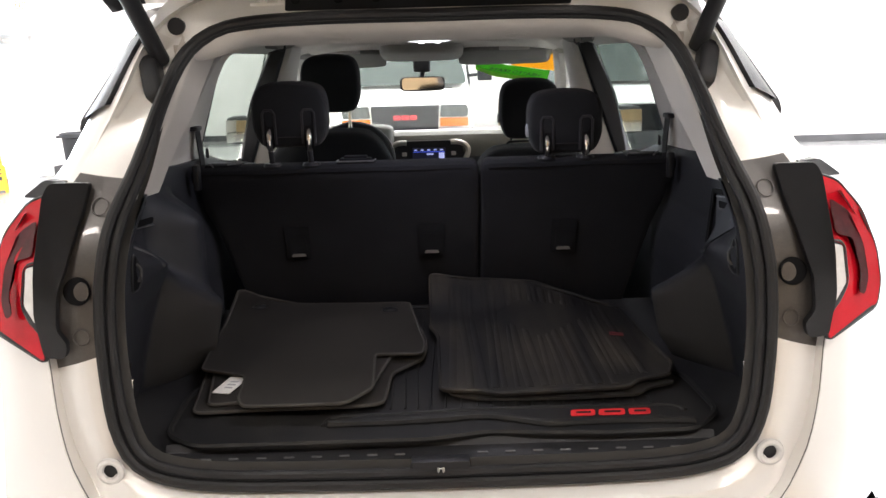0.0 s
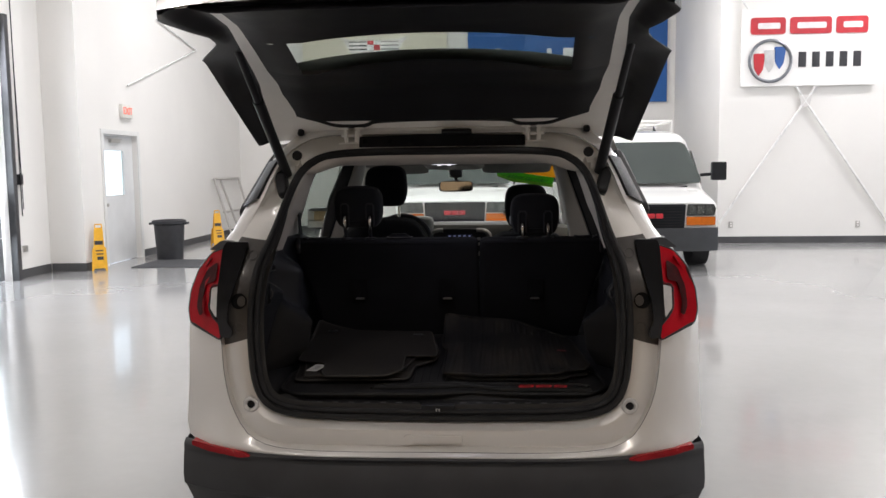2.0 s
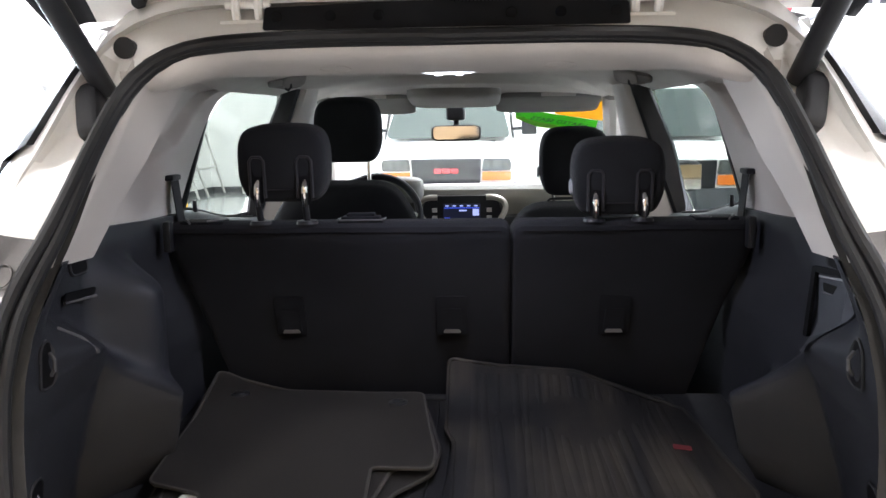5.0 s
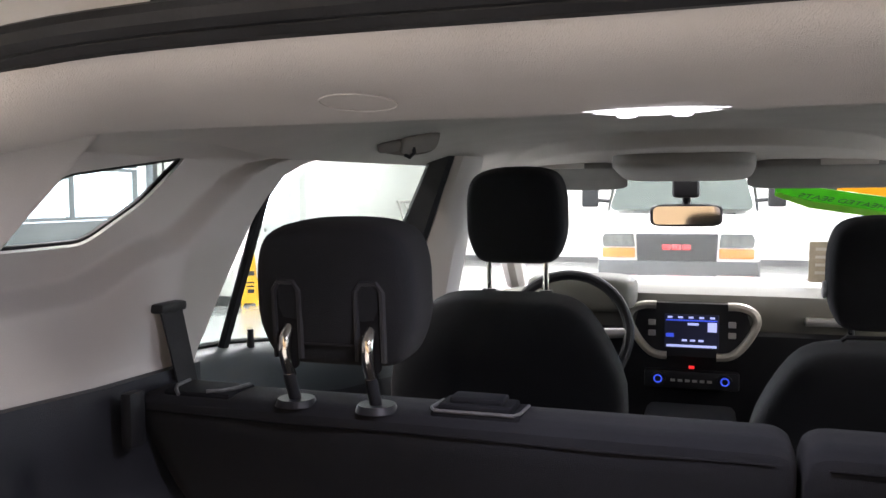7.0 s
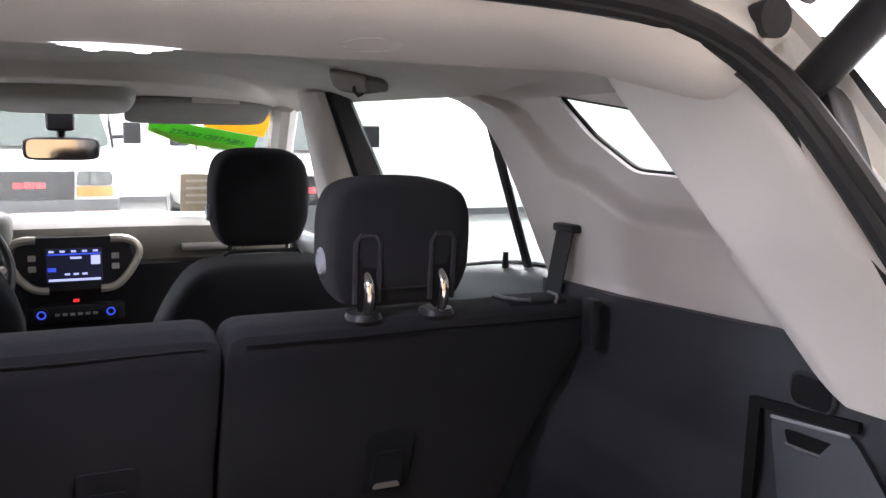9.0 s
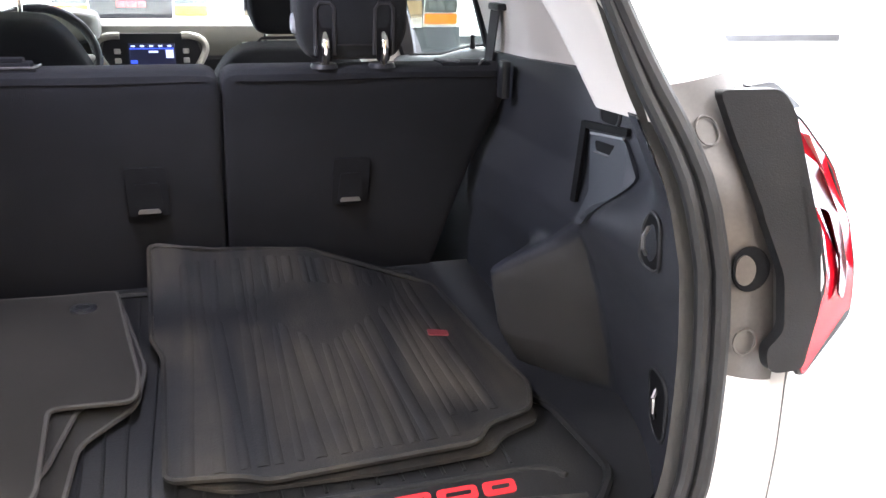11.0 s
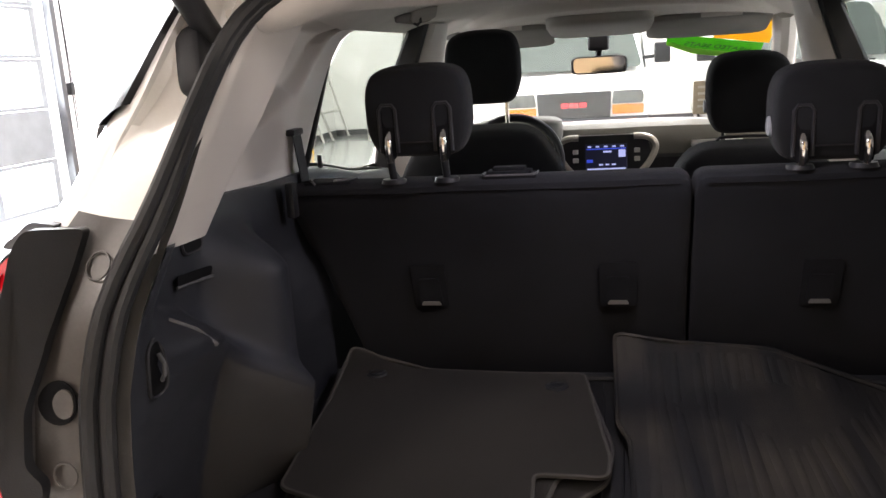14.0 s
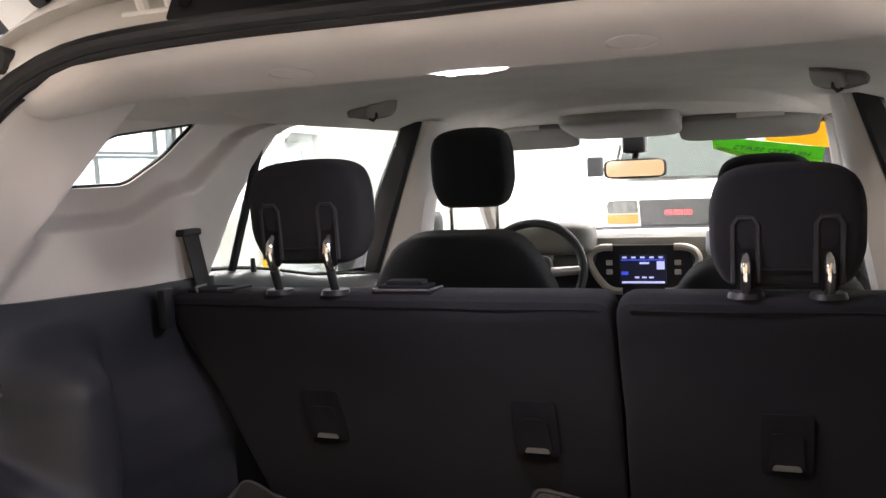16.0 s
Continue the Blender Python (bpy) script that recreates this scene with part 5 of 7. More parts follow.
grid(bm, [0.472, 0.4745, 0.480, 0.490, 0.505, 0.53, 0.57, 0.60, 0.63, 0.644, 0.652, 0.658, 0.664, 0.670, 0.676, 0.684, 0.692, 0.705, 0.72, 0.76, 0.80, 0.85, 0.92, 1.0] + steps(1.1, 2.62, 150), steps(-1, 1, 81), liner)
part("headliner", bm, HEADLINER, suv, "light grey headliner")
bm = fresh()
outl = [(0.061 * math.cos(a), 0.645 + 0.015 * math.sin(a) * abs(math.sin(a)) ** 0.5) for a in steps(0, 2 * math.pi, 33)[:-1]]
slab(bm, outl, lambda u, v, w: (u, v, 1.5315 - w * (1 - (u / 0.064) ** 2)), 0.0035)
cl = part("cargo_lamp", bm, LAMP_GLOW, suv, "lit white almond-shaped cargo lamp")
for k in (-1, 1):
    bm = fresh()
    cushion(bm, (0.016, 0.010, 0.008), 0.7, 3, Matrix.Translation((k * 0.020, 0.636, 1.5285)))
    part("lamp_bulb", bm, LAMP_GLOW, cl, "bright lamp bulb")
for s in (-1, 1):
    # folded ceiling handle: a teardrop plate darkened for recess shade, a light grip at one end and a hook under it
    def on_handle(u, v, w):
        shift = 0.004 - s * 0.004
        far, close = Vector((s * (0.450 + shift), 1.520, 1.581 + shift * 0.6)), Vector((s * (0.555 + shift), 1.445, 1.559 + shift * 0.6))
        along = (close - far).normalized()
        flat = along.cross(Vector((0, 0, 1))).normalized() * s
        across = (flat * 0.55 + Vector((0, 0, 0.83))).normalized()
        out = along.cross(across) * s
        out = out if out.y < 0 else -out
        return far.lerp(close, 0.5) - Vector((0, 0, 0.004)) + along * (u * 0.88) + across * (v * 1.3) + out * w
    bm = fresh()
    drop_shape = rounded([(-0.068, -0.016), (-0.05, -0.024), (0.0, -0.024), (0.062, -0.010), (0.074, 0.002), (0.05, 0.016), (0.0, 0.024), (-0.05, 0.024), (-0.068, 0.016)], 0.014)
    slab(bm, drop_shape, lambda u, v, w: on_handle(u, v, w + 0.001), 0.005)
    gh = part("grab_handle", bm, HANDLE_DARK, suv, "folded ceiling grab handle on a plate darkened for its recess shade")
    bm = fresh()
    cushion(bm, (0.082, 0.030, 0.020), 0.55, 6)
    for v in bm.verts:
        v.co = on_handle(v.co.x - 0.020, v.co.y, 0.012 - v.co.z)
    part("handle_grip", bm, mat("handle_plastic", (0.30, 0.285, 0.27), 0.55, 0, 0.08, 20, 0.1, 400), gh, "grey handle grip")
    bm = fresh()
    cushion(bm, (0.050, 0.018, 0.012), 0.5, 5)
    for v in bm.verts:
        v.co = on_handle(v.co.x + 0.046, v.co.y * (1 - 5 * max(0, v.co.x) ** 1.0), 0.009 - v.co.z)
    part("handle_bar", bm, VISOR, gh, "brown grey end of the grip")
    bm = fresh()
    tube(bm, [on_handle(-0.004, 0.004, 0.014), on_handle(-0.006, -0.010, 0.024), on_handle(0.004, -0.016, 0.026), on_handle(0.012, -0.014, 0.018)], 0.004, 6)
    part("coat_hook", bm, DARK_TRIM, gh, "dark coat hook")
    bm = fresh()
    cushion(bm, (0.022, 0.012, 0.006), 0.6, 4, pose(s * 0.445, 1.22, 1.5855, 0, s * 10, s * 30))
    part("liner_button", bm, VISOR, suv, "small grey trim button")
    bm = fresh()
    tube(bm, [(s * 0.208 + 0.029 * math.cos(a), 0.572 + 0.029 * math.sin(a), liner(0.572 + 0.029 * math.sin(a), 0.37)[2] - 0.0002) for a in steps(0, 2 * math.pi, 25)[:-1]], 0.0007, 6, True)
    part("liner_clip", bm, HEADLINER, suv, "round clip cover in the headliner")
    bm = fresh()
    cushion(bm, (0.43, 0.20, 0.026), 0.16, 8, pose(s * 0.385 - 0.045, 2.54, 1.519, -18, 0, 0))
    vs_ = part("sun_visor", bm, VISOR, suv, "grey fabric sun visor")
    bm = fresh()
    box(bm, (s * 0.385 - 0.08, 2.436, 1.541), (s * 0.385 + 0.06, 2.442, 1.562), 0.002, 1)
    part("visor_label", bm, LIGHT_TRIM, vs_)
    bm = fresh()
    # small handle ring on a pad darkened for shade, beside each visor
    cushion(bm, (0.086, 0.020, 0.036), 0.6, 6, pose(s * 0.532, 2.590, 1.540, 0, s * 8, s * -20))
    fg = part("front_grab_handle", bm, HANDLE_DARK, suv, "pad of a front ceiling handle, darkened for the shade behind its ring")
    bm = fresh()
    tube(bm, [pose(s * 0.528, 2.574, 1.535, 0, s * 8, s * -20) @ Vector((0.030 * math.cos(a), -0.006, 0.016 * math.sin(a))) for a in steps(0, 2 * math.pi, 19)[:-1]], 0.0058, 8, True)
    part("handle_ring", bm, LIGHT_TRIM, fg, "light grey handle ring")
# console takes the headliner colour, darkened to paint its shaded underside
bm = fresh()
cushion(bm, (0.37, 0.40, 0.066), 0.35, 8, pose(-0.045, 2.42, 1.548, -5, 0, 0))
part("overhead_console", bm, mat("shaded_console_fabric", (0.33, 0.32, 0.305), 0.85, 0, 0.06, 8, 0.3, 700, spec=0.15), suv, "overhead console, headliner grey darkened for shade")
bm = fresh()
cushion(bm, (0.226, 0.034, 0.074), 0.45, 7, pose(-0.052, 2.80, 1.396, -0.6, 0, 6))
rm = part("rear_view_mirror", bm, BLACK_PLASTIC, suv, "black framed rear view mirror")
bm = fresh()
slab(bm, rounded([(-0.104, -0.029), (0.104, -0.029), (0.104, 0.029), (-0.104, 0.029)], 0.02), lambda u, v, w: pose(-0.052, 2.80, 1.396, -0.6, 0, 6) @ Vector((u, -0.0175 - w, v)), 0.002)
part("mirror_glass", bm, MIRROR, rm, "mirror glass")
bm = fresh()
rod(bm, (-0.052, 2.81, 1.42), (-0.052, 2.84, 1.47), 0.014)
box(bm, (-0.096, 2.78, 1.452), (-0.010, 2.86, 1.520), 0.016, 3)
part("mirror_stalk", bm, BLACK_PLASTIC, rm)

# dashboard
DX = -0.03
bm = fresh()
prof_d = [(3.42, 1.09), (3.2, 1.132), (2.98, 1.148), (2.88, 1.146), (2.845, 1.135), (2.832, 1.10), (2.828, 1.06), (2.835, 1.02)]
grid(bm, steps(-0.70, 0.70, 21), list(range(8)), lambda x, k: (x, prof_d[int(k)][0] - 0.05 * (x / 0.7) ** 2 * 0 + 0.0, prof_d[int(k)][1] - 0.03 * (x / 0.7) ** 4))
dash = part("dash_top", bm, TAN, suv, "tan grey padded dashboard top")
bm = fresh()
prof_f = [(2.85, 1.03), (2.81, 1.01), (2.83, 0.93), (2.90, 0.80), (2.98, 0.6), (3.1, 0.45)]
grid(bm, steps(-0.70, 0.70, 15), list(range(6)), lambda x, k: (x, *prof_f[int(k)]))
part("dash_front", bm, DARK_TRIM, suv, "dark dashboard front")
bm = fresh()
slab(bm, rounded([(-0.155, 0.935), (0.155, 0.935), (0.185, 1.03), (0.16, 1.11), (-0.16, 1.11), (-0.185, 1.03)], 0.03), lambda u, v, w: (DX + u, 2.835 - w - 0.1 * (v - 1.02) * 0, v), 0.035)
ip = part("infotainment_panel", bm, BLACK_PLASTIC, suv, "glossy black centre panel")
bm = fresh()
box(bm, (DX - 0.085, 2.795, 0.963), (DX + 0.085, 2.7995, 1.075), 0.003, 1)
part("screen", bm, SCREEN_GLOW, ip, "lit dark blue touch screen")
bm = fresh()
for i in range(5):
    box(bm, (DX - 0.075 + i * 0.033, 2.790, 1.062), (DX - 0.060 + i * 0.033, 2.7945, 1.068))
for i in range(3):
    box(bm, (DX - 0.03 + i * 0.026, 2.790, 0.987), (DX - 0.014 + i * 0.026, 2.7945, 0.993))
box(bm, (DX - 0.012, 2.790, 1.040), (DX + 0.022, 2.7945, 1.047))
box(bm, (DX - 0.078, 2.790, 0.968), (DX + 0.078, 2.7945, 0.975))
box(bm, (DX + 0.05, 2.790, 1.02), (DX + 0.078, 2.7945, 1.05))
part("screen_bar", bm, SCREEN_TEXT, ip)
bm = fresh()
box(bm, (DX - 0.08, 2.790, 1.0), (DX - 0.055, 2.7945, 1.012))
box(bm, (DX - 0.08, 2.790, 1.0535), (DX + 0.08, 2.7945, 1.0575))
part("screen_mark", bm, SCREEN_BLUE, ip)
for s in (-1, 1):
    bm = fresh()
    frame_line = resample([(0.112, 0.081), (0.150, 0.080), (0.186, 0.066), (0.200, 0.040), (0.194, 0.012), (0.168, -0.034), (0.136, -0.070), (0.108, -0.083), (0.078, -0.085)], 26)
    tube(bm, [(DX + s * u, 2.800, 1.022 + v) for u, v in frame_line], 0.0135, 8, False, 1.0)
    part("silver_bracket", bm, SILVER, ip, "silver trim bracket beside the screen")
    bm = fresh()
    for zz in (1.0, 1.035):
        box(bm, (DX + s * 0.125 - 0.012, 2.796, zz), (DX + s * 0.125 + 0.012, 2.800, zz + 0.02), 0.003, 1)
    part("panel_button", bm, STEEL, ip)
    bm = fresh()
    rod(bm, (DX + s * 0.105, 2.80, 0.855), (DX + s * 0.105, 2.84, 0.855), 0.024, None, 18)
    kn = part("climate_knob", bm, BLACK_PLASTIC, suv, "round climate knob")
    bm = fresh()
    tube(bm, [(DX + s * 0.105 + 0.012 * math.cos(a), 2.798, 0.858 + 0.012 * math.sin(a)) for a in steps(0, 2 * math.pi, 17)[:-1]], 0.0025, 6, True)
    part("lit_ring", bm, SCREEN_BLUE, kn)
    bm = fresh()
    box(bm, (s * 0.44 + DX - 0.1, 2.80, 1.05), (s * 0.44 + DX + 0.1, 2.83, 1.075), 0.006)
    part("dash_vent", bm, STEEL, suv, "silver edged air vent")
bm = fresh()
box(bm, (DX - 0.15, 2.81, 0.825), (DX + 0.15, 2.85, 0.885), 0.01)
cp = part("climate_panel", bm, BLACK_PLASTIC, suv, "black climate control panel")
bm = fresh()
for i in range(6):
    box(bm, (DX - 0.065 + i * 0.023, 2.805, 0.85), (DX - 0.05 + i * 0.023, 2.809, 0.858))
part("button_mark", bm, STEEL, cp)
for a, b in ((-0.008, 0.895), (-0.07, 0.76)):
    bm = fresh()
    box(bm, (DX + a, 2.804, b), (DX + a + 0.018, 2.809, b + 0.009))
    part("warning_button", bm, RED_GLOW, cp, "small red lit button")
bm = fresh()
box(bm, (DX - 0.14, 1.75, 0.35), (DX + 0.14, 2.82, 0.78), 0.03, 3)
cc = part("centre_console", bm, DARK_TRIM, suv, "dark centre console")
bm = fresh()
cushion(bm, (0.26, 0.36, 0.09), 0.35, 6, Matrix.Translation((DX, 1.92, 0.83)))
part("armrest", bm, TAN, cc, "tan padded armrest")

# steering wheel
sw_m = pose(-0.385, 2.50, 1.045, -22, 0, 0)
bm = fresh()
tube(bm, [sw_m @ Vector((0.185 * math.cos(a), 0, 0.185 * math.sin(a))) for a in steps(0, 2 * math.pi, 41)[:-1]], 0.016, 10, True)
sw = part("steering_wheel", bm, BLACK_PLASTIC, suv, "black steering wheel with silver spokes")
bm = fresh()
cushion(bm, (0.15, 0.06, 0.12), 0.5, 6, sw_m)
part("hub", bm, BLACK_PLASTIC, sw)
bm = fresh()
for s in (-1, 1):
    rod(bm, sw_m @ Vector((s * 0.05, 0, 0)), sw_m @ Vector((s * 0.18, 0, 0.01)), 0.018, 0.014)
rod(bm, sw_m @ Vector((0, 0, -0.04)), sw_m @ Vector((0, 0, -0.18)), 0.02, 0.014)
part("spoke", bm, STEEL, sw)
bm = fresh()
cushion(bm, (0.36, 0.2, 0.12), 0.5, 6, Matrix.Translation((-0.385, 2.80, 1.14)))
part("instrument_hood", bm, TAN, suv, "tan instrument hood")

# front seats


def post_pair(parent, x, half, y, z0, z1, r=0.0065, lean=0.0):
    for s in (-1, 1):
        bm = fresh()
        tube(bm, [(x + s * half, y + lean * 0.012, z0), (x + s * half, y + lean * 0.006, z0 + (z1 - z0) * 0.35), (x + s * half, y, z0 + (z1 - z0) * 0.6), (x + s * half, y, z1)], r, 10)
        part("headrest_post", bm, POST, parent, "chrome headrest post")
        bm = fresh()
        rod(bm, (x + s * half, y + lean * 0.012, z0 - 0.004), (x + s * half, y + lean * 0.012, z0 + 0.007), 0.02, 0.016, 18)
        part("post_collar", bm, BLACK_PLASTIC, parent)


def front_seat(x, top, head0, head1, y=1.85):
    bm = fresh()
    cushion(bm, (0.53, 0.17, 0.66), 0.42, 12, pose(x, 1.82, top - 0.33, 8, 0, 0))
    for v in bm.verts:
        f = smooth_step(top - 0.22, top, v.co.z)
        v.co.x = x + (v.co.x - x) * (1 - 0.22 * f)
    b = part("front_seat_back", bm, CLOTH, suv, "dark cloth front seat backrest")
    bm = fresh()
    headrest_form(bm, (0.232, 0.11, head1 - head0), pose(x, y, (head0 + head1) / 2, 6, 0, 0))
    part("headrest", bm, CLOTH, b, "dark cloth front headrest")
    post_pair(b, x, 0.068, y - 0.005, top - 0.012, head0 + 0.03)
    bm = fresh()
    cushion(bm, (0.52, 0.52, 0.18), 0.4, 8, pose(x, 2.10, 0.62, 4, 0, 0))
    part("front_seat_cushion", bm, CLOTH, suv, "dark cloth front seat cushion")
    return b


front_seat(-0.400, 1.25, 1.308, 1.532, 1.91)
fs_r = front_seat(0.373, 1.172, 1.190, 1.421)
bm = fresh()
tube(bm, [(0.283, 1.80, 1.174), (0.29, 1.795, 1.182), (0.373, 1.79, 1.184), (0.456, 1.795, 1.182), (0.463, 1.80, 1.174)], 0.0045, 8)
part("post_bracket", bm, BLACK_PLASTIC, fs_r, "thin black bar between the headrest posts")
bm = fresh()
rod(bm, (0.256, 1.845, 1.27), (0.250, 1.845, 1.27), 0.019, 0.017, 18)
part("side_button", bm, BUTTON_GREY, fs_r, "small round grey button")

# rear seat backs, split sixty to forty


def seat_back(x0, x1, edge0, edge1, name):
    """One part of the folding seat back. edge0, edge1: how far the ends draw in towards the floor."""
    prof = [(1.085, 0.700), (1.062, 0.757), (1.035, 0.832), (1.005, 0.917), (0.975, 1.002), (0.945, 1.087), (0.918, 1.160), (0.908, 1.186), (0.909, 1.198), (0.917, 1.206), (0.932, 1.210), (0.965, 1.211), (0.990, 1.209), (1.003, 1.202), (1.010, 1.188), (1.05, 1.10), (1.12, 0.95), (1.20, 0.78), (1.22, 0.70)]
    cy, cz = 1.02, 1.0
    xs_ = [0, 0.004, 0.010, 0.018, 0.028] + [0.028 + (x1 - x0 - 0.056) * k / 16 for k in range(1, 16)] + [x1 - x0 - 0.028, x1 - x0 - 0.018, x1 - x0 - 0.010, x1 - x0 - 0.004, x1 - x0]
    bm = fresh()
    rows_ = []
    for d in xs_:
        e = min(d, x1 - x0 - d)
        pull = 0.022 * (1 - math.sqrt(max(0, 1 - (1 - min(1, e / 0.028)) ** 2)))
        row = []
        for k, (y, z) in enumerate(prof):
            v = Vector((cy - y, cz - z)).normalized() * pull
            f = (1.2 - z) / 0.5
            g = d / (x1 - x0)
            sag = 0.004 * math.sin(7 * d + 3 * z) * math.sin(9 * z)
            row.append(bm.verts.new((x0 + d + edge0 * f * (1 - g) - edge1 * f * g, y + v.x + (sag if k < 7 else 0), z + v.y)))
        rows_.append(row)
    for r1, r2 in zip(rows_, rows_[1:]):
        for k in range(len(prof)):
            bm.faces.new((r1[k], r1[(k + 1) % len(prof)], r2[(k + 1) % len(prof)], r2[k]))
    bm.faces.new(rows_[0])
    bm.faces.new(rows_[-1][::-1])
    sb = part(name, bm, SEAT_BACK, suv, "dark carpeted folding seat back")
    bm = fresh()
    tube(bm, [(x, 0.9072 + 0.0006 * math.sin(31 * x), 1.1865 + 0.0008 * math.sin(17 * x)) for x in steps(x0 + 0.022, x1 - 0.022, 24)], 0.0014, 6)
    part("seat_seam", bm, SHADOW_BLACK, sb, "dark seam under the seat top")
    return sb


sbl = seat_back(-0.690, 0.127, 0.12, 0.0, "rear_seat_back")
sbr = seat_back(0.134, 0.690, 0.0, 0.12, "rear_seat_back")


def face_y(z):
    """The rear face of the seat back."""
    return lerp(z, [(0.757, 1.062), (1.087, 0.945), (1.16, 0.918)]) - 0.003


def seat_pull(x, parent):
    bm = fresh()
    slab(bm, rounded([(-0.037, -0.052), (0.037, -0.052), (0.037, 0.052), (-0.037, 0.052)], 0.008), lambda u, v, w: (x + u, face_y(0.972 + v) - w, 0.972 + v), 0.006)
    pl = part("seat_pull", bm, LATCH, parent, "black plastic tether cover")
    bm = fresh()
    slab(bm, rounded([(-0.026, -0.045), (0.026, -0.045), (0.022, 0.02), (-0.022, 0.02)], 0.006), lambda u, v, w: (x + u, face_y(0.972 + v) - 0.006 - w, 0.972 + v), 0.005)
    part("tether_flap", bm, LATCH, pl)
    bm = fresh()
    slab(bm, rounded([(-0.022, -0.044), (0.022, -0.044), (0.018, -0.035), (-0.018, -0.035)], 0.003), lambda u, v, w: (x + u, face_y(0.972 + v) - 0.0115 - w, 0.972 + v), 0.004)
    part("tether_bar", bm, STEEL, pl, "worn silver tether bar")


seat_pull(-0.409, sbl)
seat_pull(-0.013, sbl)
seat_pull(0.378, sbr)


def rear_headrest(x, z0, z1, parent):
    c, h = (z0 + z1) / 2, z1 - z0
    m = pose(x, 0.962, c, 4, 0, 0)
    bm = fresh()
    headrest_form(bm, (0.212, 0.112, h), m)
    hr = part("rear_headrest", bm, CLOTH, parent, "dark grey cloth rear headrest")
    for s in (-1, 1):
        # the recess is not cut: a black strip paints its shade
        bm = fresh()
        slab(bm, rounded([(-0.013, -h * 0.5), (0.013, -h * 0.5), (0.013, 0.012), (-0.013, 0.012)], 0.01), lambda u, v, w: m @ Vector((s * 0.055 + u, -0.0525 - w, v)), 0.003)
        part("post_groove_shade", bm, SHADOW_BLACK, hr, "flat black strip painting the shade in the post recess")
        bm = fresh()
        tube(bm, [m @ Vector((s * 0.055 + u, -0.055, v)) for u, v in ((-0.017, -h * 0.42), (-0.017, 0.008), (-0.010, 0.018), (0.010, 0.018), (0.017, 0.008), (0.017, -h * 0.42))], 0.004, 6)
        part("groove_rim", bm, DARK_TRIM, hr)
        bm = fresh()
        zb = 1.212
        low = max(zb, z0 - 0.012)
        tube(bm, [(x + s * 0.055, 0.914, low), (x + s * 0.055, 0.905, z0 + 0.006), (x + s * 0.055, 0.9005, z0 + 0.022), (x + s * 0.055, 0.902, z0 + 0.036), (x + s * 0.055, 0.916, z0 + 0.050)], 0.0076, 16)
        part("headrest_post", bm, POST, parent, "chrome headrest post")
        # lower end drawn black to paint the dark seat mirrored in the chrome
        if low > zb + 0.01:
            bm = fresh()
            tube(bm, [(x + s * 0.055, 0.926, zb), (x + s * 0.055, 0.920, zb + 0.015), (x + s * 0.055, 0.912, low), (x + s * 0.055, 0.911, low + 0.004)], 0.0078, 12)
            part("dark_lower_post", bm, BLACK_PLASTIC, parent, "lower post painted black for the dark reflection on its chrome")
        bm = fresh()
        rod(bm, (x + s * 0.055, 0.928, zb - 0.006), (x + s * 0.055, 0.928, zb + 0.0025), 0.027, 0.023, 24)
        part("post_collar", bm, BLACK_PLASTIC, parent)
    bm = fresh()
    tube(bm, [m @ Vector((u, -0.0545, -0.32 * h)) for u in steps(-0.036, 0.036, 5)], 0.0016, 6)
    part("lower_seam", bm, RUBBER, hr, "dark seam across the back of the headrest")
    return hr


def headrest_button(x, y, z, parent):
    bm = fresh()
    rod(bm, (x, y, z), (x - 0.005, y, z), 0.020, 0.018, 20)
    tube(bm, [(x - 0.005, y + 0.013 * math.cos(a), z + 0.013 * math.sin(a)) for a in steps(0, 2 * math.pi, 19)[:-1]], 0.002, 6, True)
    part("side_button", bm, BUTTON_GREY, parent, "small round grey button")


rear_headrest(-0.402, 1.258, 1.441, sbl)
headrest_button(0.2725, 0.955, 1.285, rear_headrest(0.376, 1.220, 1.400, sbr))


def seat_latch(x, w, parent, raised=True):
    bm = fresh()
    box(bm, (x - w / 2, 0.920, 1.205), (x + w / 2, 0.985, 1.2135), 0.004)
    l_ = part("seat_latch", bm, LATCH, parent, "black seat release plate on the seat top")
    if raised:
        bm = fresh()
        box(bm, (x - w / 2 + 0.008, 0.926, 1.212), (x + w / 2 - 0.010, 0.972, 1.2215), 0.004, 3)
        box(bm, (x - w / 2 + 0.020, 0.934, 1.2205), (x + w / 2 - 0.022, 0.966, 1.2285), 0.0035, 3)
        part("release_lever", bm, LATCH, l_)
    bm = fresh()
    if raised:
        tube(bm, [(x - w / 2, 0.975, 1.2135), (x - w / 2, 0.928, 1.2155), (x - w / 2 + 0.006, 0.919, 1.2145), (x + w / 2 - 0.006, 0.919, 1.2145), (x + w / 2, 0.928, 1.2155), (x + w / 2, 0.975, 1.2135)], 0.0022, 6)
    else:
        e = -1 if x > 0 else 1
        tube(bm, [(x - e * w * 0.47, 0.975, 1.2145), (x - e * w * 0.42, 0.940, 1.2155), (x - e * w * 0.30, 0.920, 1.2150), (x - e * w * 0.24, 0.9165, 1.2090)], 0.0026, 6)
        part("latch_edge", bm, EDGE_GREY, l_, "light grey edge line")
        bm = fresh()
        tube(bm, [(x + e * w * 0.15, 0.922, 1.2145), (x + e * w * 0.33, 0.930, 1.2150), (x + e * w * 0.45, 0.952, 1.2150), (x + e * w * 0.47, 0.975, 1.2145)], 0.0028, 6)
    part("latch_edge", bm, EDGE_GREY, l_, "light grey edge line")


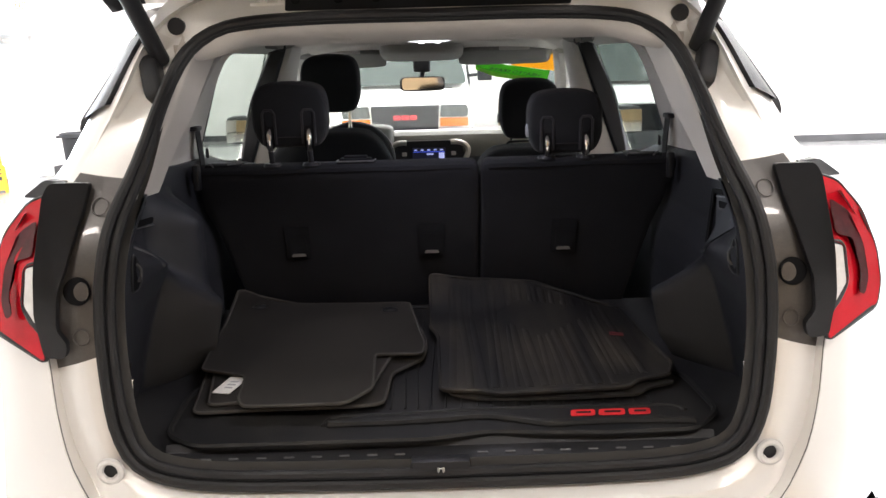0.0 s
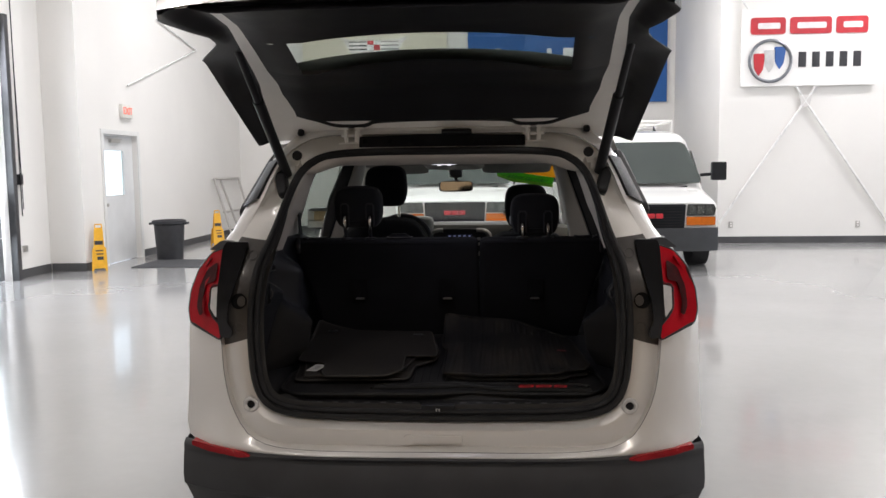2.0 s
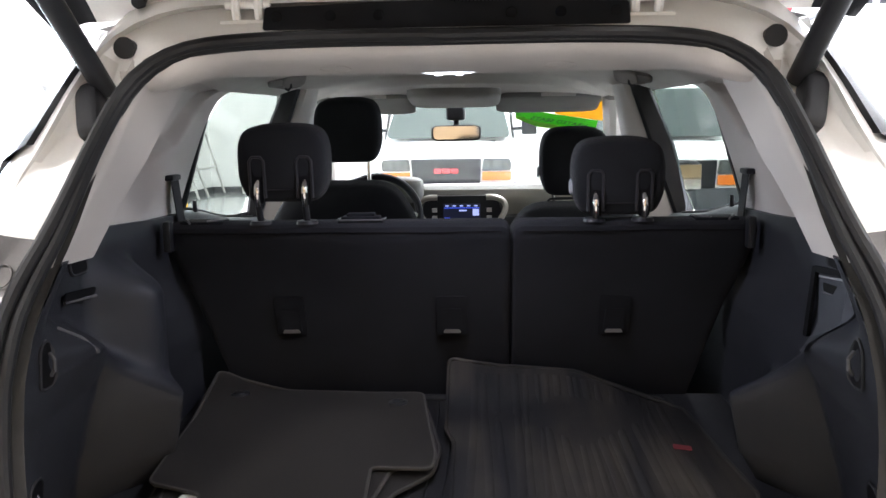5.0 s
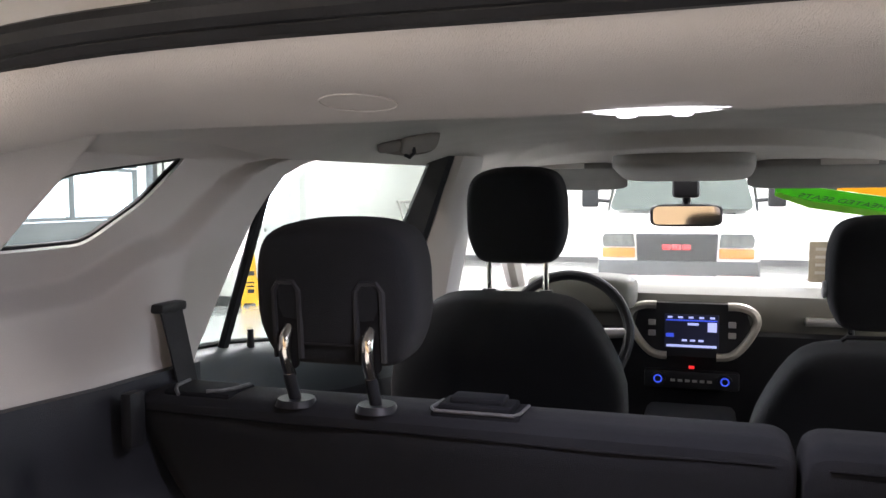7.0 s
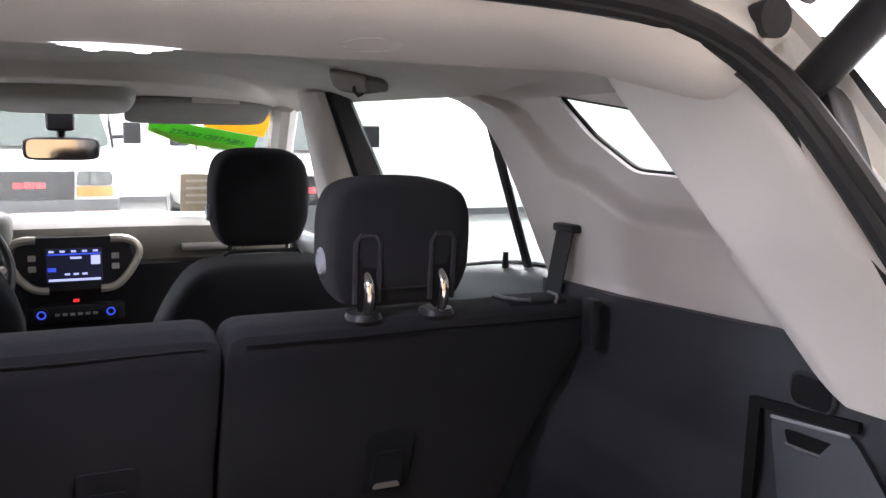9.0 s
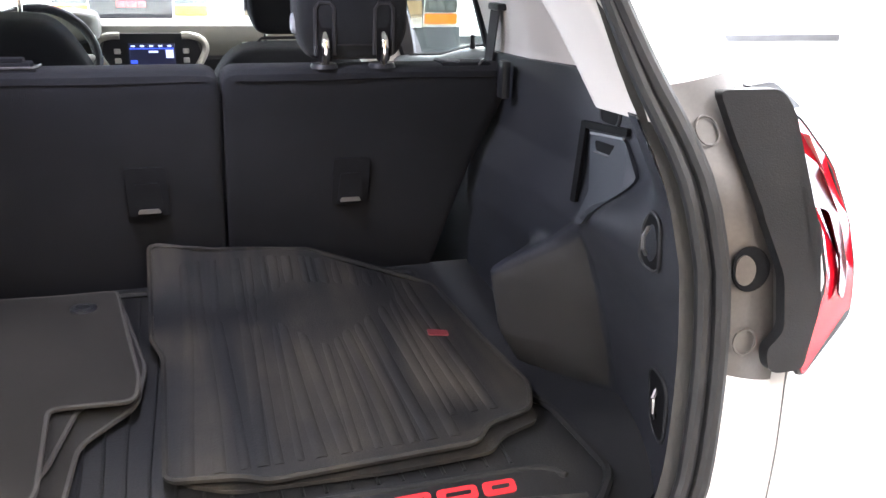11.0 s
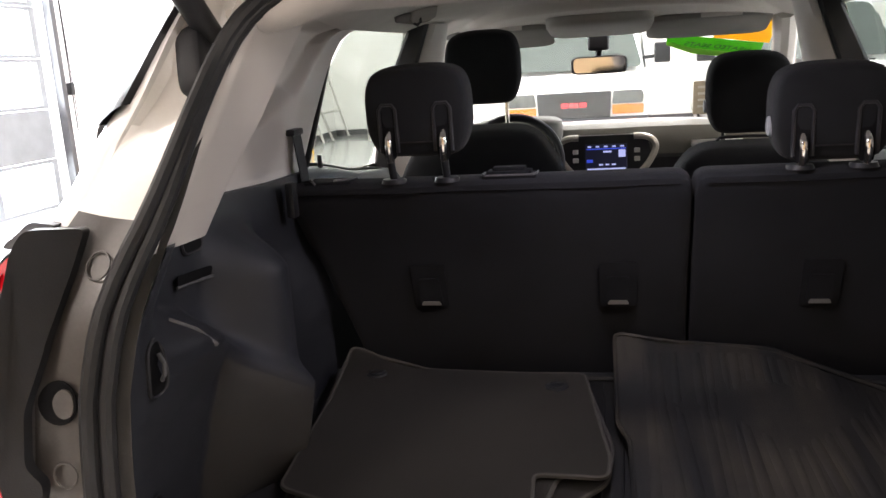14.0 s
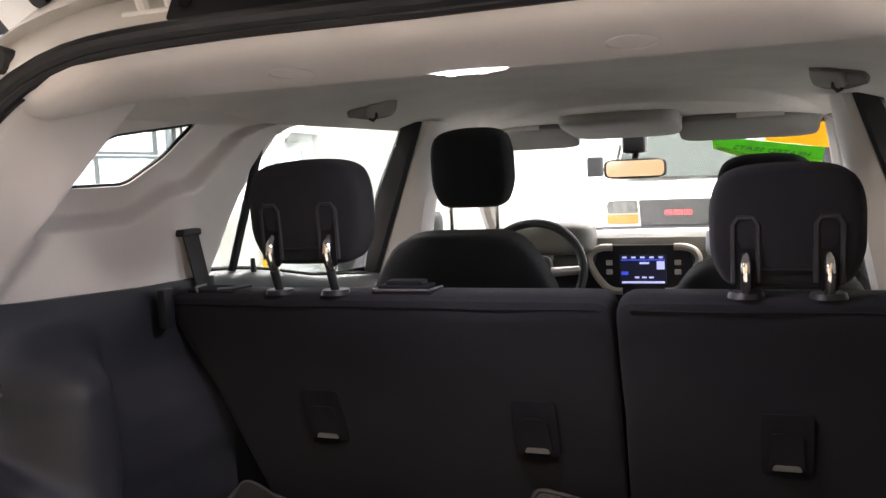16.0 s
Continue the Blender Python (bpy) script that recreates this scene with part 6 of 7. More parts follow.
seat_latch(-0.222, 0.108, sbl)
seat_latch(-0.600, 0.10, sbl, False)
seat_latch(0.600, 0.10, sbr, False)
for s in (-1, 1):
    bm = fresh()
    slab(bm, rounded([(0.955, 1.312), (1.000, 1.317), (1.040, 1.19), (0.996, 1.19)], 0.004), lambda u, v, w: (s * (0.676 + 0.02 * (1.32 - v) + w), u, v), 0.003)
    bl = part("seat_belt", bm, mat("belt_webbing", (0.014, 0.0145, 0.016), 0.85, 0, 0.1, 30, 0.5, 500), suv, "dark seat belt webbing")
    bm = fresh()
    box(bm, (s * 0.670, 0.950, 1.308), (s * 0.692, 1.006, 1.322), 0.005)
    part("belt_guide", bm, BLACK_PLASTIC, bl)

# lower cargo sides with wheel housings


CREASE_Y, ARCH_Y = 0.452, 0.600


def arch_top(y):
    """Upper edge of the wheel housing."""
    return lerp(y, [(0.20, 1.080), (0.36, 1.068), (0.42, 1.050), (0.60, 0.905), (0.75, 0.885), (1.06, 0.875)])


def arch_crease(z):
    return lerp(z, [(0.66, 0.728), (0.726, 0.722), (0.86, 0.687), (0.965, 0.655), (1.045, 0.612), (1.09, 0.612)])


def arch_face(z):
    return lerp(z, [(0.66, 0.622), (0.72, 0.606), (0.787, 0.566), (0.90, 0.543), (0.95, 0.550), (1.06, 0.60)])


def cargo_x(y, z, reach=0):
    upper = lerp(z, [(0.85, 0.652), (1.0, 0.662), (1.08, 0.686), (1.24, 0.690)])
    rim_x = lerp(z, [(0.66, 0.56), (0.70, 0.60), (0.74, 0.622), (0.82, 0.640), (0.93, 0.640), (1.09, 0.618), (1.27, 0.578)])
    high = rim_x + (upper - rim_x) * smooth_step(rear_y(z) + 0.02, rear_y(z) + 0.21, y)
    # the upper panel swells in over the housing and falls back beside the seat
    swell = smooth_step(0.49, 0.60, y) * smooth_step(0.74, 0.63, y) * smooth_step(1.21, 1.10, z)
    if reach:
        high += (reach - high) * swell
    # below the upper panel the wall draws outward to a crease, then the wheel housing comes in obliquely
    if y < CREASE_Y:
        t = max(0.0, (y - rear_y(z) - 0.014) / (CREASE_Y - rear_y(z) - 0.014))
        low = rim_x + (arch_crease(z) - rim_x) * (1 - (1 - t) ** 1.6)
    elif y < ARCH_Y:
        t = (y - CREASE_Y) / (ARCH_Y - CREASE_Y)
        low = arch_crease(z) + (arch_face(z) - arch_crease(z)) * (t + 0.25 * t * (1 - t))
    else:
        low = arch_face(z) + (0.664 - arch_face(z)) * smooth_step(ARCH_Y, ARCH_Y + 0.11, y)
    edge = arch_top(y)
    return low + (high - low) * smooth_step(edge - 0.008, edge + 0.055, z)


for s in (-1, 1):
    def wall_x(y, z):
        return cargo_x(y, z, 0.585 if s < 0 else 0)
    bm = fresh()
    fs = [0, 0.05, 0.1, 0.17] + steps(0.24, 1.0, 60)
    def side_pt(g, f):
        y1 = rear_y(0.66 + f * 0.57) + 0.014
        y = y1 + (1.06 - y1) * g
        z = 0.66 + f * (trim_top(y) - 0.66)
        return (s * wall_x(y, z), y, z)
    grid(bm, steps(0.0, 1.0, 110), fs, side_pt)
    ct = part("cargo_side_trim", bm, SIDE_TRIM, suv, "dark moulded cargo side trim with wheel housing", 50)
    # patch over the oblique housing face, the light on it put into the colour
    bm = fresh()
    def housing(g, f):
        y = CREASE_Y + (ARCH_Y + 0.004 - CREASE_Y) * g
        z = 0.716 + (arch_top(y) - 0.012 - 0.716) * f
        edge = min(g, 1 - g, f, 1 - f)
        return (s * (wall_x(y, z) + 0.001 - 0.004 * min(1, 10 * edge)), y, z)
    grid(bm, steps(0, 1, 34), steps(0, 1, 34), housing)
    part("lit_housing_face", bm, HOUSING_LIT, ct, "lighter patch painting the lit face of the wheel housing", 50)
    bm = fresh()
    grid(bm, steps(0.0, 1.0, 30), [0, 1], lambda g, k: (s * (wall_x(0.25 + g * 0.8, trim_top(0.25 + g * 0.8)) + 0.15 * k), 0.25 + g * 0.8, trim_top(0.25 + g * 0.8) + 0.002 * k))
    part("trim_ledge", bm, SIDE_TRIM, ct)
    # hooks on flat black plates that paint the shade of their recesses
    def on_side(out):
        return lambda u, v, w: (s * (wall_x(u, v) - out - w), u, v)
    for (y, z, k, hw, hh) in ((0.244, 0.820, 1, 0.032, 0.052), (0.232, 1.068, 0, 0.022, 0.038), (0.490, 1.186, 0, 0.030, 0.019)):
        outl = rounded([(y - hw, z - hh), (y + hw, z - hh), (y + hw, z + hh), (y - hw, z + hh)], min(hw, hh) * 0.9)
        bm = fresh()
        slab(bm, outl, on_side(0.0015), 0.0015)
        hk = part("hook_recess_shade", bm, SHADOW_BLACK, ct, "flat black plate painting the shade in a rounded hook recess")
        bm = fresh()
        tube(bm, [on_side(0.002)(u, v, 0) for u, v in outl], 0.003, 6, True)
        part("recess_rim", bm, DARK_TRIM, hk)
        if k < 2 and hh > 0.02:
            bm = fresh()
            xx = wall_x(y, z)
            tube(bm, [(s * (xx - 0.003), y + 0.004, z - hh * 0.45), (s * (xx - 0.013), y - 0.004, z - hh * 0.15), (s * (xx - 0.014), y - 0.003, z + hh * 0.25), (s * (xx - 0.003), y + 0.004, z + hh * 0.5)], 0.0042 if k else 0.003, 8)
            part("tie_hook", bm, CHROME if k else EDGE_GREY, hk, "bent metal tie-down hook" if k else "small grey hook")
    # flat black strip paints the shade inside a slot
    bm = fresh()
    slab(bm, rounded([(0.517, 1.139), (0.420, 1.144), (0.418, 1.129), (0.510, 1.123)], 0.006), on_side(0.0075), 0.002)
    sl = part("slot_shade", bm, SHADOW_BLACK, ct, "flat black strip painting the shade in a narrow slot")
    # grey line paints the light caught below the slot
    bm = fresh()
    tube(bm, [on_side(0.0085)(u, v, 0) for u, v in ((0.514, 1.1215), (0.465, 1.1235), (0.416, 1.127))], 0.0026, 6)
    part("slot_highlight", bm, EDGE_GREY, sl, "grey line painting the light on the slot's lower edge")
    if s > 0:
        bm = fresh()
        slab(bm, rounded([(0.540, 1.147), (0.432, 1.158), (0.375, 1.10), (0.395, 1.045), (0.432, 1.030), (0.512, 1.050), (0.530, 1.10)], 0.015), on_side(0.001), 0.006)
        pp = part("pocket_panel", bm, PANEL_BLUE, ct, "blue grey cover panel")
        # pale line paints the light along the panel's upper edge
        bm = fresh()
        tube(bm, [on_side(0.007)(u, v, 0) for u, v in ((0.538, 1.146), (0.485, 1.1515), (0.434, 1.157))], 0.0022, 6)
        part("panel_highlight", bm, BUTTON_GREY, pp, "pale line painting the light on the panel's upper edge")
        # black patch paints the shade inside a notch
        bm = fresh()
        slab(bm, rounded([(0.514, 1.105), (0.482, 1.107), (0.480, 1.095), (0.512, 1.093)], 0.004), on_side(0.0075), 0.002)
        part("notch_shade", bm, SHADOW_BLACK, pp, "flat black patch painting the shade in a panel notch")
        # black strips paint the shade in the grooves round the panel
        bm = fresh()
        slab(bm, rounded([(0.556, 1.160), (0.573, 1.160), (0.560, 1.030), (0.543, 1.030)], 0.004), on_side(0.001), 0.007)
        part("groove_shade", bm, SHADOW_BLACK, ct, "black strip painting the shade in the groove beside the panel")
        bm = fresh()
        slab(bm, rounded([(0.425, 1.174), (0.573, 1.160), (0.573, 1.149), (0.425, 1.162)], 0.003), on_side(0.001), 0.007)
        part("groove_shade", bm, SHADOW_BLACK, ct, "black strip painting the shade in the groove above the panel")
    else:
        bm = fresh()
        tube(bm, [on_side(0.001)(u, v, 0) for u, v in ((0.345, 1.10), (0.368, 1.078), (0.392, 1.046))], 0.004, 6)
        part("trim_crease", bm, EDGE_GREY, ct, "grey line along a crease in the trim")
    bm = fresh()
    box(bm, (s * 0.650, 0.855, 1.15), (s * 0.668, 0.885, 1.222), 0.006)
    part("cover_bracket", bm, BLACK_PLASTIC, ct)

# cargo floor and sill
bm = fresh()
grid(bm, [0.095, 0.105, 0.12, 0.14, 0.17, 0.25, 0.6, 1.06], steps(-1, 1, 25), lambda y, f: (f * (0.575 if y < 0.13 else 0.62 if y < 0.2 else 0.735), y + 0.012, lerp(y, [(0.095, 0.662), (0.105, 0.682), (0.12, 0.688), (0.14, 0.688), (0.17, 0.708), (0.25, 0.712), (1.06, 0.745)])))
part("cargo_floor", bm, CARPET, suv, "dark cargo floor")
bm = fresh()
grid(bm, steps(-0.57, 0.57, 25), list(range(5)), lambda x, k: (x, (0.112, 0.118, 0.135, 0.160, 0.172)[int(k)], (0.664, 0.690, 0.696, 0.700, 0.714)[int(k)]))
sp = part("sill_plate", bm, DARK_TRIM, suv, "dark ribbed sill plate")
for i in range(18):
    if 8 <= i <= 9:
        continue
    bm = fresh()
    box(bm, (-0.49 + i * 0.0565, 0.131, 0.694), (-0.468 + i * 0.0565, 0.137, 0.6985), 0.002, 1)
    part("sill_rib", bm, EDGE_GREY, sp)
bm = fresh()
box(bm, (-0.06, 0.088, 0.652), (0.06, 0.125, 0.700), 0.008)
lk = part("latch_cover", bm, BLACK_PLASTIC, suv, "black tailgate latch cover")
bm = fresh()
tube(bm, [(-0.005, 0.088, 0.672), (-0.005, 0.083, 0.688), (0.005, 0.083, 0.688), (0.005, 0.088, 0.672)], 0.0028, 8)
part("striker", bm, STEEL, lk, "chrome latch striker")
# underbody closes the cabin
bm = fresh()
box(bm, (-0.78, 0.22, 0.235), (0.78, 4.4, 0.34))
part("underbody", bm, BLACK_PLASTIC, suv)

# ---- tailgate ----
GATE = [(0.575, 1.630), (0.545, 1.658), (0.50, 1.698), (0.42, 1.765), (0.33, 1.830), (0.22, 1.868), (0.10, 1.893), (-0.02, 1.918), (-0.15, 1.945), (-0.22, 1.955), (-0.35, 1.962), (-0.50, 1.965), (-0.60, 1.955), (-0.66, 1.925)]
HALF = [(0.575, 0.735), (0.545, 0.738), (0.50, 0.742), (0.40, 0.750), (0.07, 0.776), (-0.07, 0.676), (-0.22, 0.650), (-0.35, 0.665), (-0.55, 0.672), (-0.66, 0.63)]
gz = [(y, z) for y, z in GATE][::-1]


def gate_point(y, f, lift=0.0):
    w = lerp(y, HALF[::-1])
    e = abs(f)
    return (f * w, y, lerp(y, gz) - 0.015 * e**4 * smooth_step(0.45, 0.1, y) + lift * (1 - 0.8 * e**8) * smooth_step(-0.70, -0.50, y))


gys = sorted({y for y, _ in GATE} | set(steps(-0.66, 0.575, 28)), reverse=True)
gfs = steps(-1, 1, 41)
def glass_low(f):
    return 0.085 + 0.13 * min(1, abs(f) / 0.70) ** 2


def glass_up(f):
    return -0.15 + 0.06 * min(1, abs(f) / 0.70) ** 2


GF = 0.70


def gate_sheet(bm, reach, lift, front, drop=None):
    """One skin of the gate with the window left open. reach: its half width as a share of the gate's, by y."""
    def at(y, f):
        p = gate_point(y, f * reach(y), lift(y))
        return p if drop is None else (p[0], p[1], p[2] - drop(abs(f)))
    fs = steps(-1, 1, 41)
    # the shares are of the sheet, not of the gate, from here on
    grid(bm, steps(0, 1, 14), fs, lambda k, f: at(front + (glass_low(f) - front) * k, f))
    grid(bm, steps(0, 1, 14), fs, lambda k, f: at(glass_up(f) + (-0.66 - glass_up(f)) * k, f))
    for sd in (-1, 1):
        grid(bm, steps(0, 1, 8), steps(GF * 1.12, 1, 6), lambda k, f: at(glass_low(1) + (glass_up(1) - glass_low(1)) * k, sd * f))
    bmesh.ops.remove_doubles(bm, verts=bm.verts[:], dist=5e-4)


def gate_depth(y):
    """Thickness of the gate between its inner and outer skins."""
    return 0.014 + 0.07 * smooth_step(-0.20, -0.36, y)


def half_w(y):
    return lerp(y, HALF[::-1])


def strip_in(y):
    return lerp(y, [(-0.66, 0.555), (-0.22, 0.560), (0.0, 0.575), (0.22, 0.592), (0.375, 0.580), (0.46, 0.552)])


def strip_out(y):
    return min(lerp(y, [(-0.66, 0.585), (-0.22, 0.593), (0.0, 0.620), (0.22, 0.646), (0.40, 0.662), (0.555, 0.655)]), half_w(y) - 0.008)


bm = fresh()
gate_sheet(bm, lambda y: 1.0, gate_depth, 0.575)
gate = part("tailgate", bm, PAINT, suv, "raised white tailgate")
bm = fresh()
for sd in (-1, 1):
    grid(bm, gys, steps(0, 1, 5), lambda y, k: gate_point(y, sd * (strip_in(y) + (strip_out(y) - strip_in(y)) * k) / half_w(y)))
grid(bm, steps(0.575, 0.455, 8), steps(-1, 1, 41), lambda y, f: gate_point(y, f * strip_in(y) / half_w(y)))
bmesh.ops.remove_doubles(bm, verts=bm.verts[:], dist=5e-4)
part("gate_frame", bm, INNER_PAINT, gate, "white painted inner gate frame")
for sd in (-1, 1):
    bm = fresh()
    def edge_pt(y, k):
        """The side fin hangs below the gate's profile, with a straight lower line."""
        x, y, z = gate_point(y, sd * (strip_out(y) + (half_w(y) - strip_out(y)) * k) / half_w(y))
        line = lerp(y, [(-0.66, 1.90), (-0.07, 1.915), (0.07, 1.893), (0.575, 1.612)])
        return (x, y, z + min(0, line - z) * smooth_step(0.15, 1.0, k))
    grid(bm, gys, steps(0, 1, 9), edge_pt)
    row = [(edge_pt(y, 1), gate_point(y, sd, gate_depth(y))) for y in gys]
    vs = [(bm.verts.new(a), bm.verts.new(b)) for a, b in row]
    for (a, b), (c, d) in zip(vs, vs[1:]):
        bm.faces.new((a, b, d, c))
    part("gate_edge", bm, BLACK_PLASTIC, gate, "black gate edge trim")
bm = fresh()
gate_sheet(bm, lambda y: (strip_in(y) + 0.004) / half_w(y), lambda y: 0.0, 0.475, lambda f: 0.02 * min(1, (1.0 - f) * 8))
part("gate_trim", bm, BLACK_PLASTIC, gate, "black inner gate trim panel")
bm = fresh()
grid(bm, [y for y in steps(0.235, -0.165, 12)], steps(-0.80, 0.80, 15), lambda y, f: gate_point(y, f, 0.006))
p = part("gate_glass", thicken(bm, 0.004), glass("rear_glass", (0.80, 0.84, 0.82), 0.1), gate, "rear window glass")
p.visible_shadow = False
for s in (-1, 1):
    # hinges
    bm = fresh()
    hx = s * 0.350
    box(bm, (hx - 0.048, 0.496, 1.611), (hx + 0.048, 0.520, 1.619), 0.003)
    rod(bm, (hx - 0.040, 0.508, 1.646), (hx + 0.040, 0.508, 1.646), 0.0075, None, 14)
    for k in (-1, 1):
        tube(bm, [(hx + k * 0.020, 0.510, 1.617), (hx + k * 0.021, 0.500, 1.640), (hx + k * 0.020, 0.503, 1.656), (hx + k * 0.024, 0.520, 1.670), (hx + k * 0.040, 0.535, 1.680)], 0.0085, 8)
        box(bm, (hx + k * 0.030 - 0.018, 0.500, 1.668), (hx + k * 0.030 + 0.018, 0.53, 1.676), 0.003)
    part("hinge", bm, INNER_PAINT, gate, "white painted gate hinge")
    bm = fresh()
    rod(bm, (s * 0.554, 0.525, 1.655), (s * 0.554, 0.55, 1.680), 0.013, None, 16)
    part("gate_plug", bm, BLACK_PLASTIC, gate)
    # lift strut
    bm = fresh()
    lo, hi = Vector((s * 0.594, 0.456, 1.498)), Vector((s * 0.640, 0.02, 1.912))
    rod(bm, lo, lo.lerp(hi, 0.62), 0.019, None, 14)
    stt = part("lift_strut", bm, BLACK_PLASTIC, suv, "black powered lift strut")
    bm = fresh()
    rod(bm, lo.lerp(hi, 0.6), hi, 0.013, None, 12)
    part("strut_rod", bm, BLACK_PLASTIC, stt)
    bm = fresh()
    cushion(bm, (0.042, 0.045, 0.115), 0.4, 6, pose(s * 0.604, rear_y(1.458) + 0.034, 1.458, -34, s * 18, 0))
    part("strut_mount", bm, BLACK_PLASTIC, stt)
    bm = fresh()
    rod(bm, (s * 0.552, rear_y(1.565) - 0.012, 1.570), (s * 0.552, rear_y(1.565) + 0.014, 1.570), 0.019, 0.016, 16)
    part("gate_bumper", bm, RUBBER, suv, "round black rubber gate stop")
bm = fresh()
slab(bm, rounded([(-0.318, 1.598), (0.318, 1.598), (0.318, 1.640), (0.20, 1.643), (0.06, 1.648), (-0.06, 1.648), (-0.20, 1.643), (-0.318, 1.640)], 0.006), lambda u, v, w: (u, 0.478 + (v - 1.6) * 0.55 + w, v), 0.04)
hc = part("harness_cover", bm, BLACK_PLASTIC, gate, "black wiring cover between the hinges")
for k in (-1, 1):
    for u in (0.295, 0.20, 0.115):
        bm = fresh()
        rod(bm, (k * u, 0.474 + 0.02 * 0.55, 1.621), (k * u, 0.486, 1.621), 0.009, 0.010, 14)
        part("cover_clip", bm, SHADOW_BLACK, hc)
bm = fresh()
for i in range(15):
    u = 0.012 + i * 0.0065
    rod(bm, (u, 0.492, 1.655), (u + 0.0038, 0.492, 1.655), 0.0125, None, 14)
rod(bm, (0.0, 0.492, 1.655), (0.115, 0.492, 1.655), 0.0095, None, 12)
part("wiring_conduit", bm, BLACK_PLASTIC, hc, "black corrugated wiring conduit")
bm = fresh()
tube(bm, resample([(-0.53, 0.470, 1.722), (-0.46, 0.498, 1.699), (-0.40, 0.512, 1.684), (-0.30, 0.508, 1.682), (-0.24, 0.494, 1.697), (0.0, 0.484, 1.702), (0.24, 0.494, 1.697), (0.30, 0.508, 1.682), (0.40, 0.512, 1.684), (0.46, 0.498, 1.699), (0.53, 0.470, 1.722)], 60), 0.007, 8)
part("gate_seal_line", bm, RUBBER, gate, "black sealing line across the gate panel")
bm = fresh()
slab(bm, rounded([(-0.17, -0.63), (0.17, -0.63), (0.15, -0.57), (-0.15, -0.57)], 0.02), lambda u, v, w: (u, v, 1.950 - w), 0.006)
part("gate_latch", bm, DARK_TRIM, gate, "gate latch recess")

# ---- loose things on the cargo floor ----


def floor_z(y):
    return lerp(y, [(0.17, 0.7105), (0.25, 0.7145), (1.06, 0.7475)])


ln = thing("cargo_liner", "black rubber cargo liner with raised ribs and a red mark", "cargo liner")
bm = fresh()
outline = rounded([(-0.50, 0.142), (-0.02, 0.144), (0.05, 0.160), (0.105, 0.174), (0.19, 0.162), (0.33, 0.152), (0.53, 0.156), (0.60, 0.24), (0.585, 0.42), (0.515, 0.52), (0.515, 1.0), (-0.515, 1.0), (-0.515, 0.52), (-0.585, 0.40), (-0.575, 0.20)], 0.03)
slab(bm, outline, lambda u, v, w: (u, v, floor_z(v) + 0.002 + w), 0.006)
part("mat_sheet", bm, LINER_RUBBER, ln)
bm = fresh()
tube(bm, [(u, v, floor_z(v) + 0.012) for u, v in outline], 0.007, 6, True)
part("raised_lip", bm, LINER_RUBBER, ln, "raised rubber lip")
bm = fresh()
STEP = resample([(-0.240, 0.226), (-0.20, 0.228), (-0.105, 0.229), (0.011, 0.237), (0.074, 0.246), (0.128, 0.239), (0.20, 0.212), (0.235, 0.201), (0.346, 0.206), (0.45, 0.205), (0.54, 0.196)], 44)
tube(bm, [(u, v, floor_z(v) + 0.011) for u, v in STEP], 0.010, 8)
UP = resample([(-0.250, 0.222), (-0.228, 0.264), (-0.108, 0.268), (0.052, 0.281), (0.212, 0.281), (0.366, 0.278), (0.50, 0.276), (0.535, 0.25)], 44)
tube(bm, [(u, v, floor_z(v) + 0.009) for u, v in UP], 0.006, 8)
part("step_ridge", bm, LINER_RUBBER, ln, "curved raised ridge")
bm = fresh()
half_up = [(u, v) for u, v in UP if -0.225 < u < 0.53]
slab(bm, [(u, v - 0.004) for u, v in half_up] + [(u, v + 0.006) for u, v in STEP[::-1] if -0.225 < u < 0.53], lambda u, v, w: (u, v, floor_z(v) + 0.0075 + w), 0.0035)
part("raised_band", bm, LINER_RUBBER, ln, "flat raised rubber band")
for i, x in enumerate(steps(-0.47, 0.47, 30)):
    bm = fresh()
    tube(bm, [(x + 0.004 * math.sin(9 * y + i), y, floor_z(y) + 0.0075) for y in steps(0.298, 0.98, 8)], 0.0032, 5)
    part("rib", bm, LINER_RUBBER, ln)
for a, b in ((0.282, 0.335), (0.343, 0.400), (0.408, 0.455)):
    bm = fresh()
    slab(bm, rounded([(a, 0.233), (b, 0.233), (b + 0.004, 0.261), (a + 0.004, 0.261)], 0.008), lambda u, v, w: (u, v, floor_z(v) + 0.0105 + w), 0.002)
    rmk = part("red_mark", bm, RED, ln, "raised red mark")
    bm = fresh()
    slab(bm, rounded([(a + 0.013, 0.243), (b - 0.008, 0.243), (b - 0.006, 0.251), (a + 0.015, 0.251)], 0.003), lambda u, v, w: (u, v, floor_z(v) + 0.0126 + w), 0.0006)
    part("mark_inset", bm, LINER_RUBBER, rmk)


def soft_mat(name, outline, z_at, thick, material, label, category, group, edge=True):
    t = thing(name, label, category, group)
    bm = fresh()
    top = [bm.verts.new((u, v, z_at(u, v) + thick)) for u, v in outline]
    es = [bm.edges.new((top[i], top[(i + 1) % len(top)])) for i in range(len(top))]
    bmesh.ops.triangle_fill(bm, edges=es, use_beauty=True)
    bmesh.ops.subdivide_edges(bm, edges=[e for e in bm.edges if e.calc_length() > 0.06], cuts=3)
    bmesh.ops.triangulate(bm, faces=bm.faces[:])
    for v in bm.verts:
        v.co.z = z_at(v.co.x, v.co.y) + thick
    thicken(bm, thick)
    part("mat_sheet", bm, material, t)
    if edge:
        bm = fresh()
        tube(bm, [(u, v, z_at(u, v) + thick * 0.55) for u, v in outline], max(0.0042, thick * 0.62), 6, True)
        part("bound_edge", bm, MAT_EDGE, t, "stitched bound edge")
    return t


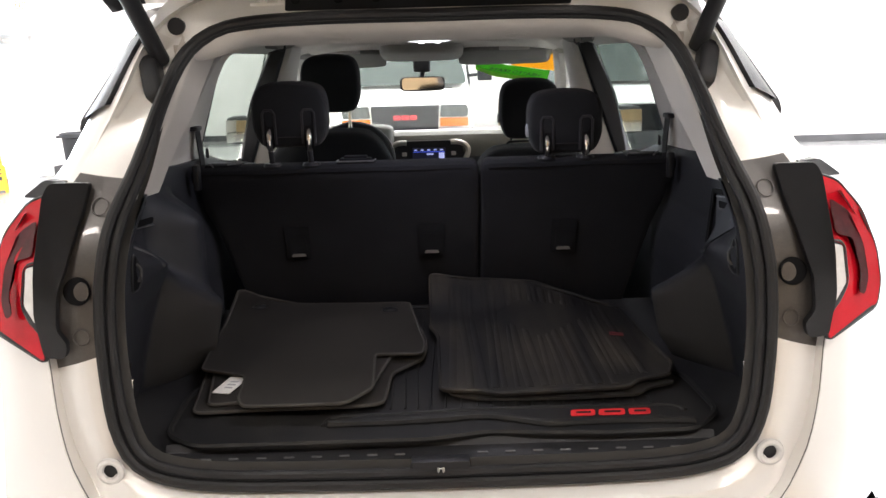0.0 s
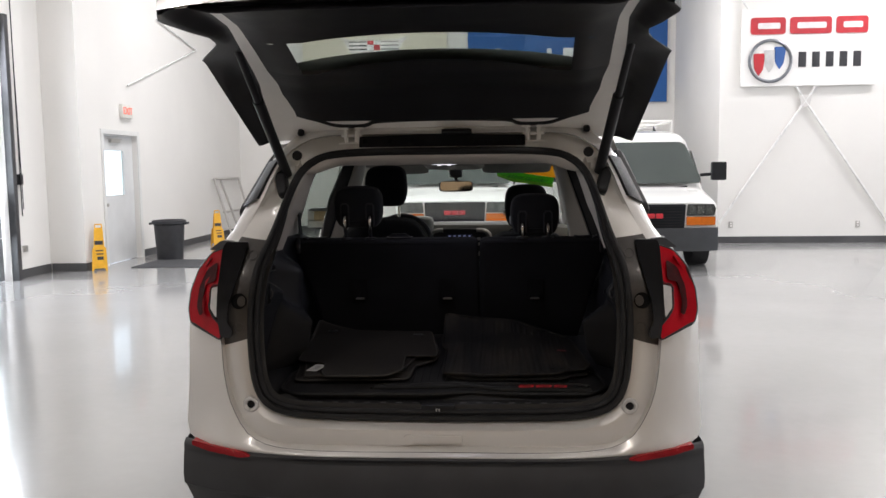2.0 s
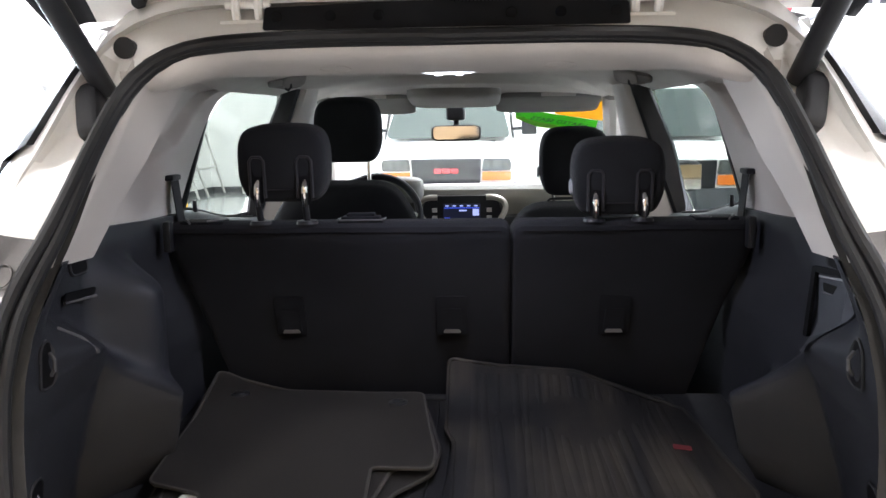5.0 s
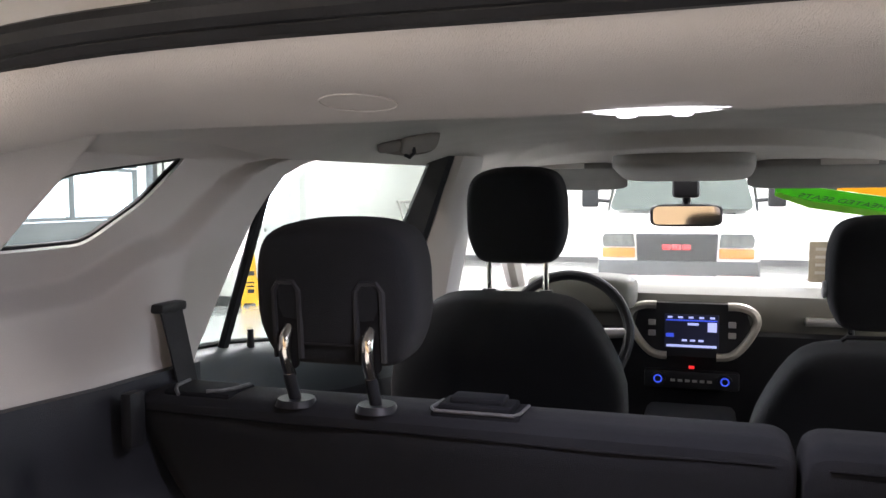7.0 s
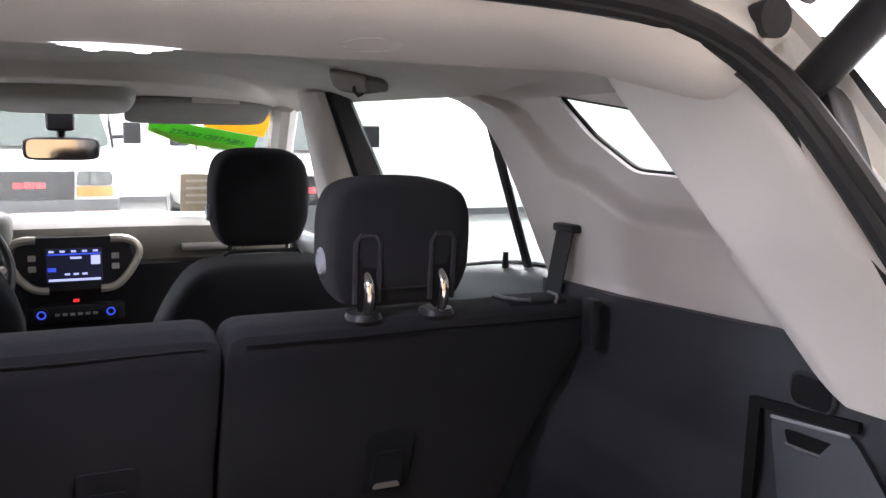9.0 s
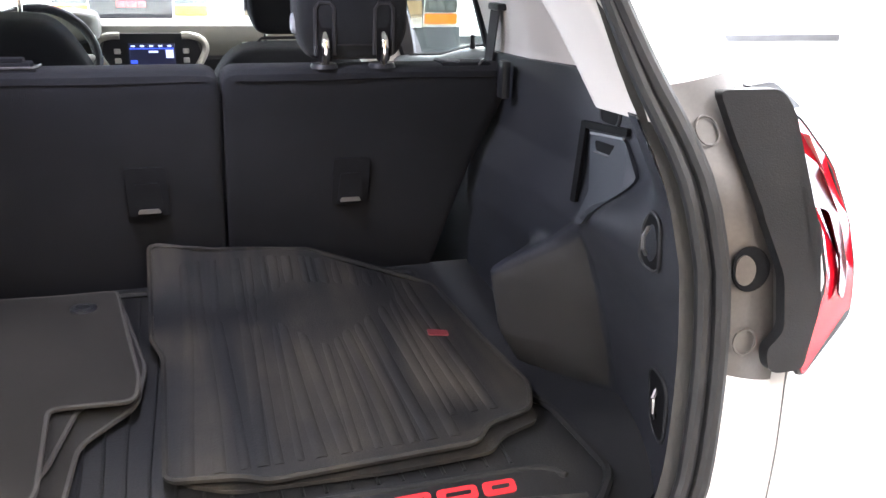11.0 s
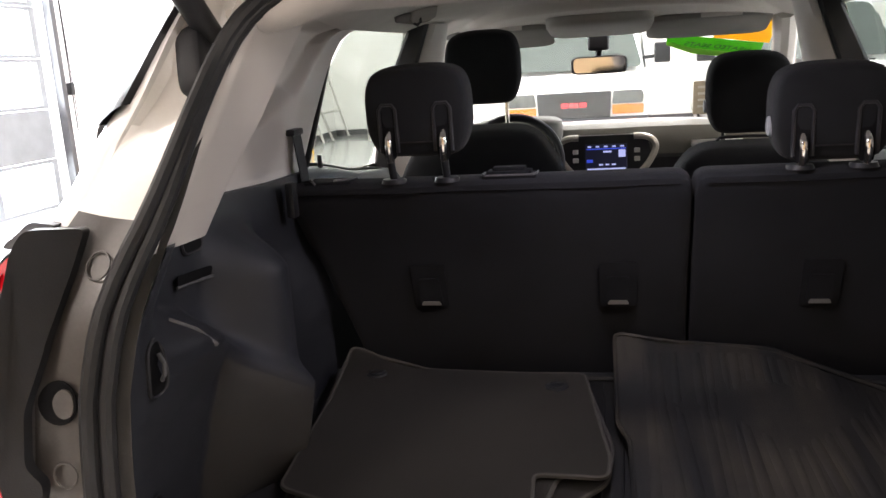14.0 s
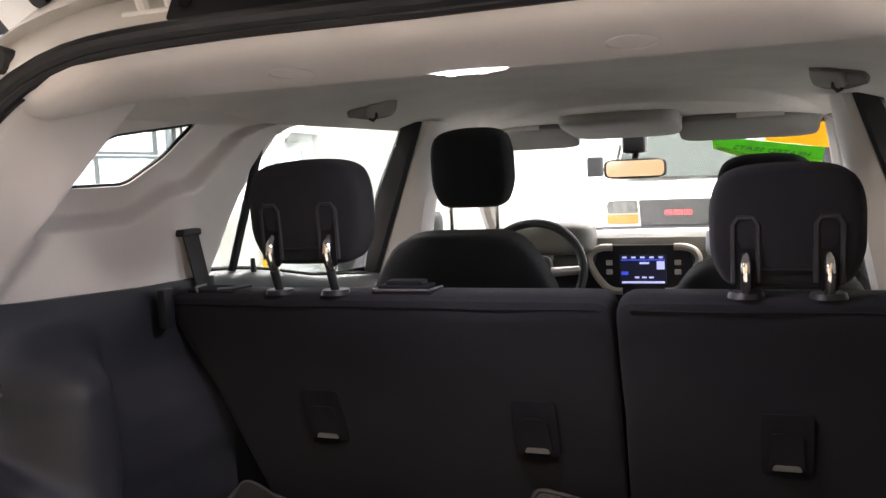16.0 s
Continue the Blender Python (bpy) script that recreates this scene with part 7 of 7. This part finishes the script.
def waves(a, f, ph):
    return lambda u, v: a * (math.sin(f * u + ph) * math.cos(f * 0.7 * v + ph * 2))


M_TOP = rounded([(-0.560, 0.985), (-0.598, 0.985), (-0.590, 0.75), (-0.575, 0.474), (-0.457, 0.428), (-0.447, 0.300), (-0.428, 0.259), (-0.205, 0.252), (-0.150, 0.328), (-0.160, 0.541), (-0.040, 0.535), (-0.036, 0.60), (-0.085, 0.953), (-0.205, 0.952), (-0.40, 0.958)], 0.02)
M_UNDER = rounded([(-0.545, 0.96), (-0.585, 0.60), (-0.545, 0.285), (-0.40, 0.290), (-0.20, 0.288), (-0.125, 0.300), (-0.115, 0.47), (-0.040, 0.56), (-0.030, 0.68), (-0.075, 0.92), (-0.10, 0.985), (-0.32, 1.0)], 0.025)
M_MID = rounded([(-0.53, 0.95), (-0.57, 0.62), (-0.515, 0.300), (-0.42, 0.32), (-0.22, 0.30), (-0.150, 0.40), (-0.12, 0.56), (-0.055, 0.60), (-0.07, 0.90), (-0.30, 0.965)], 0.025)
w1, w2, w3 = waves(0.002, 9, 0.4), waves(0.0025, 8, 1.9), waves(0.003, 7, 2.6)
G = "stacked carpet mats"
soft_mat("carpet_mat", M_UNDER, lambda u, v: floor_z(v) + 0.014 + w1(u, v) + 0.002, 0.007, MAT_CARPET, "dark grey carpet car mat at the bottom of a stack", "car mat", G)
mid_mat = soft_mat("carpet_mat", M_MID, lambda u, v: floor_z(v) + 0.026 + w2(u, v), 0.007, MAT_CARPET, "dark grey carpet car mat with a white tag", "car mat", G)
bm = fresh()
slab(bm, rounded([(-0.520, 0.352), (-0.478, 0.345), (-0.458, 0.415), (-0.468, 0.440), (-0.498, 0.442)], 0.004), lambda u, v, w: (u, v, floor_z(v) + 0.0375 + w2(u, v) + w), 0.0015)
part("paper_tag", bm, mat("paper_tag", (0.78, 0.77, 0.74), 0.7, 0, 0.06, 60), mid_mat, "white paper tag")
bm = fresh()
for k in range(3):
    slab(bm, [(-0.497 + 0.003 * k, 0.375 + 0.017 * k), (-0.478 + 0.003 * k, 0.372 + 0.017 * k), (-0.477 + 0.003 * k, 0.379 + 0.017 * k), (-0.496 + 0.003 * k, 0.382 + 0.017 * k)], lambda u, v, w: (u, v, floor_z(v) + 0.0392 + w2(u, v) + w), 0.0004)
part("tag_print", bm, mat("faint_print", (0.42, 0.42, 0.42), 0.7), mid_mat, "grey unreadable print")
def top_z(u, v):
    return floor_z(v) + 0.040 + w3(u, v) + 0.048 * smooth_step(0.86, 1.02, v) * smooth_step(-0.46, -0.62, u)


top_mat = soft_mat("carpet_mat", M_TOP, top_z, 0.007, MAT_CARPET, "dark grey carpet car mat lying on top of a stack", "car mat", G)
for x, y in ((-0.139, 0.885), (-0.525, 0.915)):
    bm = fresh()
    rod(bm, (x, y, top_z(x, y) + 0.006), (x, y, top_z(x, y) + 0.010), 0.024, 0.022, 20)
    tube(bm, [(x + 0.014 * math.cos(a), y + 0.014 * math.sin(a), top_z(x, y) + 0.0105) for a in steps(0, 2 * math.pi, 17)[:-1]], 0.002, 6, True)
    part("grommet", bm, BLACK_PLASTIC, top_mat, "black round retainer grommet")

R_TOP = rounded([(-0.022, 1.0), (-0.02, 0.745), (0.0, 0.68), (0.003, 0.343), (0.10, 0.330), (0.13, 0.312), (0.43, 0.322), (0.455, 0.36), (0.535, 0.385), (0.562, 0.455), (0.545, 0.62), (0.525, 0.885), (0.30, 0.985), (0.12, 0.99)], 0.018)
R_LOW = rounded([(0.02, 0.97), (0.02, 0.352), (0.085, 0.318), (0.30, 0.306), (0.45, 0.312), (0.475, 0.345), (0.545, 0.372), (0.553, 0.44), (0.515, 0.85), (0.32, 0.96)], 0.018)
RG = "stacked rubber mats"
w4 = waves(0.002, 8, 0.9)
soft_mat("rubber_mat", R_LOW, lambda u, v: floor_z(v) + 0.015 + w4(u, v), 0.006, MAT_RUBBER, "black rubber car mat under another mat", "car mat", RG, False)
def rz(u, v):
    return floor_z(v) + 0.0265 + w4(u, v) + 0.066 * smooth_step(0.80, 1.02, v) * smooth_step(0.55, 0.2, u) + 0.014 * smooth_step(0.94, 1.0, v) * smooth_step(0.08, 0.0, u)
rub = soft_mat("rubber_mat", R_TOP, rz, 0.006, MAT_RUBBER, "black ribbed rubber car mat with raised rim", "car mat", RG, False)
bm = fresh()
tube(bm, [(u, v, rz(u, v) + 0.007) for u, v in R_TOP], 0.005, 6, True)
part("raised_rim", bm, MAT_RUBBER, rub, "raised rubber rim")
rng = random.Random(5)
x = 0.035
while x < 0.50:
    bm = fresh()
    ph, top_y = rng.uniform(0, 6), min(0.96, 0.97 - 0.35 * max(0, x - 0.33))
    wv = rng.uniform(0.006, 0.010)
    y0 = 0.345 if x < 0.42 else 0.40
    tube(bm, [(x + 0.006 * math.sin(5 * y + ph), y, rz(x, y) + 0.006) for y in steps(y0, top_y, 14)], wv, 8, False, 0.22)
    part("rib", bm, MAT_RUBBER, rub)
    x += rng.uniform(0.022, 0.034)
bm = fresh()
slab(bm, rounded([(0.452, 0.655), (0.487, 0.645), (0.490, 0.665), (0.455, 0.678)], 0.004), lambda u, v, w: (u, v, rz(u, v) + 0.009 + w), 0.0015)
part("red_mark", bm, mat("faded_red", (0.16, 0.02, 0.025), 0.6), rub, "small faded red mark")

# a card left on the dashboard
cd = thing("paper_card", "tan paper card leaning on the windshield above the dashboard", "card")
bm = fresh()
slab(bm, rounded([(0.35, 0.0), (0.54, 0.0), (0.54, 0.145), (0.35, 0.145)], 0.006), lambda u, v, w: (u, 3.165 - 0.25 * v + w, 1.152 + v), 0.004)
part("sheet", bm, mat("tan_card", (0.42, 0.37, 0.29), 0.8, 0, 0.15, 25), cd)
bm = fresh()
for k in range(4):
    slab(bm, [(0.37, 0.03 + 0.028 * k), (0.52, 0.03 + 0.028 * k), (0.52, 0.040 + 0.028 * k), (0.37, 0.040 + 0.028 * k)], lambda u, v, w: (u, 3.1645 - 0.25 * v - w, 1.152 + v), 0.0005)
part("print", bm, mat("card_print", (0.62, 0.60, 0.55), 0.8), cd, "faint unreadable lines")
